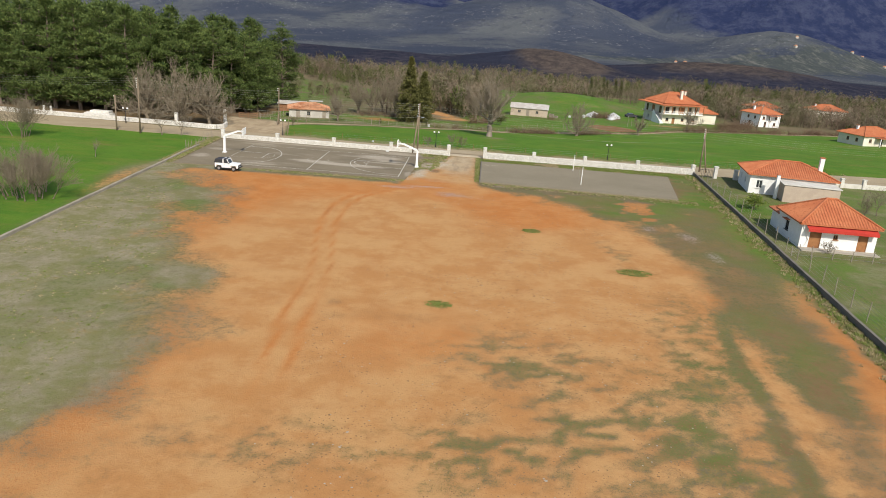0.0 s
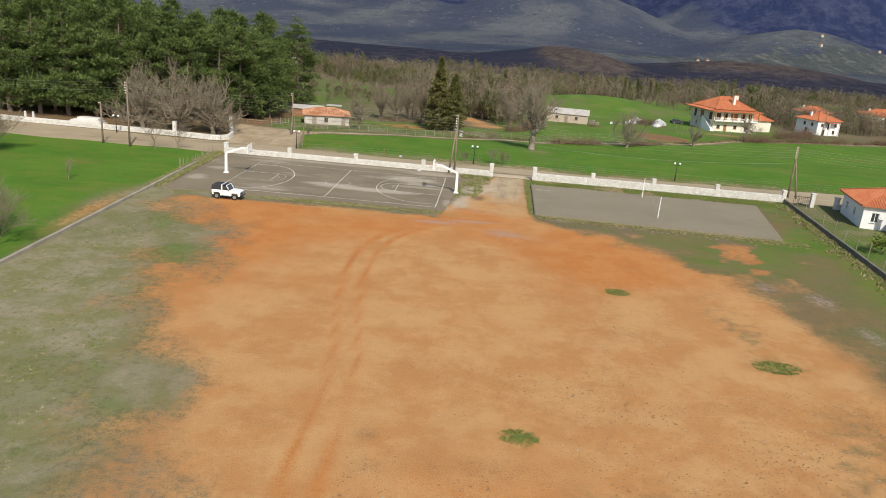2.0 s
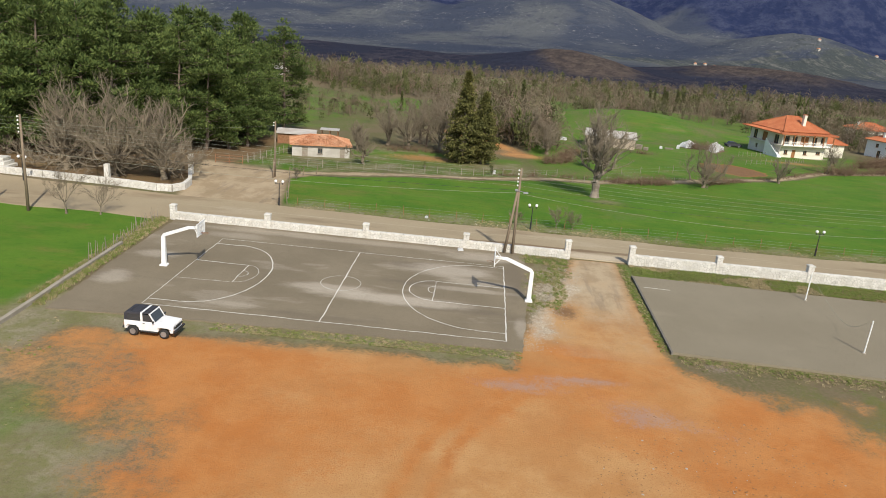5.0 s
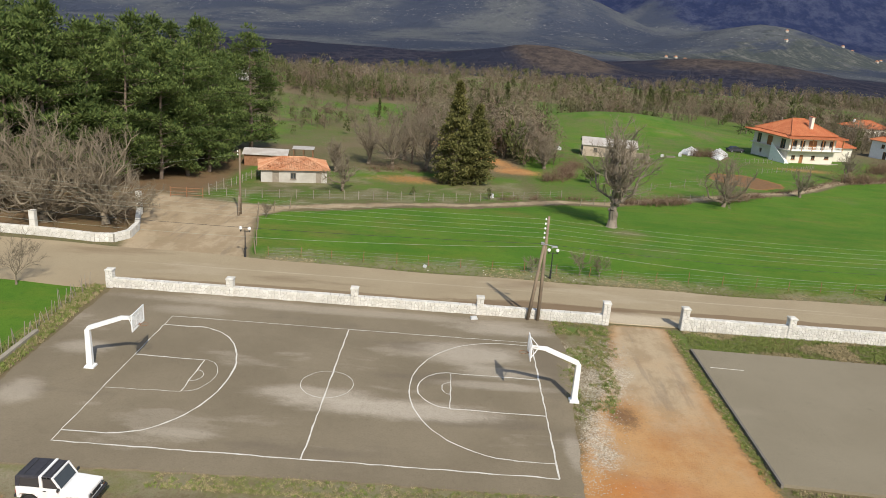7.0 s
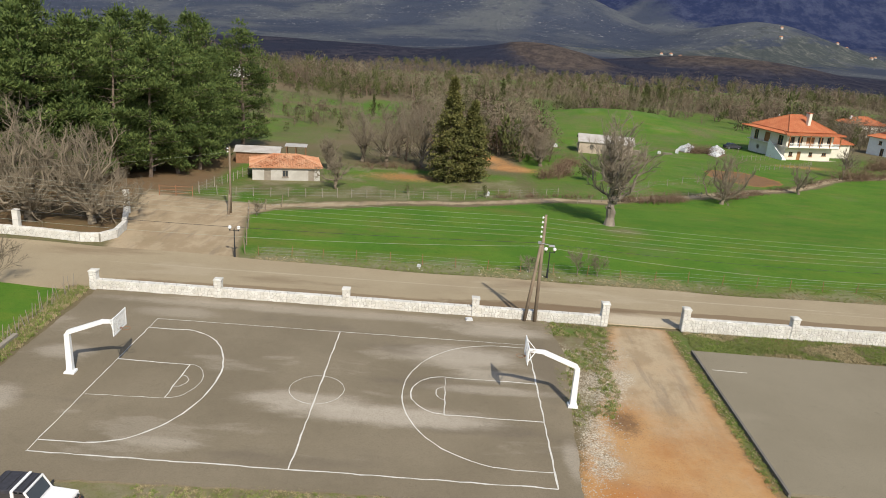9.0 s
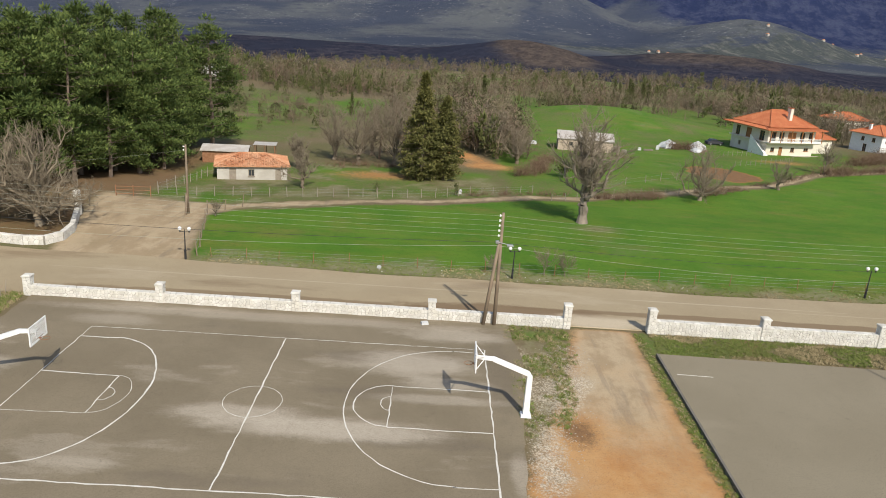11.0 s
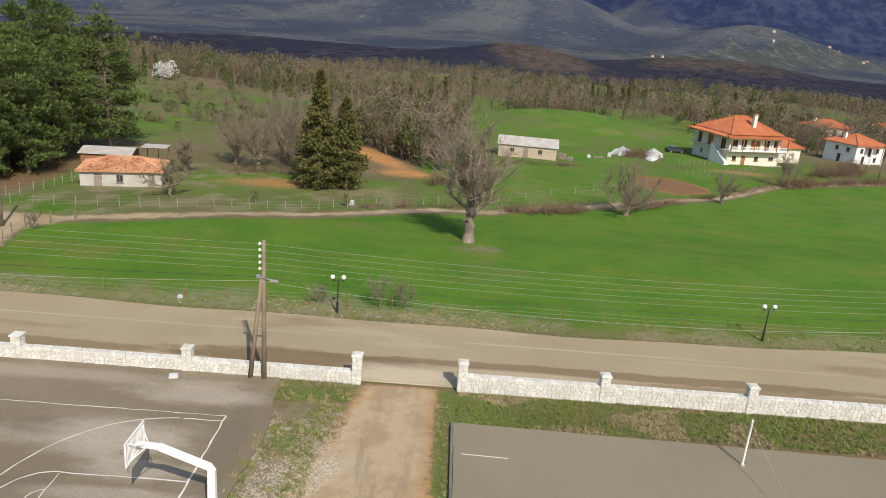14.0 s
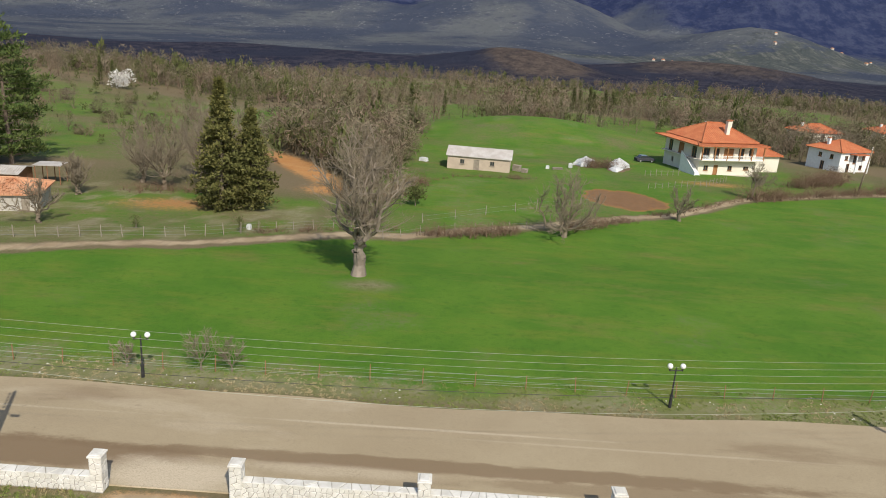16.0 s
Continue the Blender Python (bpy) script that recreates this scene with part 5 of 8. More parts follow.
def big_house():
    """Two-storey cream house with a tiled hip roof, long balcony and outside stair."""
    x, y = 67.2, 240.6
    z = zl(67, 236) - 0.1
    w, d = 12.6, 12.4
    H = thing("house", "two-storey cream villa with red tiled hip roof and long balcony", "house", (x, y, z), 16)
    g = [(1.2, 2.2, 1.0, 2.0), (3.4, 4.4, 0.0, 2.1), (6.6, 7.6, 1.0, 2.0), (10.2, 11.4, 1.2, 1.9)]
    ms = house_shell(H, w, d, 3.0, 0.3, g, [], [(2.5, 3.3, 1.0, 2.0), (8.2, 9.0, 0.6, 1.6)], [], CREAM)
    for k, q in enumerate(g):
        add_window(H, ms["front"], q, 0.3, WOOD, door=(k == 1))
    u = [(0.6, 2.0, 0.0, 2.2), (2.9, 4.2, 0.0, 2.2), (5.2, 7.4, 0.0, 2.2), (8.5, 9.8, 0.0, 2.2), (10.9, 12.0, 0.6, 2.2)]
    ul = [(1.0, 2.4, 0.0, 2.2), (4.6, 6.4, 0.0, 2.2), (9.2, 10.8, 0.0, 2.2)]
    ms = house_shell(H, w, d, 2.8, 0.3, u, [], ul, [], CREAM, 3.2, "upper_wall")
    for k, q in enumerate(u):
        add_window(H, ms["front"], q, 0.3, WOOD, door=k == 2, door_mat=WOOD)
    for k, q in enumerate(ul):
        add_window(H, ms["left"], q, 0.3, WOOD, door=k == 1)
    part("floor_slab", Shape().box(0, -0.6, 3.1, w + 1.6, d + 1.3, 0.2), CREAM, H, "", bevel=0.02)
    b = part("balcony", Shape().box(0, -d / 2 - 0.8, 3.25, w + 1.4, 1.6, 0.1), CREAM, H, "long white balcony with railing")
    rail = Shape().box(0, -d / 2 - 1.55, 4.15, w + 1.4, 0.08, 0.08).box(0, -d / 2 - 1.55, 3.45, w + 1.4, 0.06, 0.3)
    for k in range(60):
        rail.box(-w / 2 - 0.7 + (w + 1.4) * (k + 0.5) / 60, -d / 2 - 1.55, 3.85, 0.06, 0.04, 0.6)
    part("railing", rail, WHITE, b)
    for k in range(6):
        part("post", Shape().box(-w / 2 - 0.6 + (w + 1.2) * k / 5, -d / 2 - 1.5, 4.65, 0.2, 0.2, 2.75), WOOD, b)
    st = Shape()
    for k in range(17):
        st.box(-w / 2 - 0.7, -d / 2 - 1.2 + 0.3 * k, 0.19 * (k + 1) / 2, 1.3, 0.31, 0.19 * (k + 1))
    part("staircase", st, WHITE, H, "white outside staircase")
    part("stair_wall", Shape().add([(-w / 2 - 1.4, -d / 2 - 1.4, 0), (-w / 2 - 1.4, -d / 2 + 4, 0), (-w / 2 - 1.4, -d / 2 + 4, 4.2), (-w / 2 - 1.4, -d / 2 - 1.4, 0.9), (-w / 2 - 1.55, -d / 2 - 1.4, 0), (-w / 2 - 1.55, -d / 2 + 4, 0), (-w / 2 - 1.55, -d / 2 + 4, 4.2), (-w / 2 - 1.55, -d / 2 - 1.4, 0.9)],
                                   [(0, 1, 2, 3), (7, 6, 5, 4), (0, 3, 7, 4), (3, 2, 6, 7), (2, 1, 5, 6)]), WHITE, H)
    skirt = part("lower_roof", hip_roof(w, d, 0.9, 1.7, 0.15, 0.45, ridge=w - 5), TILE, H, "projecting tiled eaves")
    skirt.location = (0, 0, 6.05)
    r = part("roof", hip_roof(w - 1.5, d - 1.5, 3.0, 0.9, 0.12, 0.45, ridge=3.2), TILE, H, "red clay tiled hip roof")
    r.location = (0, 0, 6.55)
    chimney(H, 0.7, -3.6, 6.9, 10.3, CREAM, 0.75)
    chimney(H, 5.2, 2.0, 6.6, 9.8, CREAM, 0.65)
    # side wing
    part("wing", Shape().box(w / 2 + 4.75, 2.0, 1.7, 8.8, 8.0, 3.4), CREAM, H, "single-storey cream wing")
    q = part("wing_roof", hip_roof(8.8, 8.2, 2.0, 0.5, 0.12, 0.45, ridge=1.6), TILE, H)
    q.location = (w / 2 + 4.75, 2.0, 3.4)
    part("terrace", Shape().box(0, -d / 2 - 1.2, 0.04, w + 4, 3.0, 0.16), CONCRETE, H)


def hut():
    """Small old white hut with a mossy hip roof."""
    w, d, h = 9.3, 6.0, 2.1
    H = thing("hut", "old whitewashed hut with patched orange tiled roof", "hut", (-35.9, 172.6, zl(-35, 170) - 0.25), 15.5)
    f = [(1.6, 2.5, 0.0, 1.85), (4.1, 4.9, 0.75, 1.7), (7.7, 8.5, 0.0, 1.8)]
    ms = house_shell(H, w, d, h, 0.35, f, [], [(2.2, 2.9, 0.9, 1.7)], [], HUTWALL)
    add_window(H, ms["front"], f[0], 0.35, GREYWOOD, door=True, door_mat=GREYWOOD)
    add_window(H, ms["front"], f[1], 0.35, GREYWOOD)
    add_window(H, ms["front"], f[2], 0.35, GREYWOOD, door=True, door_mat=GREYWOOD)
    r = part("roof", hip_roof(w, d, 1.15, 0.4, 0.14, 0.3), OLDTILE, H, "patchy orange and brown clay tiles")
    r.location = (0, 0, h + 0.14)
    rr = random.Random(12)
    tiles = Shape()
    for k in range(130):
        u, t = rr.uniform(-0.5, 0.5), rr.uniform(0.02, 0.9)
        yy = -(d / 2 + 0.35) * (1 - t)
        if abs(u) * (w + 0.7) < (w + 0.7) / 2 - (d / 2 + 0.35) * t:
            tiles.box(u * (w + 0.7), yy, h + 0.14 + 1.15 * t + 0.1, 0.26, 0.42, 0.06, rr.uniform(-15, 15))
    tagged(part("loose_tile", tiles, OLDTILE, r, "loose replaced tiles"), kind="stuff")
    bpy.data.objects[r.name].children[0].location = (0, 0, -h - 0.14)


def shed(name, label, x, y, rz, w, d, h, wallmat, roofmat, rise=0.9, holes=True):
    H = thing(name, label, name, (x, y, zl(x, y) - 0.1), rz)
    f = [(w * 0.2, w * 0.2 + 0.8, 1.1, 1.9), (w * 0.42, w * 0.42 + 1.0, 0.0, 2.0), (w * 0.68, w * 0.68 + 0.8, 1.1, 1.9)] if holes else []
    e = [(d * 0.35, d * 0.35 + 1.1, 0.0, 2.0)] if holes else []
    ms = house_shell(H, w, d, h, 0.25, f, [], [], e, wallmat)
    for k, q in enumerate(f):
        add_window(H, ms["front"], q, 0.25, GREYWOOD, door=k == 1, door_mat=GREYWOOD)
    for q in e:
        add_window(H, ms["right"], q, 0.25, GREYWOOD, door=True, door_mat=BLACK)
    for sx in (-1, 1):
        part("gable", Shape().add([(sx * (w / 2), -d / 2, h), (sx * (w / 2), d / 2, h), (sx * (w / 2), 0, h + rise), (sx * (w / 2 - 0.25), -d / 2, h), (sx * (w / 2 - 0.25), d / 2, h), (sx * (w / 2 - 0.25), 0, h + rise)],
                                  [(0, 1, 2), (5, 4, 3), (0, 2, 5, 3), (1, 4, 5, 2)]), wallmat, H)
    r = part("roof", gable_roof(w, d, rise * 1.1, 0.3), roofmat, H, "ridged sheet roof")
    r.location = (0, 0, h + 0.03)
    return H


def far_house(x, y, rz, w, d, h, label, wallmat=WHITE, porch=True, base=None):
    H = thing("house", label, "house", (x, y, (zl(x, y) if base is None else base) - 0.2), rz)
    f = [(w * 0.15, w * 0.15 + 1.0, h - 1.7, h - 0.7), (w * 0.45, w * 0.45 + 1.1, h - 2.5, h - 0.4), (w * 0.75, w * 0.75 + 1.0, h - 1.7, h - 0.7)]
    l = [(d * 0.3, d * 0.3 + 0.9, h - 1.7, h - 0.7), (d * 0.65, d * 0.65 + 0.9, h - 1.7, h - 0.7)]
    if h > 4:
        f += [(w * 0.25, w * 0.25 + 1.0, 0.2, 2.2), (w * 0.7, w * 0.7 + 1.0, 0.8, 1.8)]
        l += [(d * 0.4, d * 0.4 + 1.0, 0.2, 2.2)]
    ms = house_shell(H, w, d, h, 0.3, f, [], l, [], wallmat)
    for q in f:
        add_window(H, ms["front"], q, 0.3, WOOD)
    for q in l:
        add_window(H, ms["left"], q, 0.3, WOOD)
    r = part("roof", hip_roof(w, d, min(w, d) * 0.24, 0.5, 0.12, 0.45, ridge=max(0.8, w - d) if w > d else w * 0.25), TILE, H, "red clay tiles")
    r.location = (0, 0, h + 0.1)
    chimney(H, -w * 0.3, d * 0.1, h + 0.3, h + 2.4, WHITE, 0.6)
    if porch:
        part("porch_roof", Shape().box(w * 0.05, -d / 2 - 0.9, h - 0.35, w * 0.5, 1.9, 0.12), TILE, H)
        part("porch_post", Shape().box(-w * 0.17, -d / 2 - 1.7, (h - 0.4) / 2, 0.2, 0.2, h - 0.4), WHITE, H)
        part("porch_post", Shape().box(w * 0.27, -d / 2 - 1.7, (h - 0.4) / 2, 0.2, 0.2, h - 0.4), WHITE, H)


near_house()
middle_house()
big_house()
hut()
shed("barn", "long low beige block barn with grey sheet roof", 20.2, 222.3, -6, 11.0, 6.0, 2.5, BEIGE, SHEET, 1.1)
shed("shed", "small shed with bare metal sheet roof", -42.6, 183.4, 8, 6.5, 4.5, 2.0, RUST, SHEET, 0.5, False)
far_house(103.0, 259.0, 24, 9.2, 8.6, 4.7, "small white two-storey house with red tiled roof and porch")
far_house(124.0, 315.0, 10, 12, 9, 4.4, "low house with red tiled roof among bare trees", CREAM, False)
far_house(157.0, 330.0, 5, 14, 10, 4.4, "low house with orange tiled roof", CREAM, False)
far_house(117.0, 213.0, 20, 13, 9, 3.0, "single-storey house with a weathered red tiled roof", CREAM, True)
forest_wall()


# ---- trees ----
def bare_tree(seed, height, trunk_r, trunk_h, spread=0.75, levels=5, kids=4, droop=0.0, lean=0.0, burr=False):
    """Wood of a leafless tree: a trunk and limbs (first mesh), fine twigs (second mesh)."""
    r = random.Random(seed)
    wood, twigs = Shape(), Shape()

    def blade(p, e, w):
        d = (e - p).normalized()
        t = d.orthogonal()
        t.rotate(Matrix.Rotation(r.uniform(0, 6.3), 3, d))
        t.normalize()
        twigs.add([p - t * w, p + t * w, e], [(0, 1, 2)])

    def grow(p, d, length, rad, lev):
        segs = (3, 4, 3, 2)[min(lev, 3)]
        q = Vector(p)
        dirn = Vector(d)
        for k in range(segs):
            dirn = (dirn + Vector((r.uniform(-1, 1), r.uniform(-1, 1), r.uniform(-0.35, 0.75) - droop * lev * 0.25)) * (0.22 if lev else 0.07)).normalized()
            e = q + dirn * (length / segs)
            ra, rb = rad * (1 - 0.5 * k / segs), rad * (1 - 0.5 * (k + 1) / segs)
            if lev >= 3:
                twigs.tube(q, e, max(ra, 0.014), max(rb, 0.01), 3, False)
            else:
                wood.tube(q, e, ra, rb, 8 if lev == 0 else 5 if lev == 1 else 4, False)
            last = k == segs - 1
            if lev == levels - 1 or lev >= 3:
                for j in range(5 if lev >= 3 else 3):
                    f = q.lerp(e, r.random())
                    s = Vector((r.gauss(0, 1), r.gauss(0, 1), r.gauss(0.25, 0.8) - droop))
                    blade(f, f + (dirn + s * 0.7).normalized() * length * r.uniform(0.35, 0.85), 0.011)
            if lev < min(levels, 4) - (0 if levels > 3 else 1) and lev < 3 and (lev > 0 or last):
                n = (kids + 2) if lev == 0 else (kids - 1 if last else max(1, kids - 2))
                for j in range(n):
                    side = dirn.orthogonal().normalized()
                    side.rotate(Matrix.Rotation(r.uniform(0, 6.283) if lev else 6.283 * (j + r.uniform(-0.3, 0.3)) / n, 3, dirn))
                    s = spread * r.uniform(0.6, 1.25)
                    nd = (dirn + side * s + Vector((0, 0, 0.1))).normalized()
                    grow(e, nd, length * r.uniform(0.55, 0.8) if lev else (height - trunk_h) * r.uniform(0.5, 0.68), rb * r.uniform(0.5, 0.75), lev + 1)
            q = e
    grow((0, 0, -0.2), (lean, lean * 0.4, 1), trunk_h, trunk_r, 0)
    wood.tube((0, 0, -0.3), (0, 0, trunk_h * 0.25), trunk_r * 1.5, trunk_r * 0.98, 8, False)
    if burr:
        for k in range(9):
            g = r.uniform(0, 6.3)
            wood.ball((trunk_r * math.cos(g) * 0.9, trunk_r * math.sin(g) * 0.9, trunk_h * r.uniform(0.4, 0.95)), trunk_r * r.uniform(0.3, 0.55), 6, 4)
    top = max(v[2] for v in wood.v + twigs.v)
    k = height / top
    for s in (wood, twigs):
        s.v = [(x * k, y * k, z * k) for x, y, z in s.v]
    return wood, twigs


def plant_bare(name, label, x, y, seed, height, trunk_r, trunk_h, bark=BARK, category="tree", group="", rz=0.0, twig=TWIG, **kw):
    w, t = bare_tree(seed, height, trunk_r, trunk_h, **kw)
    T = thing(name, label, category, (x, y, zl(x, y)), rz, group)
    part("trunk", w, bark, T)
    part("crown", t, twig, T)
    return T


def limbed_tree(seed, height, radius, trunk_r, trunk_h, limbs=8, wig=0.05, up=0.3, gnarl=0.12, fine=1.0, flat=0.45, dense=2, stout=0.03):
    """A grown leafless tree: knotted trunk, long winding limbs, side branches and fine twigs."""
    r = random.Random(seed)
    wood, twigs = Shape(), Shape()

    def rnd(k):
        return Vector((r.uniform(-k, k), r.uniform(-k, k), r.uniform(-k, k)))

    def limb(pts, ra, rb, n, target):
        m = len(pts) - 1
        for k in range(m):
            target.tube(pts[k], pts[k + 1], ra + (rb - ra) * (k / m) ** 0.75, ra + (rb - ra) * ((k + 1) / m) ** 0.75, n, False)

    def wander(p, d, length, n, wob, lift):
        pts = [Vector(p)]
        d = Vector(d).normalized()
        for k in range(n):
            d = (d + rnd(wob) + Vector((0, 0, lift))).normalized()
            pts.append(pts[-1] + d * length / n)
        return pts

    def fuzz(p, d, L):
        e = p + (d * 0.6 + rnd(0.75) + Vector((0, 0, 0.25))).normalized() * L
        t = (e - p).orthogonal().normalized() * 0.011
        twigs.add([p - t, p + t, e], [(0, 1, 2)])
    # trunk with knots and swellings
    rings, q = [], Vector((0, 0, -0.3))
    n = 7
    for k in range(n):
        f = k / (n - 1)
        rings.append((q.copy(), trunk_r * (1.25 - 0.35 * f + 0.35 * max(0, 0.25 - f) * 4) * r.uniform(1 - gnarl, 1 + gnarl)))
        q = q + Vector((r.uniform(-gnarl, gnarl) * 0.9, r.uniform(-gnarl, gnarl) * 0.9, (trunk_h + 0.3) / (n - 1)))
    for (a, ra), (b, rb) in zip(rings, rings[1:]):
        wood.tube(a, b, ra, rb, 10, False)
    head = rings[-1][0]
    wood.ball(head, trunk_r * 0.98, 8, 5)
    for k in range(int(gnarl * 60)):
        f = r.uniform(0.3, 1.0)
        g = r.uniform(0, 6.3)
        c = rings[min(n - 1, int(f * (n - 1)))][0] + Vector((math.cos(g), math.sin(g), r.uniform(-0.3, 0.3))) * trunk_r * 0.85
        wood.ball(c, trunk_r * r.uniform(0.2, 0.42), 6, 4)
    for i in range(limbs):
        g = 6.283 * (i + r.uniform(-0.35, 0.35)) / limbs
        u = r.uniform(0.35, 1.0) if i % 3 else r.uniform(0.05, 0.4)
        start = rings[r.choice((n - 2, n - 1, n - 1))][0]
        end = Vector((radius * u * math.cos(g), radius * u * math.sin(g), height * (1.0 - flat * u * u) * r.uniform(0.86, 1.0)))
        L = (end - start).length
        ctrl = start.lerp(end, 0.45) + Vector((math.cos(g) * radius * u * (0.32 - up), math.sin(g) * radius * u * (0.32 - up), height * 0.12 * up)) + rnd(L * 0.05)
        pts, off = [], Vector((0, 0, 0))
        m = 10
        for k in range(m + 1):
            t = k / m
            p = start * (1 - t) ** 2 + ctrl * 2 * t * (1 - t) + end * t * t
            if k:
                off = off * 0.8 + rnd(L * wig)
            pts.append(p + off)
        r0 = trunk_r * r.uniform(0.38, 0.6)
        limb(pts, r0, stout, 6, wood)
        for k in range(2, m + 1):
            tan = (pts[k] - pts[k - 1]).normalized()
            rk = r0 + (0.03 - r0) * (k / m) ** 0.75
            for j in range(2):
                side = tan.orthogonal().normalized()
                side.rotate(Matrix.Rotation(r.uniform(0, 6.3), 3, tan))
                bl = L * 0.36 * (1.15 - 0.6 * k / m) * r.uniform(0.5, 1.15)
                br = wander(pts[k], tan * 0.7 + side * 0.85 + Vector((0, 0, 0.15)), bl, 4, 0.22, 0.1)
                limb(br, max(stout, rk * 0.45), stout * 0.5, 4, wood)
                for h in range(1, 5):
                    bt = (br[h] - br[h - 1]).normalized()
                    for w in range(dense):
                        tw = wander(br[h], bt * 0.6 + rnd(0.8) + Vector((0, 0, 0.2)), bl * r.uniform(0.25, 0.5), 2, 0.25, 0.12)
                        limb(tw, 0.017, 0.009, 3, twigs)
                        for z in range(int(3 * fine)):
                            a = r.choice(tw[:2])
                            fuzz(a.lerp(tw[2], r.random()), (tw[2] - tw[0]).normalized(), bl * r.uniform(0.15, 0.34))
    return wood, twigs


def plant_limbed(name, label, x, y, seed, height, radius, trunk_r, trunk_h, bark=BARK, twig=TWIG, category="tree", group="", **kw):
    w, t = limbed_tree(seed, height, radius, trunk_r, trunk_h, **kw)
    T = thing(name, label, category, (x, y, zl(x, y)), 0, group)
    part("trunk", w, bark, T)
    part("crown", t, twig, T)
    return T


def leaf_clump(vs, fs, c, rad, n, r, size, flat=0.7, up=0.5, wide=0.33):
    """Many small leaf blades about a centre."""
    for k in range(n):
        d = Vector((r.gauss(0, 1), r.gauss(0, 1), r.gauss(0, 1) * flat + up * 0.5))
        d.normalize()
        p = Vector(c) + Vector((d.x, d.y, d.z * flat)) * rad * r.uniform(0.35, 1.0)
        t = d.orthogonal()
        t.rotate(Matrix.Rotation(r.uniform(0, 6.3), 3, d))
        t.normalize()
        s = size * r.uniform(0.6, 1.3)
        a = p + (d * 0.8 + Vector((0, 0, up))).normalized() * s
        o = len(vs)
        vs += [p - t * s * wide, p + t * s * wide, a]
        fs.append((o, o + 1, o + 2))


def pine_meshes(seed, height):
    r = random.Random(seed)
    wood = Shape()
    vs, fs = [], []
    q = Vector((0, 0, -0.3))
    n = 7
    pts = [q]
    for k in range(n):
        q = q + Vector((r.uniform(-0.15, 0.15), r.uniform(-0.15, 0.15), (height * 0.97) / n))
        pts.append(q)
    for k in range(n):
        wood.tube(pts[k], pts[k + 1], 0.26 * (1 - k / (n + 0.5)) + 0.03, 0.26 * (1 - (k + 1) / (n + 0.5)) + 0.03, 7, False)
    z = height * r.uniform(0.07, 0.11)
    while z < height * 0.98:
        t = z / height
        reach = height * 0.2 * (1.05 - (max(0, t - 0.35) / 0.65) ** 2.7) * r.uniform(0.7, 1.2) * (0.9 + 0.1 * min(1, t / 0.35))
        for j in range(r.choice((3, 4, 5))):
            g = r.uniform(0, 6.283)
            k = min(n - 1, int(t * n))
            base = pts[k].lerp(pts[k + 1], t * n - k) if k + 1 <= n else pts[-1]
            L = max(0.5, reach * r.uniform(0.6, 1.15))
            tip = base + Vector((math.cos(g) * L, math.sin(g) * L, L * r.uniform(0.05, 0.4)))
            wood.tube(base, tip, 0.07 * (1.2 - t), 0.02, 4, False)
            m = max(1, int(L / 0.85))
            for i in range(m + 1):
                f = 0.42 + 0.62 * i / max(1, m)
                c = base.lerp(tip, f) + Vector((r.uniform(-0.35, 0.35), r.uniform(-0.35, 0.35), r.uniform(-0.05, 0.35)))
                leaf_clump(vs, fs, c, r.uniform(0.75, 1.2), 44, r, 0.37, 0.6, 0.5, 0.25)
        z += height * r.uniform(0.036, 0.054)
    leaf_clump(vs, fs, (pts[-1].x, pts[-1].y, height - 0.5), 1.0, 60, r, 0.4, 0.8, 0.6)
    return wood.mesh("trunk", PINEBARK), raw_mesh("crown", vs, fs, PINELEAF)


def build_pines():
    protos = []
    for k in range(5):
        T = thing("pine_tree", "tall dark green pine with a dense uneven crown", "tree", (0, 0, 0), group="pine grove")
        a, b = pine_meshes(40 + k, 18.0)
        for nm, me in (("trunk", a), ("crown", b)):
            o = new(nm, me)
            o.parent = T
        protos.append(T)
    r = random.Random(77)
    places = []

    def want(x, y):
        return min((math.hypot(x - a, y - b) for a, b, _ in places), default=99)
    edge = [(-48.6, 173.5, 16.2), (-50.3, 169.2, 18.2), (-52.3, 164.8, 18.0), (-54.8, 160.3, 19.5), (-57.2, 156.0, 20.0), (-60.0, 151.5, 20.5), (-63, 148.5, 21), (-67.5, 147.0, 21.5), (-72, 146, 21.5), (-77, 145.5, 22), (-82, 145, 22), (-87.5, 144.5, 22), (-93, 144, 22), (-99, 144, 22), (-49.5, 178.5, 15.5), (-50.5, 184.5, 16), (-52.8, 176, 17.5), (-53.4, 181.5, 17.5), (-52, 190, 17), (-54.2, 170.5, 18.5), (-56.2, 186, 18), (-56.5, 165.5, 19.5)]
    places += edge
    tries = 0
    while len(places) < 72 and tries < 6000:
        tries += 1
        x, y = r.uniform(-112, -48), r.uniform(146, 202)
        line = -48.5 - max(0, 172 - y) * 0.7
        if x > line or want(x, y) < 4.3:
            continue
        places.append((x, y, r.uniform(18.5, 22.5) + 0.03 * (-50 - x)))
    for i, (x, y, h) in enumerate(places):
        k = h / 18.0
        m = pose(x, y, zl(x, y), 0, 0, r.uniform(0, 360)) @ Matrix.Diagonal((k * r.uniform(0.95, 1.15), k * r.uniform(0.95, 1.15), k, 1))
        if i < 5:
            protos[i].matrix_basis = m
        else:
            p = protos[r.randrange(5)]
            c = copy_thing(p, Matrix())
            c.matrix_basis = m


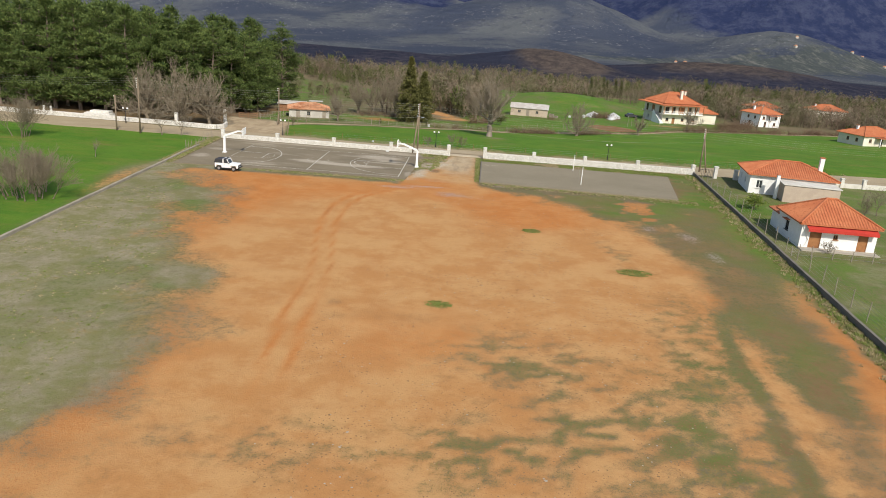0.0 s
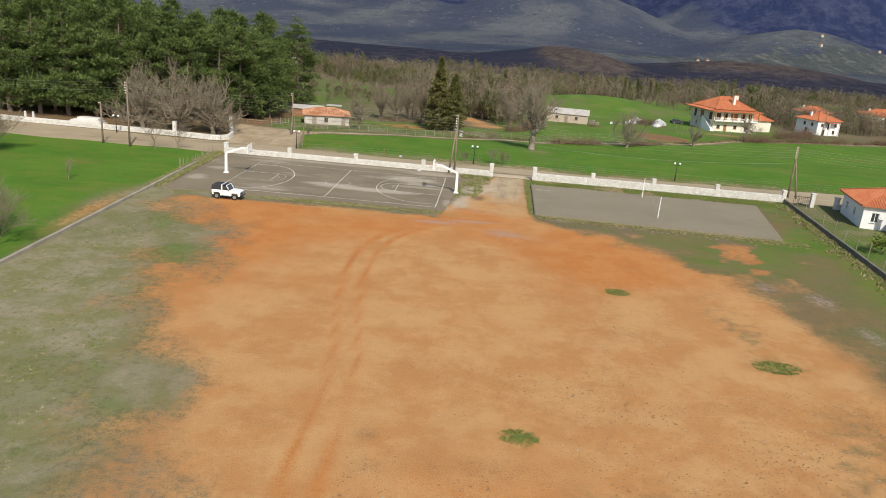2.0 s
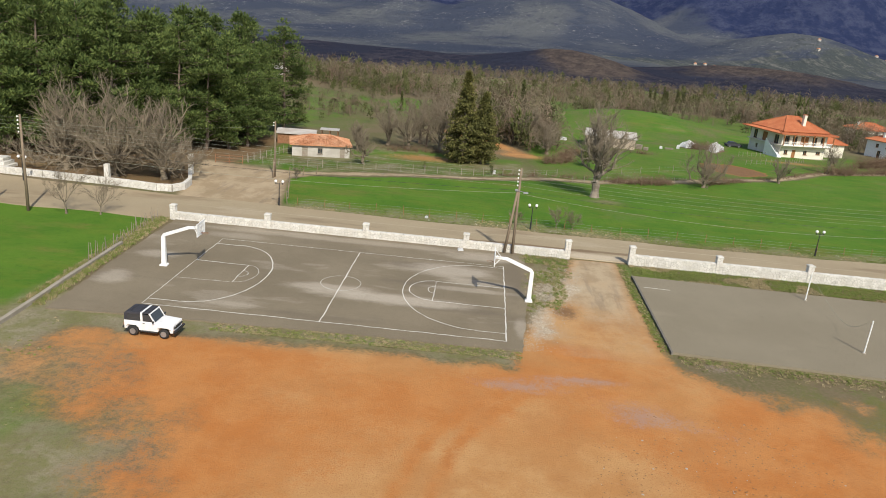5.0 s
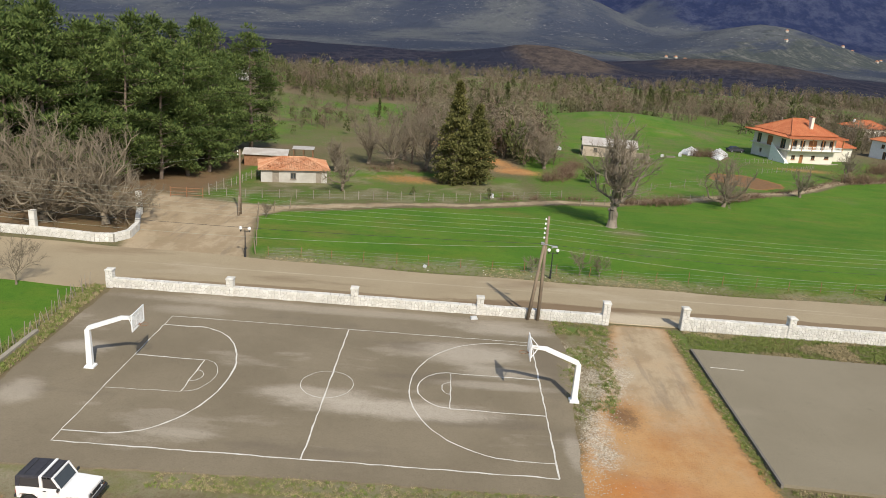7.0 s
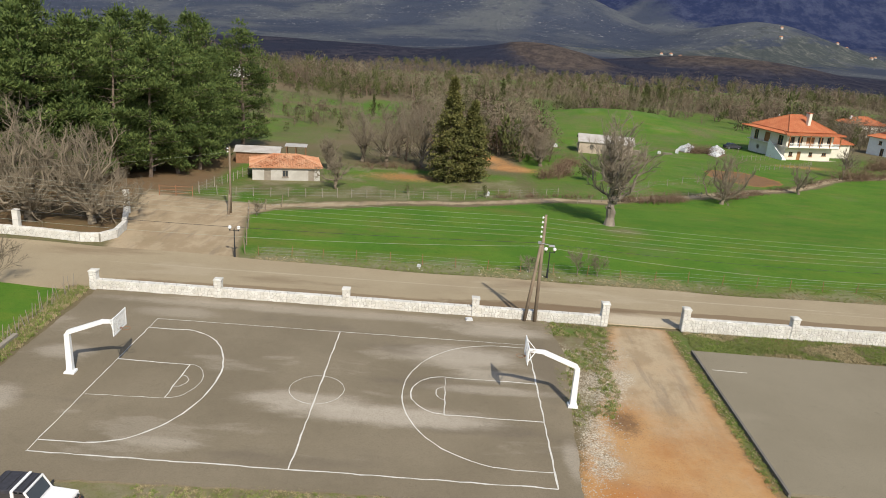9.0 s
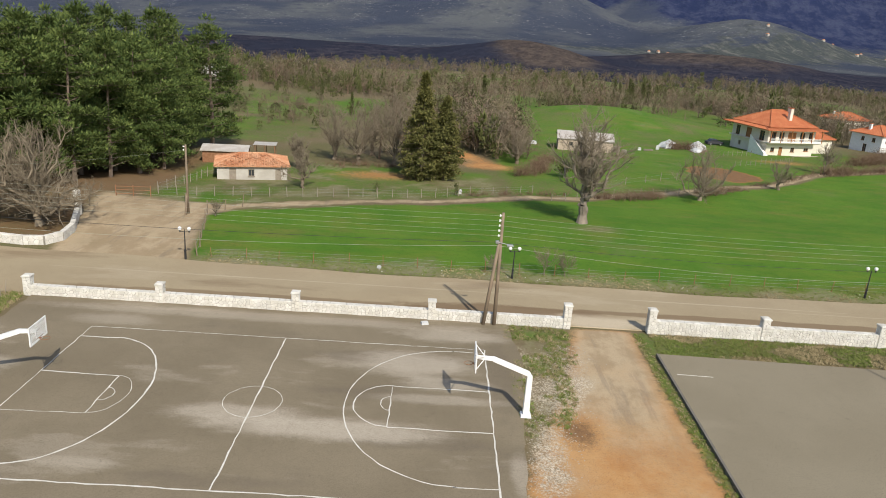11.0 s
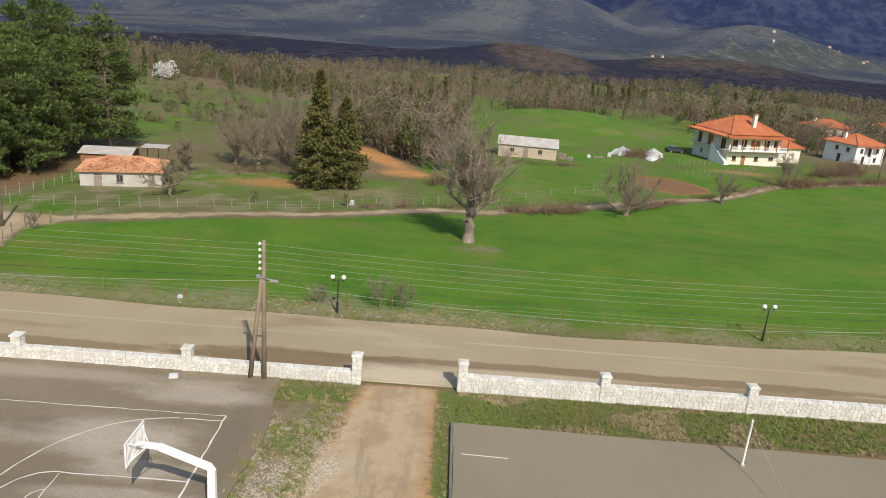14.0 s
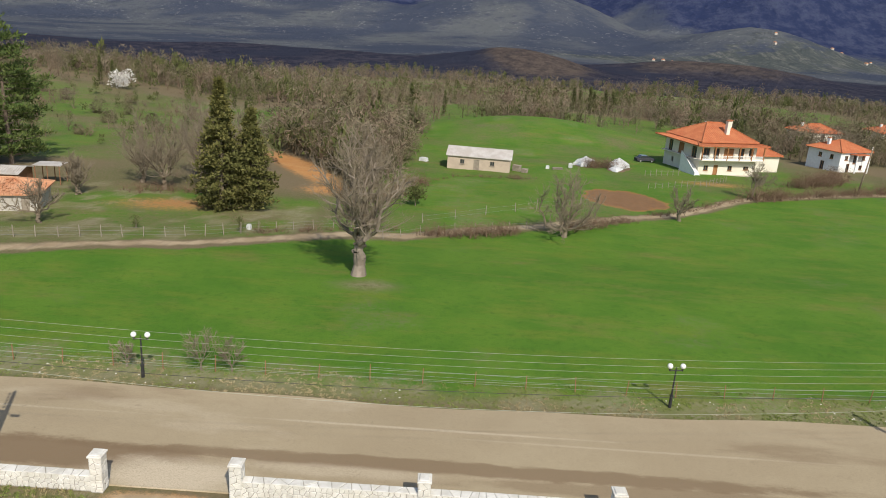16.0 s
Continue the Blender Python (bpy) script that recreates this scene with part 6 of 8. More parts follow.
def cypress(x, y, height, rad, seed):
    r = random.Random(seed)
    T = thing("cypress_tree", "dark olive conical evergreen with ragged outline", "tree", (x, y, zl(x, y)), group="pair of evergreens")
    wood = Shape().tube((0, 0, -0.2), (0, 0, height * 0.9), 0.32, 0.05, 7, False)
    vs, fs = [], []
    z = 0.5
    while z < height - 0.3:
        t = z / height
        R = rad * 0.92 * (1 - t ** 1.25) * (0.68 + 0.32 * min(1, t / 0.22)) + 0.1
        for j in range(max(4, int(11 * R / rad) + 3)):
            g = r.uniform(0, 6.283)
            L = R * r.uniform(0.6, 1.25)
            tip = Vector((math.cos(g) * L, math.sin(g) * L, z + L * r.uniform(-0.1, 0.25)))
            wood.tube((0, 0, z - 0.1), tip, 0.05, 0.012, 3, False)
            for f in (0.55, 0.85, 1.0):
                c = Vector((0, 0, z)).lerp(tip, f)
                leaf_clump(vs, fs, c, 0.42, 17, r, 0.36, 0.8, 0.3)
        z += 0.42
    leaf_clump(vs, fs, (0, 0, height - 0.3), 0.25, 30, r, 0.4, 1.6, 1.0)
    part("trunk", wood, BARK, T)
    o = new("crown", raw_mesh("crown", vs, fs, CYPLEAF))
    o.parent = T


def shrub_arrays(seed, n=120, rad=1.0, size=0.3, flat=0.8):
    r = random.Random(seed)
    vs, fs = [], []
    for k in range(max(3, n // 22)):
        g = r.uniform(0, 6.3)
        q = r.uniform(0, 0.62) * rad
        leaf_clump(vs, fs, (q * math.cos(g), q * math.sin(g), rad * flat * r.uniform(0.35, 1.2)), rad * r.uniform(0.3, 0.5), 22, r, size, 0.8, 0.4)
    return np.array([tuple(v) for v in vs]), np.array(fs)


def twig_tree_arrays(seed, n=150, low=0.12, wide=0.4, thick=1.0):
    """A small, cheap leafless tree of unit height for the distant woods: a haze of fine twigs round a few stems."""
    r = random.Random(seed)
    vs, fs = [], []

    def blade(a, b, w):
        a, b = Vector(a), Vector(b)
        d = (b - a).normalized()
        t = d.orthogonal()
        t.rotate(Matrix.Rotation(r.uniform(0, 6.3), 3, d))
        t.normalize()
        o = len(vs)
        vs.extend([a - t * w, a + t * w, b])
        fs.append((o, o + 1, o + 2))
    for k in range(3):
        blade((r.uniform(-0.04, 0.04), 0, -0.03), (r.uniform(-0.12, 0.12), r.uniform(-0.12, 0.12), 0.75), 0.016)
    for k in range(9):
        z = r.uniform(0.08, 0.4)
        g = r.uniform(0, 6.3)
        L = wide * r.uniform(0.5, 1.0)
        blade((0, 0, z), (math.cos(g) * L, math.sin(g) * L, z + r.uniform(0.2, 0.5)), 0.01)
    lobes = [(r.uniform(0, 6.3), r.uniform(0.3, 0.75)) for k in range(5)]
    for k in range(n):
        g, s = r.choice(lobes)
        v = r.random()
        g += r.gauss(0, 0.6)
        rise = math.sin(math.pi * min(1, 0.12 + 0.85 * v))
        z = low + (0.95 - low) * v
        R = wide * (0.3 + 0.7 * rise) * (0.62 + 0.38 * r.random()) * (0.7 + 0.5 * s)
        p = Vector((math.cos(g) * R, math.sin(g) * R, z))
        out = Vector((math.cos(g) * (0.35 + rise), math.sin(g) * (0.35 + rise), 2.2 * (v - 0.4))).normalized() + Vector((r.gauss(0, 0.3), r.gauss(0, 0.3), r.gauss(0, 0.3)))
        t = out.cross(Vector((r.gauss(0, 1), r.gauss(0, 1), r.gauss(0, 1)))).normalized()
        u = out.cross(t).normalized()
        w = r.uniform(0.0045, 0.01) * thick
        o = len(vs)
        vs.extend([p - t * w, p + t * w, p + (u + out * 0.35).normalized() * r.uniform(0.08, 0.18)])
        fs.append((o, o + 1, o + 2))
    return np.array([tuple(v) for v in vs]), np.array(fs)


def scatter(name, label, protos, places, mat, category):
    """Joins many turned and scaled copies of small arrays into one mesh."""
    V, F, o = [], [], 0
    for i, (x, y, z, sx, sz, rz) in enumerate(places):
        v, f = protos[i % len(protos)]
        c, s = math.cos(rz), math.sin(rz)
        q = np.empty_like(v)
        q[:, 0], q[:, 1], q[:, 2] = (v[:, 0] * c - v[:, 1] * s) * sx + x, (v[:, 0] * s + v[:, 1] * c) * sx + y, v[:, 2] * sz + z
        V.append(q)
        F.append(f + o)
        o += len(v)
    ob = new(name, raw_mesh(name, np.concatenate(V), np.concatenate(F), mat))
    return tagged(ob, label, category, kind="stuff")


def build_woods():
    r = random.Random(5)
    protos = [twig_tree_arrays(k, 135) for k in range(8)]
    light = [twig_tree_arrays(k + 20, 46, thick=2.4) for k in range(8)]
    bushy = [twig_tree_arrays(k + 40, 70, 0.0, 0.55, 1.6) for k in range(6)]
    near, far, ever, low = [], [], [], []
    U = np.random.RandomState(3).random_sample((56000, 2))
    YY = 186 + 640 * U[:, 0] ** 1.35
    XX = (U[:, 1] * 2 - 1) * (60 + YY * 0.62) + 10
    DD, ZZ, EE = fbm(XX, YY, 70, 91), land(XX, YY), vnoise(XX, YY, 55, 33)
    for k in range(len(XX)):
        x, y = float(XX[k]), float(YY[k])
        lane = -9.8 + (211.5 - y) * 0.577
        mass = lane + 3.2 < x < 7 + max(0, y - 240) * 0.05 and 201 < y < 275
        if not mass:
            # kept open: yards, knoll, meadows, pine grove
            if y < 200 and -48 < x < 6 and not (-27 < x < -13 and y > 184):
                continue
            if ((x - 38) / 37) ** 2 + ((y - 262) / 42) ** 2 < 1 or (4 < x < 120 and y < 258) or (y < 268 and 70 < x < 135):
                continue
            if x < -46 and y < 222 or (x < -28 and y < 205) or abs(x - lane) < 3.4 and 198 < y < 228 or (-5 < x < 12 and y < 201):
                continue
        d = DD[k]
        if d > 0.57 and not mass and r.random() < 0.9:
            continue
        slope = x < -22 and y < 335
        if slope and r.random() < 0.72 - 0.2 * (x > -45):
            continue
        dens = 0.72 if mass else 0.48 if y < 400 else 0.27
        if r.random() > dens:
            continue
        z = float(ZZ[k])
        big = r.uniform(4.0, 7.4) * (1 + 0.0006 * y) * (1.3 if r.random() < 0.1 else 1.0) * (0.75 + 0.5 * EE[k])
        if slope:
            big *= 0.6
        q = (x, y, z - 0.1, big * r.uniform(0.8, 1.25), big, r.uniform(0, 6.3))
        roll = r.random()
        e = EE[k]
        if roll < 0.12 + 0.3 * (e > 0.62):
            ever.append((x, y, z, big * r.uniform(0.24, 0.4), big * r.uniform(0.3, 0.7), q[5]))
        elif roll < 0.3 + 0.4 * slope:
            low.append((x, y, z - 0.1, big * 0.62, big * 0.42, q[5]))
        elif y < 380:
            near.append(q)
        else:
            far.append(q)
    scatter("bare_woodland", "grey-brown leafless woodland trees", protos, near, FARTWIG, "woods")
    scatter("bare_woodland", "grey-brown leafless woodland in the distance", light, far, FARTWIG, "woods")
    scatter("scrub", "low brown leafless scrub", bushy, low, FARTWIG, "scrub")
    sh = [shrub_arrays(k + 60, 88, 1.0, 0.24, 1.0) for k in range(7)]
    scatter("evergreen_scrub", "dark green evergreen trees and shrubs among the woods", sh, ever, EVERGREEN, "shrubs")


def slim_cypress(x, y, height, first):
    """A slender dark cypress far off in the plain."""
    if first is not None:
        c = copy_thing(first, Matrix())
        c.matrix_basis = pose(x, y, zl(x, y)) @ Matrix.Diagonal((height / 9, height / 9, height / 9, 1))
        return first
    r = random.Random(61)
    T = thing("slim_cypress", "slender dark cypress rising from the bare woods", "tree", (x, y, zl(x, y)), group="distant cypresses")
    vs, fs = [], []
    for k in range(26):
        t = (k + 0.5) / 26
        leaf_clump(vs, fs, (r.uniform(-0.2, 0.2), r.uniform(-0.2, 0.2), 0.4 + 8.4 * t), 0.85 * (1 - t ** 2.2) + 0.15, 26, r, 0.5, 0.9, 0.6, 0.3)
    part("trunk", Shape().tube((0, 0, -0.3), (0, 0, 7.5), 0.16, 0.04, 6, False), BARK, T)
    o = new("crown", raw_mesh("crown", vs, fs, EVERGREEN))
    o.parent = T
    return T


build_pines()
_slim = None
for cx, cy, ch in ((60, 372, 9), (63, 376, 8), (66.5, 374, 10), (69, 379, 8.5), (73, 377, 9.5), (77, 383, 9), (83, 380, 7.5), (46, 366, 8), (40, 352, 7), (12, 330, 8), (-2, 322, 7), (3, 300, 10.5), (-8, 318, 7.5), (-44, 342, 7), (-47, 300, 6.5), (118, 392, 8), (126, 398, 9), (-78, 352, 7), (-33, 262, 6), (-90.5, 312, 8.5), (-87.5, 313.5, 7.5)):
    _slim = slim_cypress(cx, cy, ch, _slim)
cypress(-12.3, 178.2, 15.6, 3.6, 3)
cypress(-9.0, 179.4, 12.2, 3.3, 4)
build_woods()
plant_limbed("walnut_tree", "large bare walnut tree with a knotted pale trunk", 7.4, 154.1, 11, 12.4, 5.4, 0.5, 3.4, PALEBARK, limbs=18, up=0.32, gnarl=0.2, flat=0.4, fine=1.6, stout=0.045)
for bx, by, hh, rad, sd in ((-47.8, 139.2, 9.6, 6.2, 21), (-53.6, 138.6, 10.4, 6.8, 22), (-60.5, 139.6, 9.8, 6.2, 23)):
    plant_limbed("bare_tree", "wide leafless tree with long pale winding branches", bx, by, sd, hh, rad, 0.34, 1.5, LIMB, TWIG, "tree", "bare trees by the pines", limbs=24, wig=0.06, up=-0.05, flat=0.85, fine=0.7, dense=2, stout=0.04)


def plant_thicket(name, label, x, y, seed, height, rad, stems, category="bush"):
    """A leafless bush of many stems from the ground."""
    r = random.Random(seed)
    wood, twigs = Shape(), Shape()
    for k in range(stems):
        g, q = r.uniform(0, 6.3), rad * math.sqrt(r.random()) * 0.55
        w, t = bare_tree(seed * 10 + k, height * r.uniform(0.7, 1.0), 0.1, height * 0.22, spread=0.5, levels=5, kids=3, lean=0.0)
        m = Matrix.Translation((q * math.cos(g), q * math.sin(g), 0)) @ Matrix.Rotation(g, 4, "Z") @ Matrix.Rotation(q / rad * 0.7, 4, "Y")
        wood.add([m @ Vector(v) for v in w.v], w.f)
        twigs.add([m @ Vector(v) for v in t.v], t.f)
    T = thing(name, label, category, (x, y, zl(x, y)))
    part("trunk", wood, BARK, T)
    part("crown", twigs, TWIG, T)


plant_thicket("bare_bush", "large leafless grey bush in the green field", -43.8, 74.2, 31, 6.6, 5.0, 20)
plant_thicket("bare_bush", "leafless bush by the field edge", -66.0, 108.0, 32, 7.2, 2.6, 7)
plant_bare("sapling", "thin pale leafless sapling in the green field", -48.7, 97.4, 33, 3.0, 0.06, 0.9, PALEBARK, "sapling", spread=0.4, levels=3, kids=3)
plant_limbed("fruit_tree", "low spreading leafless fruit tree by the track", 29.0, 176.3, 41, 7.2, 5.4, 0.3, 0.9, BARK, TWIG, "tree", "fruit trees", limbs=11, up=-0.25, wig=0.055, flat=0.6, fine=1.0)
plant_limbed("fruit_tree", "low leafless fruit tree on the field edge", 46.6, 189.5, 42, 4.6, 3.4, 0.22, 0.9, BARK, TWIG, "tree", "fruit trees", limbs=6, up=0.0, flat=0.5)
plant_limbed("fruit_tree", "pale leafless fruit tree near the villa", 64.4, 210.0, 43, 6.0, 2.2, 0.15, 1.6, PALEBARK, TWIG, "tree", "fruit trees", limbs=6, up=0.4)
plant_limbed("fruit_tree", "leafless fruit tree before the hut", -27.4, 165.5, 44, 5.0, 3.2, 0.2, 1.0, BARK, TWIG, "tree", "fruit trees", limbs=7, up=0.0, flat=0.5)


# ---- sports fittings ----
def basket_stand(x, y, rz, label):
    """Post, cranked arm, gridded board and ring. Local +x points to the court."""
    T = thing("basketball_stand", label, "basketball stand", (x, y, COURT_TOP), rz, "basketball stands")
    part("base_plate", Shape().box(0, 0, 0.07, 0.62, 0.62, 0.14, taper=0.9), WHITE, T, bevel=0.02)
    post = Shape().box(0, 0, 1.3, 0.36, 0.32, 2.4, taper=0.82)
    part("post", post, WHITE, T, bevel=0.015)
    arm = Shape()
    arm.side([(-0.15, 2.44), (0.02, 2.72), (2.05, 3.5), (2.1, 3.26), (0.15, 2.5)], -0.12, 0.12)
    arm.side([(2.04, 3.27), (2.02, 3.495), (2.98, 3.52), (2.98, 3.36)], -0.1, 0.1)
    part("arm", arm, WHITE, T, bevel=0.012)
    B = part("backboard", Shape().box(3.06, 0, 3.94, 0.06, 1.8, 0.06).box(3.06, 0, 2.93, 0.06, 1.8, 0.06).box(3.06, -0.87, 3.43, 0.06, 0.06, 0.95).box(3.06, 0.87, 3.43, 0.06, 0.06, 0.95), WHITE, T, "white framed wire-grid backboard")
    grid = Shape()
    for k in range(16):
        grid.box(3.06, -0.84 + 1.68 * (k + 0.5) / 16, 3.43, 0.02, 0.02, 0.95)
    for k in range(9):
        grid.box(3.075, 0, 2.96 + 0.95 * (k + 0.5) / 9, 0.012, 1.68, 0.02)
    part("grid", grid, WHITE, B)
    part("target_frame", Shape().box(3.1, 0, 3.6, 0.02, 0.6, 0.05).box(3.1, 0, 3.16, 0.02, 0.6, 0.05).box(3.1, -0.28, 3.38, 0.02, 0.05, 0.4).box(3.1, 0.28, 3.38, 0.02, 0.05, 0.4), WHITE, B)
    br = Shape()
    for sy in (-1, 1):
        for z in (3.85, 3.02):
            br.tube((2.5, 0, 3.44), (3.04, sy * 0.7, z), 0.025, 0.025, 5)
    part("brace", br, WHITE, T)
    part("rim", Shape().ring((3.42, 0, 3.05), (0, 0, 1), 0.23, 0.016, 18, 5).box(3.15, 0, 3.05, 0.12, 0.1, 0.05), RUST, T, "bare iron ring without a net")


basket_stand(-33.85, 107.9, 2, "white cranked steel basketball stand with grid backboard")
basket_stand(-4.1, 108.15, 180, "white cranked steel basketball stand with grid backboard")

for vx, vy, lab in ((20.55, 104.3, "white steel volleyball post with a cord tied on"), (20.65, 115.1, "white steel volleyball post on the slab")):
    T = thing("volleyball_post", lab, "volleyball post", (vx, vy, VOLLEY_TOP), 0, "volleyball posts")
    part("post", Shape().tube((0, 0, 0), (0.03, 0.02, 2.6), 0.055, 0.05, 10), WHITE, T)
    part("foot", Shape().tube((0, 0, 0), (0, 0, 0.06), 0.14, 0.12, 10), CONCRETE, T)
cord = Shape()
cord.path([(20.68 + 0.5 * math.sin(k * 0.31), 115.1 - 10.8 * k / 14, VOLLEY_TOP + 2.45 - 1.9 * math.sin(math.pi * k / 14) ** 0.8) for k in range(15)], 0.012, 4)
tagged(part("net_cord", cord, WIRE), "slack pale cord strung between the volleyball posts", "cord")


# ---- parked jeep ----
def wheel(parent, x, y, z=0.33, r=0.33, w=0.21):
    t = part("wheel", Shape().ring((x, y, z), (0, 1, 0), r - 0.09, 0.09, 22, 8), RUBBER, parent, smooth=True)
    s = Shape().tube((x, y - w / 2 + 0.02, z), (x, y + w / 2 - 0.02, z), r - 0.07, r - 0.07, 18)
    part("tyre", s, RUBBER, t)
    g = Shape().tube((x, y - w / 2 - 0.005, z), (x, y + w / 2 + 0.005, z), 0.19, 0.19, 16).tube((x, y - w / 2 - 0.02, z), (x, y + w / 2 + 0.02, z), 0.06, 0.06, 10)
    part("rim", g, GALV, t, "silver steel rim")


def jeep():
    T = thing("jeep", "small white off-road car with black soft top, parked on the soil", "car", (-29.1, 95.6, 0.02), -1.5)
    hw = 0.7
    body = Shape()
    body.side([(-1.6, 0.45), (-1.62, 1.02), (-0.05, 1.04), (0.42, 1.02), (1.62, 0.93), (1.66, 0.55), (1.6, 0.42), (1.42, 0.42), (1.36, 0.62), (1.2, 0.76), (0.85, 0.76), (0.69, 0.62), (0.63, 0.4), (-0.63, 0.4), (-0.69, 0.62), (-0.85, 0.76), (-1.2, 0.76), (-1.36, 0.62), (-1.42, 0.45)], -hw, hw)
    b = part("body", body, CARPAINT, T, bevel=0.03)
    part("bonnet", Shape().side([(0.45, 1.03), (0.5, 1.07), (1.55, 0.985), (1.62, 0.94), (0.45, 0.98)], -0.6, 0.6), CARPAINT, T, bevel=0.015)
    for sy in (-1, 1):
        f = Shape()
        h = Shape()
        f.side([(0.6, 0.8), (0.72, 0.84), (1.4, 0.84), (1.5, 0.72), (1.5, 0.68), (1.38, 0.79), (0.74, 0.79), (0.62, 0.7)], sy * hw - 0.02, sy * (hw + 0.1))
        h.side([(-1.45, 0.7), (-1.35, 0.84), (-0.72, 0.84), (-0.58, 0.7), (-0.6, 0.66), (-0.76, 0.79), (-1.33, 0.79), (-1.42, 0.66)], sy * hw - 0.02, sy * (hw + 0.1))
        part("wheel_arch", f, CARPAINT, T)
        part("wheel_arch", h, CARPAINT, T)
        part("sill", Shape().box(0, sy * (hw + 0.03), 0.4, 1.2, 0.1, 0.07), BLACK, T)
    cab = Shape()
    for sy in (-1, 1):
        cab.side([(-0.36, 1.03), (-0.38, 1.56), (-0.5, 1.56), (-0.5, 1.03)], sy * 0.67 - 0.03, sy * 0.67 + 0.03)
        cab.side([(0.47, 1.02), (0.12, 1.58), (0.05, 1.58), (0.38, 1.02)], sy * 0.66 - 0.03, sy * 0.66 + 0.03)
    cab.box(0.09, 0, 1.58, 0.1, 1.34, 0.06)
    part("windscreen_frame", cab, CARPAINT, T)
    part("windscreen", Shape().side([(0.42, 1.04), (0.1, 1.55), (0.085, 1.55), (0.405, 1.04)], -0.62, 0.62), GLASS, T)
    for sy in (-1, 1):
        d = part("door", Shape().box(0.03, sy * (hw + 0.006), 0.74, 0.8, 0.02, 0.54), CARPAINT, T, bevel=0.006)
        part("door_handle", Shape().box(-0.28, sy * (hw + 0.03), 0.93, 0.13, 0.025, 0.03), BLACK, d)
        part("side_window", Shape().side([(-0.35, 1.05), (-0.35, 1.52), (0.04, 1.52), (0.33, 1.05)], sy * 0.66 - 0.008, sy * 0.66 + 0.008), GLASS, T)
        part("rear_window", Shape().box(-0.96, sy * 0.66, 1.28, 0.9, 0.02, 0.42), GLASS, T, "clear plastic rear side window")
        part("mirror", Shape().box(0.4, sy * 0.83, 1.12, 0.08, 0.16, 0.12).tube((0.4, sy * 0.66, 1.06), (0.4, sy * 0.8, 1.1), 0.02, 0.02, 5), BLACK, T, bevel=0.015)
    top = Shape()
    top.side([(0.08, 1.57), (0.06, 1.625), (-0.36, 1.645), (-0.36, 1.57)], -0.66, 0.66)
    top.side([(-0.52, 1.57), (-0.52, 1.645), (-1.42, 1.62), (-1.55, 1.56), (-1.6, 1.5), (-1.5, 1.5)], -0.67, 0.67)
    top.side([(-1.5, 1.05), (-1.46, 1.55), (-1.58, 1.52), (-1.62, 1.03)], -0.68, 0.68)
    for sy in (-1, 1):
        top.side([(-0.5, 1.48), (-0.5, 1.58), (-1.5, 1.57), (-1.56, 1.48)], sy * 0.67 - 0.015, sy * 0.67 + 0.015)
        top.side([(-1.42, 1.05), (-1.38, 1.52), (-1.56, 1.52), (-1.62, 1.05)], sy * 0.675 - 0.015, sy * 0.675 + 0.015)
    part("soft_top", top, CANVAS, T, "black canvas soft top", bevel=0.015)
    seam = Shape()
    for sx in (-0.68, -1.2, -0.28, 0.0):
        seam.box(sx, 0, 1.645 if sx > -1 else 1.634, 0.03, 1.2, 0.02)
    part("seam", seam, BLACK, T)
    part("roll_bar", Shape().box(-0.44, 0, 1.625, 0.13, 1.4, 0.06).box(-0.44, 0.69, 1.32, 0.13, 0.05, 0.6).box(-0.44, -0.69, 1.32, 0.13, 0.05, 0.6), CARPAINT, T, "white hoop across the roof", bevel=0.015)
    part("front_bumper", Shape().box(1.72, 0, 0.52, 0.14, 1.5, 0.15), BLACK, T, bevel=0.03)
    part("rear_bumper", Shape().box(-1.68, 0, 0.52, 0.1, 1.4, 0.12), BLACK, T, bevel=0.02)
    gr = Shape()
    for k in range(5):
        gr.box(1.665, 0, 0.66 + 0.045 * k, 0.02, 0.7, 0.022)
    part("grille", gr, BLACK, T)
    for sy in (-1, 1):
        part("headlight", Shape().tube((1.64, sy * 0.5, 0.76), (1.69, sy * 0.5, 0.76), 0.1, 0.09, 14), GLASS, T)
        part("indicator", Shape().box(1.66, sy * 0.63, 0.6, 0.04, 0.1, 0.06), RUST, T)
        part("tail_light", Shape().box(-1.63, sy * 0.6, 0.75, 0.04, 0.1, 0.16), REDCLOTH, T)
    for wx in (-1.02, 1.02):
        for sy in (-1, 1):
            wheel(T, wx, sy * 0.66)
    sp = part("spare_wheel", Shape().ring((-1.76, 0.05, 0.98), (1, 0, 0), 0.24, 0.09, 20, 8), RUBBER, T, smooth=True)
    part("spare_cover", Shape().tube((-1.84, 0.05, 0.98), (-1.7, 0.05, 0.98), 0.25, 0.25, 18), RUBBER, sp)
    part("seat", Shape().box(-0.25, -0.33, 1.05, 0.15, 0.45, 0.6).box(-0.25, 0.33, 1.05, 0.15, 0.45, 0.6), CANVAS, T)


jeep()


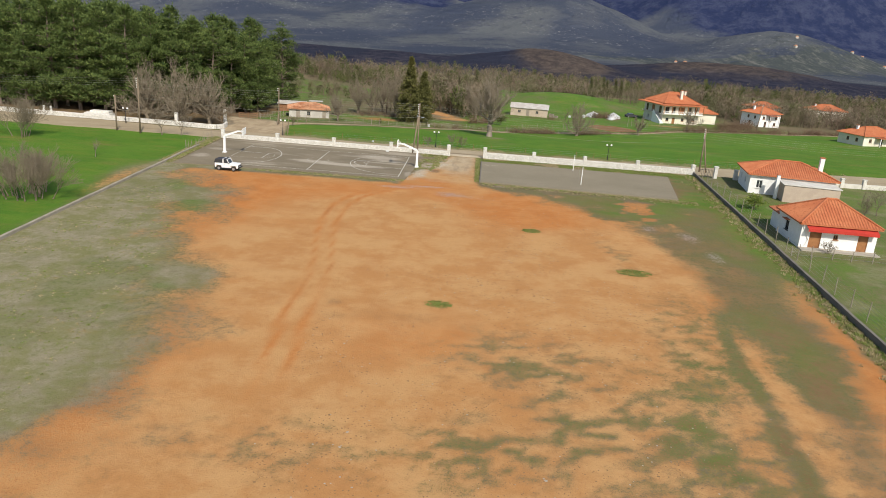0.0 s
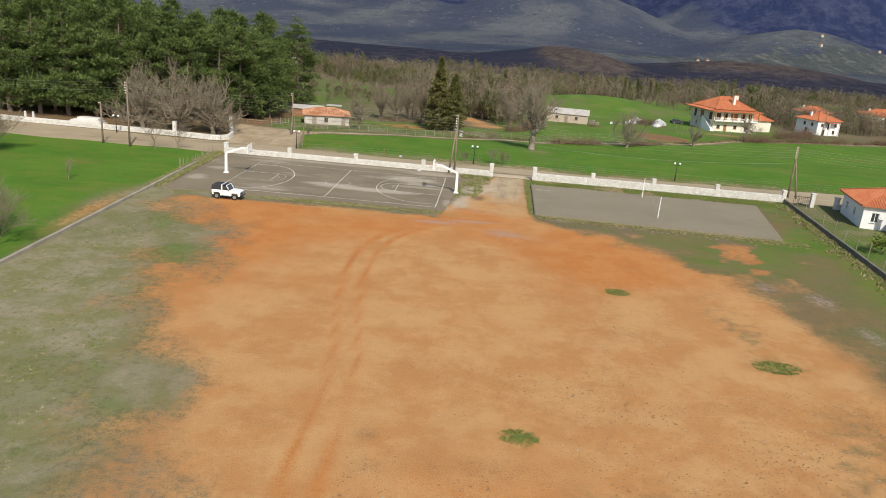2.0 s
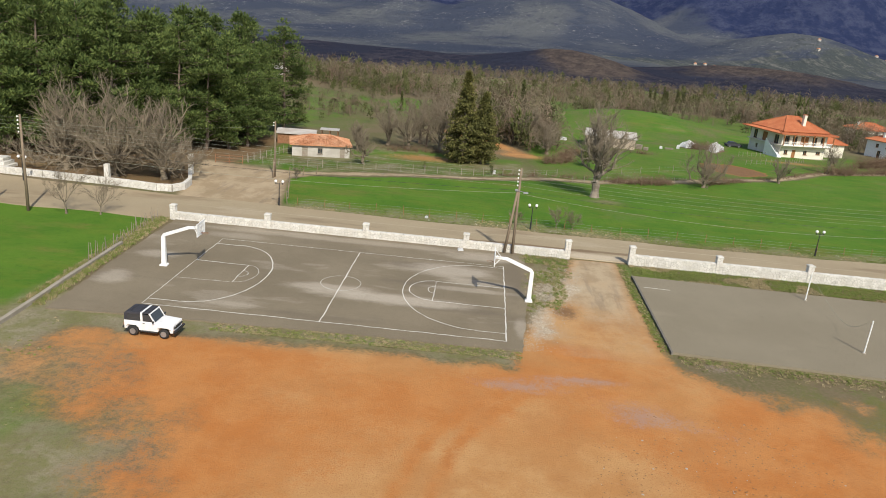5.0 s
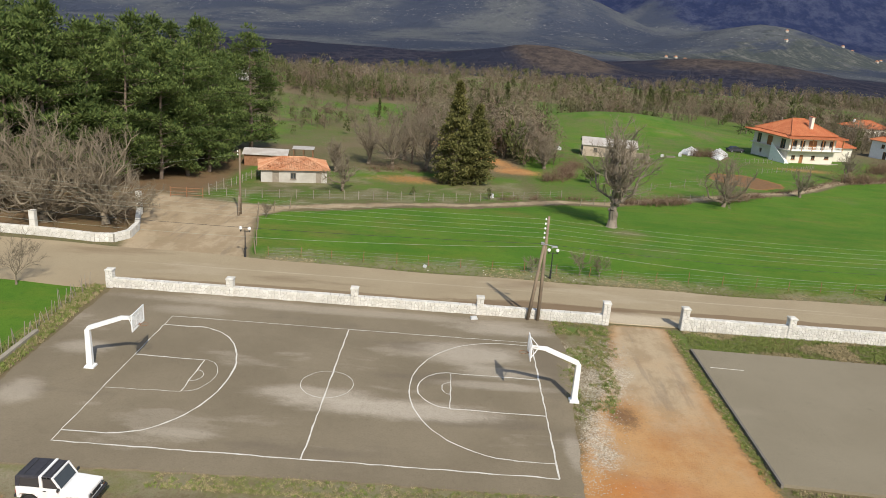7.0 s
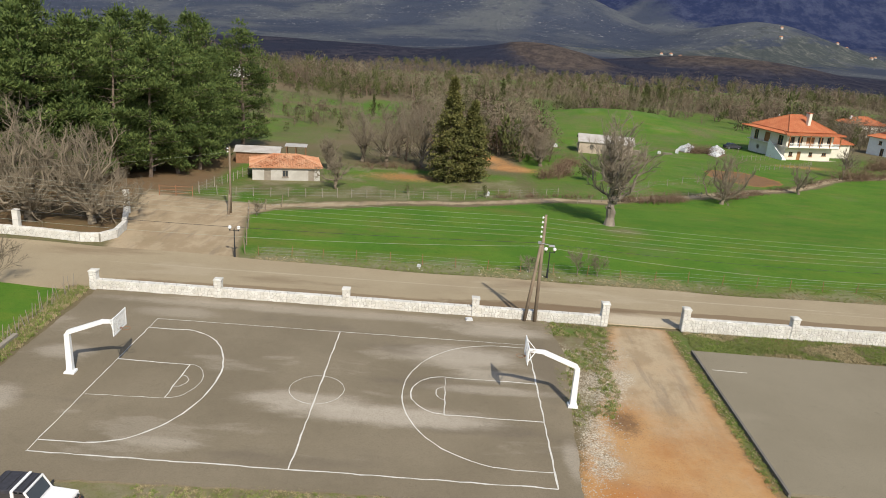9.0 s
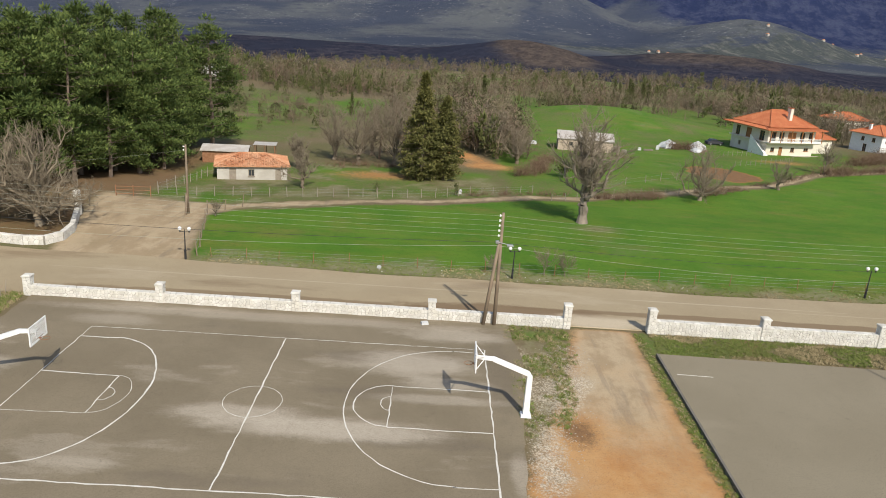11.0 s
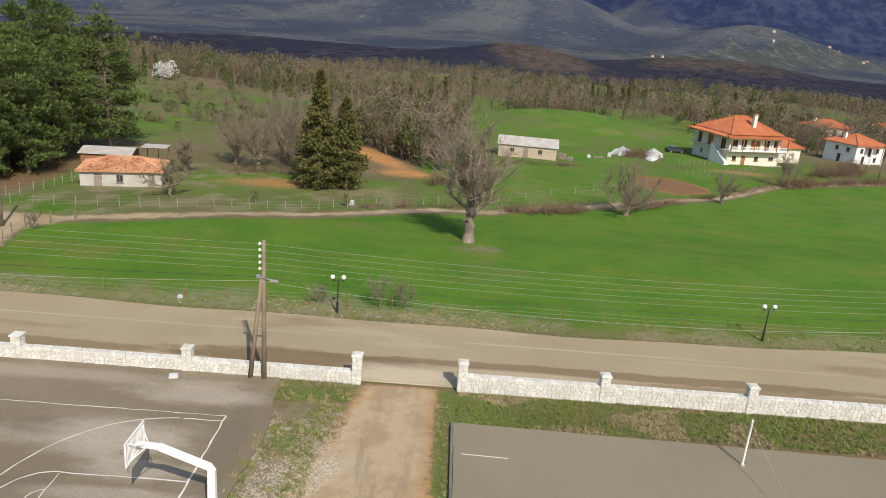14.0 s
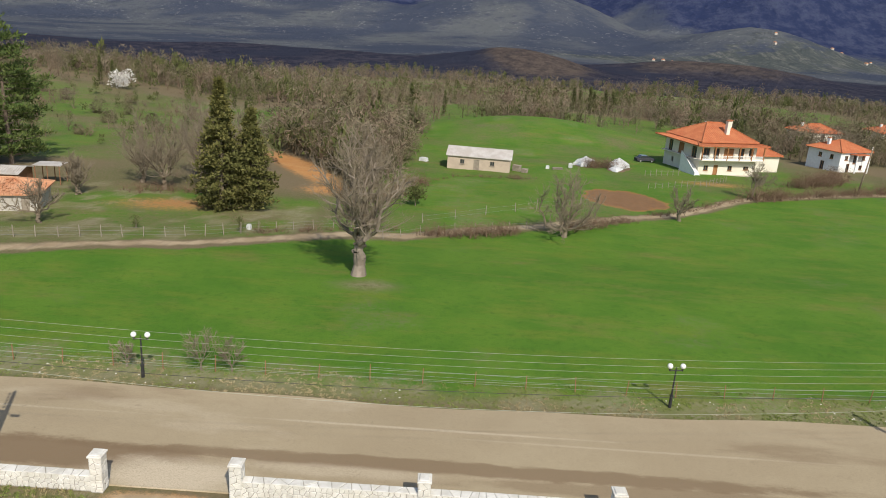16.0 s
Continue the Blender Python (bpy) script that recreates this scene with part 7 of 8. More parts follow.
# ---- poles, wires, lamps ----
def utility_pole(x, y, h, label, brace=None, insulators=5, rz=0.0, lamp=False, lean=(0.0, 0.0)):
    T = thing("utility_pole", label, "utility pole", (x, y, zl(x, y)), rz, "utility poles")
    part("pole", Shape().tube((0, 0, -0.5), (lean[0], lean[1], h), 0.15, 0.1, 9), POLEWOOD, T, smooth=True)
    if brace:
        part("brace_pole", Shape().tube((brace[0], brace[1], -0.5), (lean[0] * 0.7 - 0.12, lean[1] * 0.7, brace[2]), 0.14, 0.11, 8), POLEWOOD, T, smooth=True)
    for k in range(insulators):
        z = h - 0.2 - 0.36 * k
        i = part("insulator", Shape().tube((lean[0] - 0.08, lean[1] - 0.04, z), (lean[0] - 0.2, lean[1] - 0.1, z), 0.02, 0.02, 5).tube((lean[0] - 0.2, lean[1] - 0.1, z - 0.05), (lean[0] - 0.2, lean[1] - 0.1, z + 0.09), 0.065, 0.05, 8), WHITE, T, "white porcelain insulator")
    if lamp:
        a = part("lamp_arm", Shape().tube((-0.3, -0.05, 6.3), (0.45, -0.15, 6.2), 0.03, 0.025, 6), GALV, T)
        part("lamp_head", Shape().box(0.6, -0.18, 6.16, 0.5, 0.2, 0.14, taper=0.8), GALV, T, "pale street light head", bevel=0.03)
        part("junction_box", Shape().box(-0.3, 0, 6.3, 0.25, 0.2, 0.2), GALV, T, bevel=0.02)
    return T


utility_pole(-5.1, 120.55, 8.4, "paired wooden utility poles with white insulators and a light", (-0.85, -0.05, 6.3), lamp=True, lean=(-0.05, 0.1))
utility_pole(44.0, 126.0, 7.6, "wooden utility pole beside the road", (1.1, -0.5, 6.4))
utility_pole(-52.2, 118.9, 9.3, "tall wooden utility pole by the road")
utility_pole(-56.8, 120.0, 6.0, "short wooden pole by the road", insulators=1)
utility_pole(-36.2, 147.2, 7.4, "weathered wooden utility pole by the dirt track", (0.0, -0.9, 2.2), insulators=2)
utility_pole(88.5, 222.5, 8.6, "leaning wooden utility pole near the houses", insulators=2, lean=(0.9, 0.0))
utility_pole(73.0, 262.0, 8.0, "wooden utility pole behind the villa", insulators=2)


def wire(name, a, b, sag, mat, r=0.0055, label="overhead wire strung between poles"):
    a, b = Vector(a), Vector(b)
    pts = []
    for k in range(25):
        t = k / 24
        p = a.lerp(b, t)
        p.z -= sag * 4 * t * (1 - t)
        pts.append(p)
    return tagged(part(name, Shape().path(pts, r, 4), mat), label, "wire", "overhead wires")


for k in range(5):
    z = 8.2 - 0.36 * k
    wire("overhead_wire", (-5.2, 120.55, z), (43.8, 125.9, 7.1 - 0.36 * k), 0.75, WIRE)
    wire("overhead_wire", (-5.2, 120.55, z), (-52.4, 118.8, 9.1 - 0.36 * k), 0.3, WIRE)
    wire("overhead_wire", (43.8, 125.9, 7.1 - 0.36 * k), (92, 132.0, 6.0 - 0.36 * k), 0.75, WIRE)
    if k < 4:
        wire("overhead_wire", (-52.4, 118.8, 9.1 - 0.36 * k), (-110, 119.8, 8.4 - 0.36 * k), 0.9, WIRE)
wire("overhead_cable", (-5.4, 120.5, 6.3), (43.9, 125.9, 5.4), 0.9, CABLE, 0.012, "thick black overhead cable")
wire("overhead_cable", (-5.4, 120.5, 6.3), (-52.2, 118.9, 6.6), 0.4, CABLE, 0.014, "thick black overhead cable")
wire("overhead_wire", (-5.4, 120.5, 6.05), (43.9, 125.9, 4.9), 1.4, WIRE, 0.009)
wire("overhead_wire", (-5.4, 120.5, 6.05), (-52.2, 118.9, 6.0), 0.7, WIRE, 0.009)
wire("overhead_wire", (-52.2, 118.9, 8.6), (-36.2, 147.2, 6.0), 0.5, WIRE)
wire("overhead_wire", (-56.8, 120.0, 5.8), (-52.2, 118.9, 6.6), 0.1, CABLE)

GLOBE = plain("opal_globe", (0.85, 0.85, 0.83), (0.82, 0.82, 0.8), 1, 0.2, bump=0.0)


def street_lamp():
    T = thing("street_lamp", "black iron lamp post with two white globes", "street lamp", (0, 0, 0), 0, "street lamps")
    s = Shape().tube((0, 0, -0.2), (0, 0, 0.75), 0.11, 0.085, 10).tube((0, 0, 0.75), (0, 0, 0.83), 0.12, 0.12, 10).tube((0, 0, 0.83), (0, 0, 2.6), 0.06, 0.042, 9)
    part("post", s, BLACK, T, smooth=False)
    part("crossbar", Shape().tube((-0.4, 0, 2.5), (0.4, 0, 2.5), 0.03, 0.03, 6).tube((0, 0, 2.55), (0, 0, 2.75), 0.035, 0.01, 6), BLACK, T)
    for sx in (-1, 1):
        a = part("lamp_holder", Shape().tube((sx * 0.4, 0, 2.45), (sx * 0.4, 0, 2.63), 0.04, 0.07, 8), BLACK, T)
        part("globe", Shape().ball((sx * 0.4, 0, 2.78), 0.17, 14, 9), GLOBE, a, "white opal globe", smooth=True)
    return T


_lamp = street_lamp()
_spots = [(-31.3, 132.1, 0), (-2.7, 132.45, 4), (29.2, 133.2, 6), (-61.0, 131.9, 0), (-92, 132.6, 0)]
_lamp.matrix_basis = pose(_spots[0][0], _spots[0][1], zl(*_spots[0][:2]), 0, 0, 0)
for lx, ly, rz in _spots[1:]:
    copy_thing(_lamp, pose(lx, ly, zl(lx, ly), 0, 0, rz))


# ---- fences ----
def wire_fence(name, label, pts, gap, h, mat, wires=3, post_r=0.045, jitter=0.08, seed=1, wire_mat=None, brace=False):
    r = random.Random(seed)
    T = thing(name, label, "fence", (0, 0, 0))
    posts = []
    for (ax, ay), (bx, by) in zip(pts, pts[1:]):
        n = max(1, round(math.hypot(bx - ax, by - ay) / gap))
        for k in range(n):
            posts.append((ax + (bx - ax) * k / n + r.uniform(-0.1, 0.1), ay + (by - ay) * k / n))
    posts.append(pts[-1])
    tops = []
    for x, y in posts:
        z, hh = zl(x, y), h * r.uniform(0.88, 1.12)
        e = (x + r.uniform(-jitter, jitter), y + r.uniform(-jitter, jitter), z + hh)
        part("post", Shape().tube((x, y, z - 0.2), e, post_r, post_r * 0.85, 6), mat, T)
        tops.append((Vector((x, y, z)), Vector(e)))
    for k in range(wires):
        f = (k + 0.6) / (wires + 0.2)
        part("strand", Shape().path([a.lerp(b, f) for a, b in tops], 0.007, 3), wire_mat or GALV, T)
    return T


wire_fence("field_fence", "thin rusty post and wire fence along the road verge", [(-29.5, 133.2), (-2, 133.7), (30, 134.5), (62, 137.5)], 3.1, 1.0, RUST, 3, 0.032, seed=2)
wire_fence("field_fence", "leaning dark wooden posts along the dirt lane", [(-30.6, 133.2), (-33.4, 144), (-34.2, 147.6), (-31.5, 151.2)], 2.6, 1.4, POLEWOOD, 2, 0.06, 0.2, 3)
wire_fence("yard_fence", "weathered pale wooden post fence round the hut yard", [(-42.5, 155.5), (-36, 156.0), (-28, 158.2), (-19, 161.6), (-10, 165), (-2, 170.5), (4, 174)], 2.1, 1.15, GREYWOOD, 3, 0.05, 0.08, 4)
wire_fence("yard_fence", "weathered pale wooden post fence before the pines", [(-43, 156.5), (-42.2, 163), (-41.2, 172), (-40.5, 184)], 1.9, 1.3, GREYWOOD, 3, 0.055, 0.06, 5)
wire_fence("garden_fence", "tall thin posts with wire mesh behind the concrete wall", [(right_wall_x(30) + 1.3, 30), (right_wall_x(70) + 1.2, 70), (right_wall_x(95) + 1.1, 95), (42.2, 118)], 3.4, 1.7, GREYWOOD, 5, 0.045, 0.12, 6)
wire_fence("garden_fence", "grey wooden post fence before the white house", [(39.6, 75.2), (48, 74.8), (60, 74.2)], 1.9, 1.25, GREYWOOD, 3, 0.055, 0.05, 7)
wire_fence("track_fence", "old posts along the dirt track", [(6, 168.6), (16, 175), (27, 180)], 2.4, 1.0, GREYWOOD, 2, 0.05, 0.15, 8)
wire_fence("track_fence", "thin pale posts in the green yard", [(12, 178), (24, 188), (37, 197)], 4.5, 1.3, GREYWOOD, 2, 0.05, 0.1, 9)
wire_fence("paddock_fence", "rough wooden fence behind the tarpaulins", [(51, 226), (58, 229)], 1.2, 1.1, GREYWOOD, 2, 0.05, 0.1, 10)
wire_fence("paddock_fence", "rough wooden fence before the villa", [(48, 212), (60, 219), (66, 226)], 1.5, 1.2, GREYWOOD, 2, 0.05, 0.1, 11)

G = thing("field_gate", "dark rusty iron field gate across the forest track", "gate", (-44.6, 153.4, zl(-44, 153)), 8)
for gx in (0.0, 1.9, 3.8):
    part("post", Shape().box(gx - 1.9, 0, 0.6, 0.09, 0.09, 1.3), RUST, G)
for gz in (0.25, 0.7, 1.1):
    part("rail", Shape().box(0, 0, gz, 3.8, 0.05, 0.05), RUST, G)

# entrance pillars and garden wall farther east along the road
for px, py, ph in ((44.6, 119.2, 1.9), (47.9, 119.2, 1.6)):
    T = thing("gate_pillar", "white stone gate pillar with a flat cap", "pillar", (px, py, 0), 0, "gate pillars")
    part("shaft", Shape().box(0, 0, ph / 2, 0.55, 0.55, ph), STONE, T, bevel=0.03)
    part("cap", Shape().box(0, 0, ph + 0.05, 0.72, 0.72, 0.1), STONE, T, bevel=0.02)
iron = thing("iron_gate", "dark iron bar gate between the pillars", "gate", (43.0, 119.2, 0), 0)
for k in range(9):
    part("bar", Shape().tube((-0.9 + 0.25 * k, 0, 0.1), (-0.9 + 0.25 * k, 0, 1.5), 0.02, 0.02, 5), BLACK, iron)
part("rail", Shape().box(0.1, 0, 1.35, 2.2, 0.05, 0.05).box(0.1, 0, 0.2, 2.2, 0.05, 0.05), BLACK, iron)
low_wall("wall_garden", "low pale garden wall along the road", [(48.2, 119.3), (75, 120.4), (110, 122.5)], 0.75, 0.35, PALE)
for px in (65.6, 69.3, 76.0, 83.0):
    T = thing("gate_pillar", "white stone pillar on the garden wall", "pillar", (px, 119.6 + (px - 60) * 0.05, 0), 0, "gate pillars")
    part("shaft", Shape().box(0, 0, 0.75, 0.55, 0.55, 1.5), STONE, T, bevel=0.03)
    part("cap", Shape().box(0, 0, 1.55, 0.7, 0.7, 0.1), STONE, T, bevel=0.02)


# ---- grass, weeds, shrubs ----
def tuft_arrays(seed, n=14, rad=0.25, h=0.3):
    r = random.Random(seed)
    vs, fs = [], []
    for k in range(n):
        g, q = r.uniform(0, 6.3), r.uniform(0, rad)
        x, y = q * math.cos(g), q * math.sin(g)
        a = r.uniform(0, 6.3)
        w = 0.035
        hh = h * r.uniform(0.5, 1.2)
        o = len(vs)
        vs += [(x - w * math.cos(a), y - w * math.sin(a), -0.02), (x + w * math.cos(a), y + w * math.sin(a), -0.02), (x + r.uniform(-0.5, 0.5) * hh, y + r.uniform(-0.5, 0.5) * hh, hh)]
        fs.append((o, o + 1, o + 2))
    return np.array(vs), np.array(fs)


def clod_arrays(seed):
    r = random.Random(seed)
    vs = [(math.cos(k * 1.257) * r.uniform(0.7, 1.2), math.sin(k * 1.257) * r.uniform(0.7, 1.2), -0.1) for k in range(5)] + [(r.uniform(-0.2, 0.2), r.uniform(-0.2, 0.2), r.uniform(0.5, 0.8))]
    return np.array(vs), np.array([(k, (k + 1) % 5, 5) for k in range(5)])


def build_small_growth():
    r = random.Random(9)
    tufts = [tuft_arrays(k) for k in range(8)]
    green, dryp, clods, pale = [], [], [], []

    def put(lst, x, y, lo, hi, tall=1.0):
        s = r.uniform(lo, hi)
        lst.append((x, y, zl(x, y), s, s * tall, r.uniform(0, 6.3)))
    for k in range(3000):       # strip behind the volleyball court and beside the way in
        x, y = r.uniform(6.1, 41), r.uniform(117.2, 120.7)
        u = vnoise(x, y, 2.2, 3)
        put(green if u > 0.42 else dryp, x, y, 0.5, 1.0, 0.45)
    for k in range(2000):
        x, y = r.uniform(-4.5, 0.2), r.uniform(99.5, 120.7)
        if x < np.interp(y, (98, 104, 112, 121), (-4.2, -2.4, -0.4, 1.0)) and vnoise(x, y, 1.3, 5) > 0.62 - 0.3 * (y > 118.3) - 0.2 * (math.hypot((x + 2.6) / 1.6, (y - 114.4) / 1.6) < 1):
            put(green if r.random() < 0.6 else dryp, x, y, 0.5, 1.0, 0.5)
    for k in range(500):
        x, y = r.uniform(4.9, 5.65), r.uniform(101, 120.6)
        put(green if r.random() < 0.7 else dryp, x, y, 0.4, 0.7, 0.4)
    for k in range(1600):      # foot of the western court edge
        y = r.uniform(98, 121)
        put(dryp if r.random() < 0.45 else green, left_wall_x(y) + r.uniform(-0.9, 0.9), y, 0.45, 1.0, 0.8)
    for k in range(1100):      # before the courts
        x = r.uniform(-26, -5)
        put(green if r.random() < 0.5 else dryp, x, 97.0 + r.random() ** 2 * 1.4 + 0.02 * (x + 26), 0.4, 0.8, 0.4)
    for k in range(1500):
        x = r.uniform(6, 36)
        put(green if r.random() < 0.4 else dryp, x, 100.6 - 0.057 * (x - 6) - abs(r.gauss(0, 0.8)), 0.4, 0.8, 0.4)
    for k in range(3000):      # road verge
        x = r.uniform(-30, 75)
        y = road_far(x) + 0.1 + r.random() ** 1.5 * 3.4
        put(green if vnoise(x, y, 3, 8) > 0.42 else dryp, x, y, 0.35, 0.75, 0.5)
    for k in range(5200):      # thin grass in the south-west
        x, y = r.uniform(-37, -18), r.uniform(25, 98)
        if x < np.interp(y, (31, 62, 85, 97), (-19, -23, -31, -36)) and vnoise(x, y, 2.0, 2) > 0.48:
            put(dryp if r.random() < 0.35 else green, x, y, 0.3, 0.65, 0.5)
    for k in range(1700):
        y = r.uniform(30, 119)
        put(dryp if r.random() < 0.5 else green, right_wall_x(y) - abs(r.gauss(0, 0.8)) - 0.2, y, 0.5, 1.2, 0.8)
    for k in range(15000):      # clods and weeds on the soil
        x, y = r.uniform(-6, 25), r.uniform(24, 92)
        u = fbm(x, y, 6, 44) - 0.22 * abs(x - 10) / 15 - 0.1 * (y > 60)
        if u < 0.36 + r.uniform(-0.08, 0.08):
            continue
        s = r.uniform(0.022, 0.062) * (1.6 if r.random() < 0.06 else 1)
        (clods if r.random() < 0.93 else pale).append((x, y, zl(x, y) + 0.01, s, s * 0.5, r.uniform(0, 6.3)))
    for cx, cy, rx, ry, n in ((2.7, 52.4, 1.1, 0.8, 160), (11.6, 76.8, 1.0, 0.8, 150), (20.6, 64.7, 1.7, 0.9, 240)):
        for k in range(n):
            g, q = r.uniform(0, 6.3), math.sqrt(r.random())
            put(green, cx + rx * q * math.cos(g), cy + ry * q * math.sin(g), 0.4, 0.7, 0.5)
    stones = []
    for k in range(170):
        x = r.uniform(-28, 60)
        y = road_far(x) + r.uniform(0.5, 2.6)
        if vnoise(x, 0, 6, 2) > 0.45:
            s = r.uniform(0.03, 0.09)
            stones.append((x, y, zl(x, y), s, s, r.uniform(0, 6)))
    for k in range(2600):
        y = r.uniform(99, 118)
        x = np.interp(y, (98, 104, 112, 121), (-5.0, -3.4, -1.4, 0.4)) + r.gauss(0, 0.8)
        s = r.uniform(0.02, 0.055)
        pale.append((x, y, zl(x, y) - 0.05, s, s, r.uniform(0, 6)))
    scatter("grass_tufts", "green grass tufts on verges and court edges", tufts, green, GRASSLEAF, "grass")
    scatter("dry_weeds", "dry yellow-brown weeds on verges and court edges", tufts, dryp, DRYLEAF, "weeds")
    cl = [clod_arrays(k) for k in range(6)]
    scatter("soil_clods", "small dark soil clods and weeds on the red ground", cl, clods, CLOD, "clods")
    scatter("pale_stones", "small pale stones on the red ground", cl, pale, CONCRETE, "stones")
    scatter("white_stones", "loose pale stones along the verge and gravel edge", cl, stones, PALE, "stones")


build_small_growth()


def shrub(name, label, x, y, rad, h, mat, seed, n=420, size=0.16, category="shrub", group=""):
    v, f = shrub_arrays(seed, n, 1.0, size, 1.0)
    v = v * np.array((rad, rad, h * 0.62))
    T = thing(name, label, category, (x, y, zl(x, y)), 0, group)
    o = new("foliage", raw_mesh("foliage", v, f, mat))
    o.parent = T
    part("stem", Shape().tube((0, 0, -0.2), (0.05, 0, h * 0.6), 0.07, 0.03, 6), BARK, T)
    return T


shrub("citrus_shrub", "round leafy green garden shrub behind the wall", 43.4, 97.5, 2.0, 2.3, leaf_material("citrus_leaf", (0.09, 0.14, 0.02), (0.2, 0.24, 0.05), (0.12, 0.17, 0.03)), 5, 900, 0.13)
shrub("evergreen_shrub", "grey-green shrub behind the middle house", 60.5, 119.0, 2.6, 3.6, EVERGREEN, 6, 800)
shrub("evergreen_shrub", "dark green shrub below the knoll", 10.6, 187.5, 2.0, 3.2, EVERGREEN, 7, 700)
shrub("evergreen_shrub", "small dark conifer by the yard fence", -7.2, 168.0, 0.8, 2.0, EVERGREEN, 8, 300)
shrub("evergreen_shrub", "small dark shrub in the yard", -17.8, 166.6, 0.7, 1.5, EVERGREEN, 9, 300)
shrub("blossom_tree", "white blossoming tree on the far slope", -83.5, 310.0, 4.6, 6.4, BLOSSOM, 10, 900, 0.13, "tree")


def round_bush(x, y, rad, seed):
    """A rounded leafless shrub of fine twigs on the rough slope."""
    v, f = twig_tree_arrays(seed, 900, 0.02, 0.62, 2.2)
    T = thing("round_bush", "rounded grey-brown leafless shrub on the rough slope", "shrub", (x, y, zl(x, y) - 0.1), 0, "shrubs on the slope")
    o = new("twigs", raw_mesh("twigs", v * np.array((rad * 1.6, rad * 1.6, rad * 1.5)), f, FARTWIG))
    o.parent = T


for k, (bx, by, br) in enumerate(((-67, 262, 2.3), (-62.5, 264.5, 2.1), (-79, 258, 1.8), (-58, 247, 1.9), (-71, 241, 1.5), (-82, 276, 2.0), (-50, 250, 1.8), (-88, 268, 2.2), (-44, 238, 1.6), (-76, 249, 1.4), (-55, 228, 1.4), (-92, 285, 2.2), (-70, 285, 2.0), (-47, 268, 2.2), (-39, 252, 1.8))):
    round_bush(bx, by, br, 700 + k)
HEDGE = [twig_tree_arrays(300 + k, 90, 0.0, 0.6) for k in range(8)]


def bramble_hedge(label, pts, width, height, per=5.0, seed=1):
    """A tangled line of leafless brambles along a way."""
    r = random.Random(seed)
    places = []
    for (ax, ay), (bx, by) in zip(pts, pts[1:]):
        L = math.hypot(bx - ax, by - ay)
        for k in range(int(L * per)):
            t = r.random()
            x, y = ax + (bx - ax) * t + r.gauss(0, width * 0.4), ay + (by - ay) * t + r.gauss(0, width * 0.4)
            h = height * r.uniform(0.5, 1.15) * (0.55 + 0.9 * float(vnoise(x, y, 3.0, seed)))
            places.append((x, y, zl(x, y) - 0.1, h * r.uniform(0.9, 1.6), h, r.uniform(0, 6.3)))
    V, F, o = [], [], 0
    bx, by = pts[0]
    T = thing("bramble_hedge", label, "hedge", (bx, by, zl(bx, by)), 0, "brambles")
    for i, (x, y, z, sx, sz, rz) in enumerate(places):
        v, f = HEDGE[i % 8]
        c, s = math.cos(rz), math.sin(rz)
        q = np.stack([(v[:, 0] * c - v[:, 1] * s) * sx + x - bx, (v[:, 0] * s + v[:, 1] * c) * sx + y - by, v[:, 2] * sz + z - zl(bx, by)], -1)
        V.append(q)
        F.append(f + o)
        o += len(v)
    ob = new("cane_tangle", raw_mesh("cane_tangle", np.concatenate(V), np.concatenate(F), BRAMBLE))
    ob.parent = T


BRAMBLE = leaf_material("bramble_canes", (0.12, 0.08, 0.05), (0.25, 0.175, 0.115), (0.16, 0.1, 0.065))
bramble_hedge("tangled brown leafless brambles along the track", [(-6, 167.5), (4, 172.6), (9, 173.5)], 1.2, 0.9, 5, 1)
bramble_hedge("tangled reddish-brown leafless brambles along the track", [(12.5, 172.2), (18, 173.4), (24, 176.8)], 1.6, 1.5, 9, 2)
bramble_hedge("tangled brown leafless brambles below the fruit tree", [(29.5, 179.5), (34, 182.5), (40, 187.5)], 1.5, 1.4, 8, 3)
bramble_hedge("low scrubby brown growth along the track", [(42, 190.5), (52, 198), (62, 208)], 1.4, 0.9, 5, 4)
bramble_hedge("thick brown leafless hedge before the houses", [(64, 209), (78, 216), (96, 225), (125, 238)], 2.4, 2.0, 7, 5)
bramble_hedge("brown leafless thicket beside the villa", [(78, 224), (88, 231), (92, 238)], 2.6, 2.6, 7, 6)
bramble_hedge("brown leafless thicket between the knoll and the yard", [(3, 186), (7, 191), (8, 198), (11, 204)], 1.8, 1.9, 6, 7)
bramble_hedge("dark leafless scrub on the bank of the knoll", [(12, 206), (16, 212), (29, 214)], 1.3, 1.0, 4, 8)
bramble_hedge("heap of cut brushwood round the covered heaps", [(40.5, 230.8), (44, 231.6), (48, 231.5)], 1.2, 1.8, 11, 9)
bramble_hedge("brown leafless undergrowth behind the yard", [(-27, 184), (-16, 186.5), (-13, 190)], 2.0, 1.2, 5, 10)
for k, (tx, ty, hh) in enumerate(((0.3, 133.9, 3.0), (2.2, 134.0, 2.4), (-4.2, 133.7, 2.0), (-48.6, 119.2, 6.0), (-45.6, 120.0, 4.6), (44.5, 77.5, 1.7), (57.5, 96.0, 4.2), (61.0, 99.5, 4.5), (63.5, 93.5, 4.0), (-33.2, 146.8, 2.2), (66.5, 213.0, 5.0), (69.5, 216.5, 4.6))):
    plant_bare("young_tree", "small leafless tree with thin pale branches", tx, ty, 60 + k, hh, 0.06 + 0.01 * hh, 0.25 * hh, BARK, "tree", "young trees", twig=BARK, spread=0.75, levels=4, kids=3)
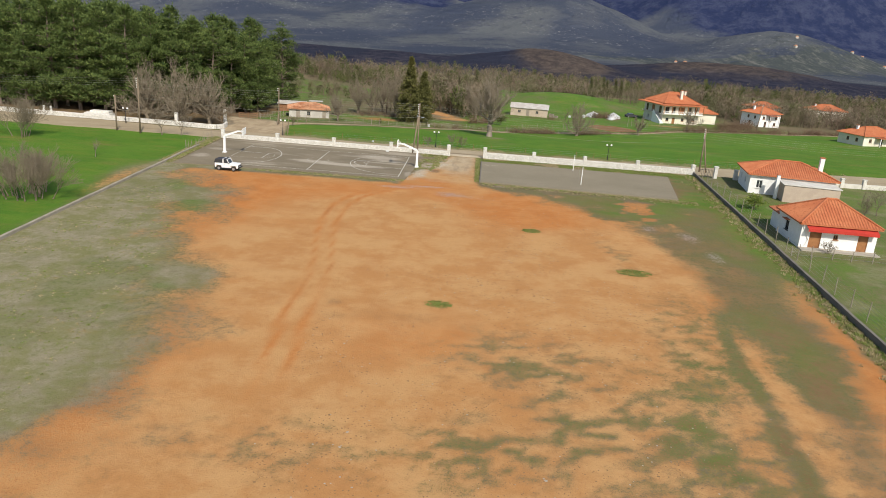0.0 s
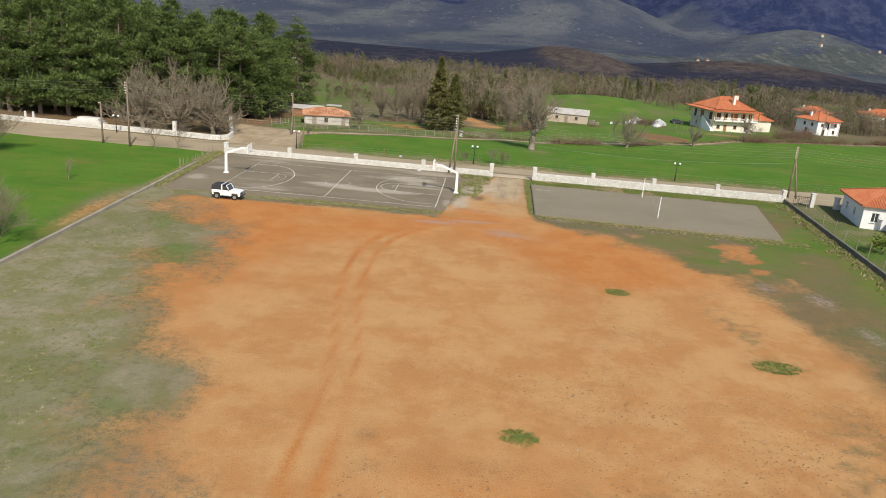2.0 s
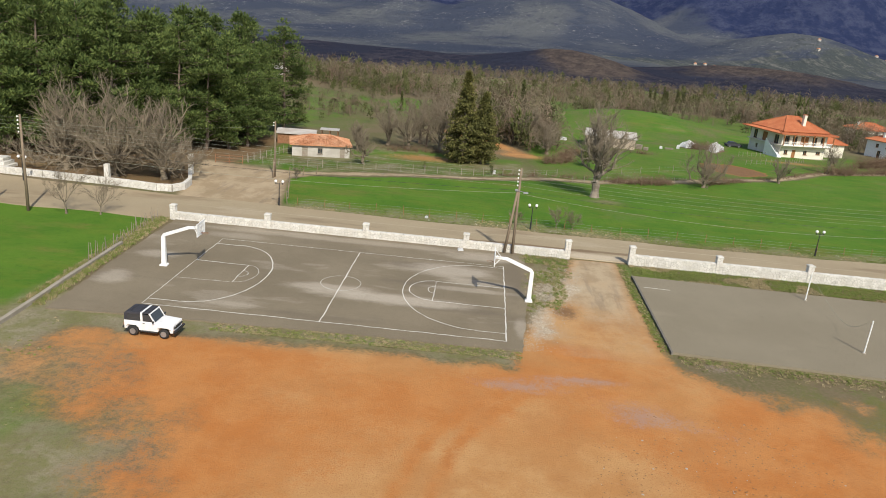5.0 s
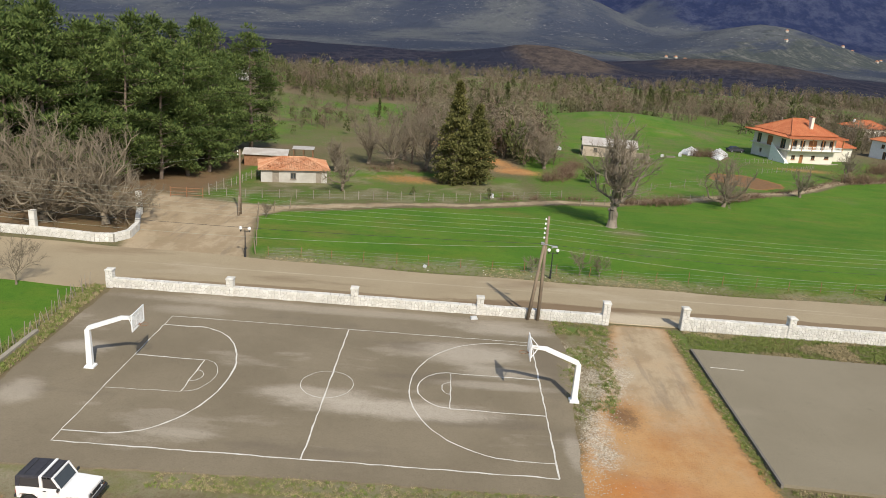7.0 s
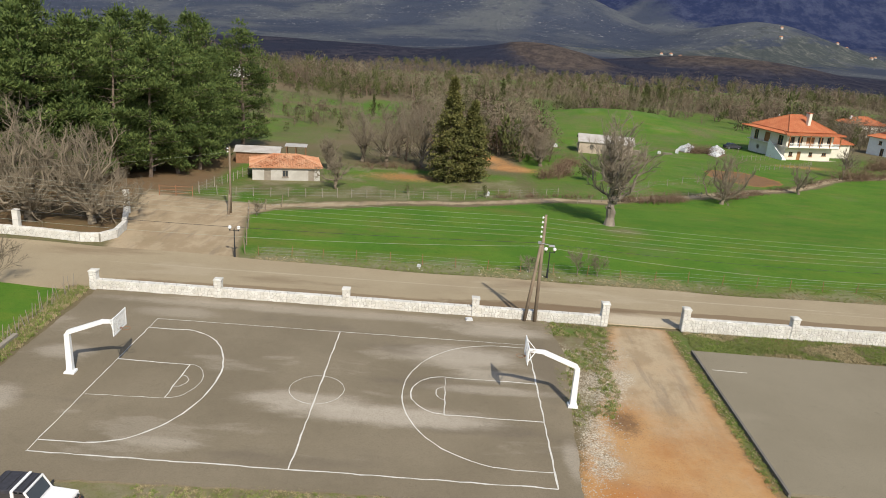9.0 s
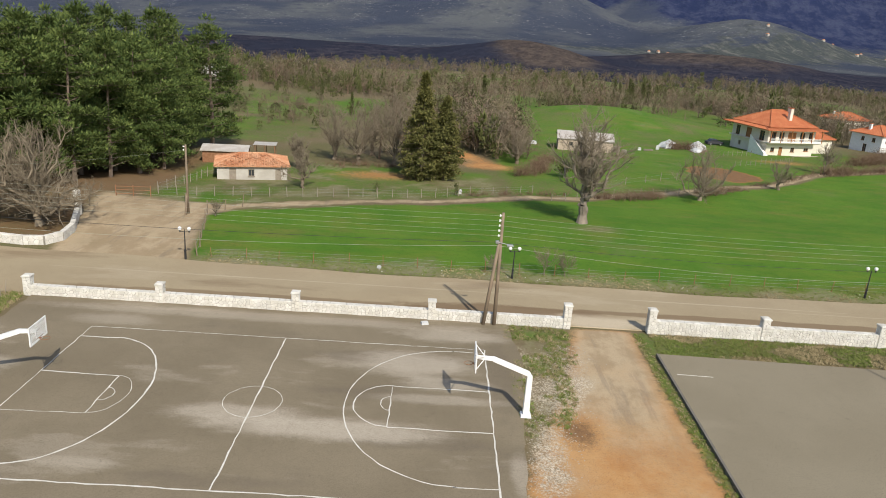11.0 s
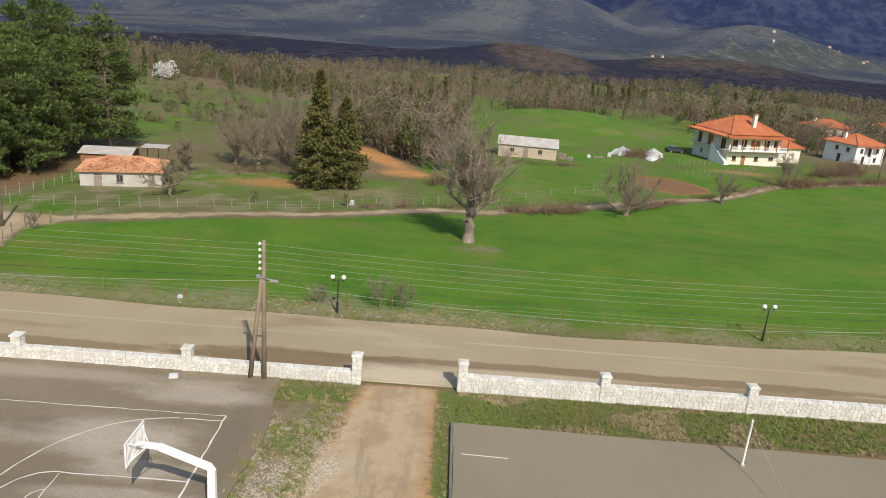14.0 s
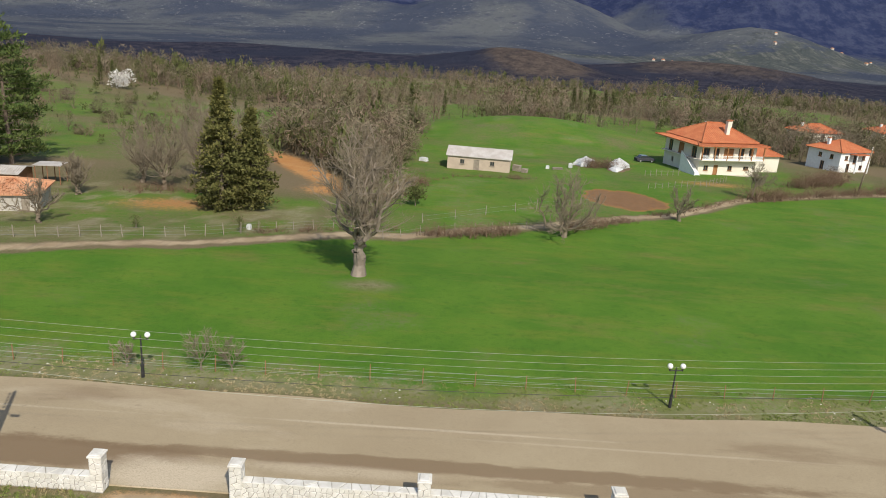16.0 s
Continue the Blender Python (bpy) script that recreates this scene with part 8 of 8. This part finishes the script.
for k, (tx, ty, hh, rad) in enumerate(((-22.5, 186.5, 9.5, 4.2), (-17.0, 188.0, 11.0, 4.6), (-27.0, 190.0, 8.5, 3.6), (-14.0, 194.0, 10.0, 4.2), (-21, 196, 10.5, 4.4), (1.0, 206.0, 8.0, 3.8), (4.0, 199.0, 6.5, 3.4), (-31.0, 180.5, 5.0, 2.2))):
    plant_limbed("bare_tree", "tall grey leafless tree behind the yard", tx, ty, 90 + k, hh, rad, 0.3, 0.16 * hh, BARK, TWIG, "tree", "bare trees behind the yard", limbs=9, up=0.2, flat=0.4)


# ---- villages at the foot of the mountains ----
def far_village(label, cx, cy, rx, ry, count, seed):
    """Tiny pale houses with pitched roofs, too far off to tell apart."""
    r = random.Random(seed)
    walls, roofs = Shape(), Shape()
    for k in range(count):
        x, y = r.gauss(cx, rx), r.gauss(cy, ry)
        z, w, d, h, rz = zl(x, y), r.uniform(6, 9), r.uniform(6, 8), r.uniform(2.5, 4.5), r.uniform(-30, 30)
        walls.box(x, y, z + h / 2 - 1, w, d, h + 2, rz)
        roofs.box(x, y, z + h + 1.4, w + 1, d + 1, 2.8, rz, 0.35)
    V = tagged(part("distant_village", walls, HUTWALL), label, "village", kind="stuff")
    tagged(part("roofs", roofs, OLDTILE, V), kind="stuff")


far_village("pale houses of a distant village on the terraced hillside", 1200, 2380, 150, 110, 9, 3)
far_village("pale houses of a distant hamlet below the mountain", 520, 2000, 130, 90, 4, 4)


# ---- farmyard clutter ----
def tarp_heap(x, y, w, d, h, seed):
    r = random.Random(seed)
    s = Shape()
    n = 14
    vs, fs = [], []
    for j in range(6):
        t = j / 5
        for i in range(n):
            g = 2 * math.pi * i / n
            q = (1 - t ** 2.2) * (1 + 0.18 * math.sin(3 * g + seed) + r.uniform(-0.08, 0.08)) + 0.02
            vs.append((w * q * math.cos(g), d * q * math.sin(g), h * t * r.uniform(0.9, 1.08) - 0.05))
    for j in range(5):
        for i in range(n):
            fs.append((j * n + i, j * n + (i + 1) % n, (j + 1) * n + (i + 1) % n, (j + 1) * n + i))
    fs.append(tuple(range(5 * n, 6 * n)))
    s.add(vs, fs)
    T = thing("tarpaulin_heap", "heap covered with white plastic sheeting on the grass", "heap", (x, y, zl(x, y)), 20 * seed, "covered heaps")
    part("sheeting", s, TARP, T)
    part("foot_edge", Shape().tube((0, 0, -0.1), (0, 0, 0.12), w * 0.98, w * 0.9, 14), BRUSH, T)


tarp_heap(41.0, 232.6, 2.3, 1.5, 1.9, 1)
tarp_heap(47.4, 232.6, 2.6, 1.7, 2.0, 2)
tarp_heap(46.4, 229.8, 1.9, 1.2, 0.9, 3)


def far_car(x, y, rz):
    T = thing("car", "dark parked car beside the villa", "car", (x, y, zl(x, y)), rz)
    part("body", Shape().side([(-2.0, 0.3), (-2.05, 0.85), (-1.5, 0.95), (0.9, 0.95), (2.0, 0.8), (2.05, 0.35)], -0.85, 0.85), CANVAS, T, bevel=0.06)
    part("cabin", Shape().side([(-1.5, 0.94), (-1.1, 1.42), (0.3, 1.42), (0.9, 0.94)], -0.75, 0.75), GLASS, T, bevel=0.05)
    for wx in (-1.25, 1.25):
        for sy in (-1, 1):
            wheel(T, wx, sy * 0.75, 0.3, 0.3)


far_car(55.5, 244.5, 10)
_rr = random.Random(31)
for k, (bx, by, w, d, h, m, lab) in enumerate(((26.9, 221.8, 1.4, 0.9, 1.1, GREYWOOD, "stacked weathered pallets by the barn"), (28.2, 220.4, 1.0, 1.0, 0.7, GREYWOOD, "weathered wooden crate by the barn"), (33.0, 226.5, 0.7, 0.6, 0.6, TARP, "white plastic drum on the grass"), (34.8, 226.2, 2.0, 0.5, 0.4, GREYWOOD, "low wooden trough on the grass"), (37.6, 229.0, 0.7, 0.7, 0.9, TARP, "white plastic tank on the grass"), (10.0, 226.0, 1.6, 1.0, 0.7, TARP, "white sheet-covered stack beside the barn"), (-6.6, 169.4, 0.5, 0.45, 0.6, TARP, "white box at the yard fence"), (-10.1, 119.9, 0.55, 0.4, 0.25, TARP, "white plastic bag at the foot of the wall"), (-14.5, 133.0, 0.35, 0.3, 0.25, TARP, "white plastic bag on the verge"))):
    T = thing("crate" if m is GREYWOOD else "plastic_box", lab, "clutter", (bx, by, zl(bx, by)), _rr.uniform(-30, 30))
    s = Shape()
    if m is GREYWOOD:
        for j in range(5):
            s.box(0, 0, h * (j + 0.5) / 5, w, d, h / 5 - 0.04)
        for sx in (-1, 0, 1):
            s.box(sx * w * 0.44, 0, h / 2, 0.08, d * 0.95, h)
    else:
        s.box(0, 0, h * 0.45, w, d, h * 0.9, taper=0.85).box(0, 0, h * 0.94, w * 0.6, d * 0.6, h * 0.12)
    part("body", s, m, T, bevel=0.02)
T = thing("pergola", "rusty pole frame with a flat sheet roof", "pergola", (-37.2, 186.0, zl(-37, 186)), 8)
for px in (-1.5, 0, 1.5):
    for py in (-1.2, 1.2):
        part("post", Shape().tube((px, py, 0), (px, py, 2.5), 0.06, 0.06, 6), RUST, T)
part("roof", Shape().box(0, 0, 2.55, 3.5, 2.8, 0.06), SHEET, T)
# white stone platform and small figures of stone before the pines
T = thing("stone_platform", "low whitewashed stone platform before the pines", "platform", (-69.4, 137.6, zl(-69, 138)), 0)
for k in range(3):
    part("step", Shape().box(0.3 * k, 0.2 * k, 0.2 + 0.4 * k, 6.4 - 1.3 * k, 2.6 - 0.5 * k, 0.42), STONE, T, bevel=0.04)
for px in (-80.0, -78.6):
    T = thing("stone_post", "small white stone post before the pines", "post", (px, 137.5, zl(px, 137.5)), 0, "stone posts")
    part("shaft", Shape().box(0, 0, 0.7, 0.5, 0.4, 1.4, taper=0.6), STONE, T, bevel=0.05)


# ---- stick fence at the western court edge, stone walls ----
T = thing("stick_fence", "ragged brown stick and wire fence at the court edge", "fence", (0, 0, 0))
_rs = random.Random(14)
for k in range(26):
    y = 107 + 13.6 * k / 25
    x = left_wall_x(y) - 0.3 + _rs.uniform(-0.15, 0.15)
    part("stick", Shape().tube((x, y, -0.1), (x + _rs.uniform(-0.25, 0.25), y + _rs.uniform(-0.25, 0.25), _rs.uniform(0.9, 1.7)), 0.03, 0.02, 5), GREYWOOD, T)
part("strand", Shape().path([(left_wall_x(107 + 0.7 * k) - 0.3, 107 + 0.7 * k, 0.8) for k in range(20)], 0.01, 3), RUST, T)
build_stone_walls()
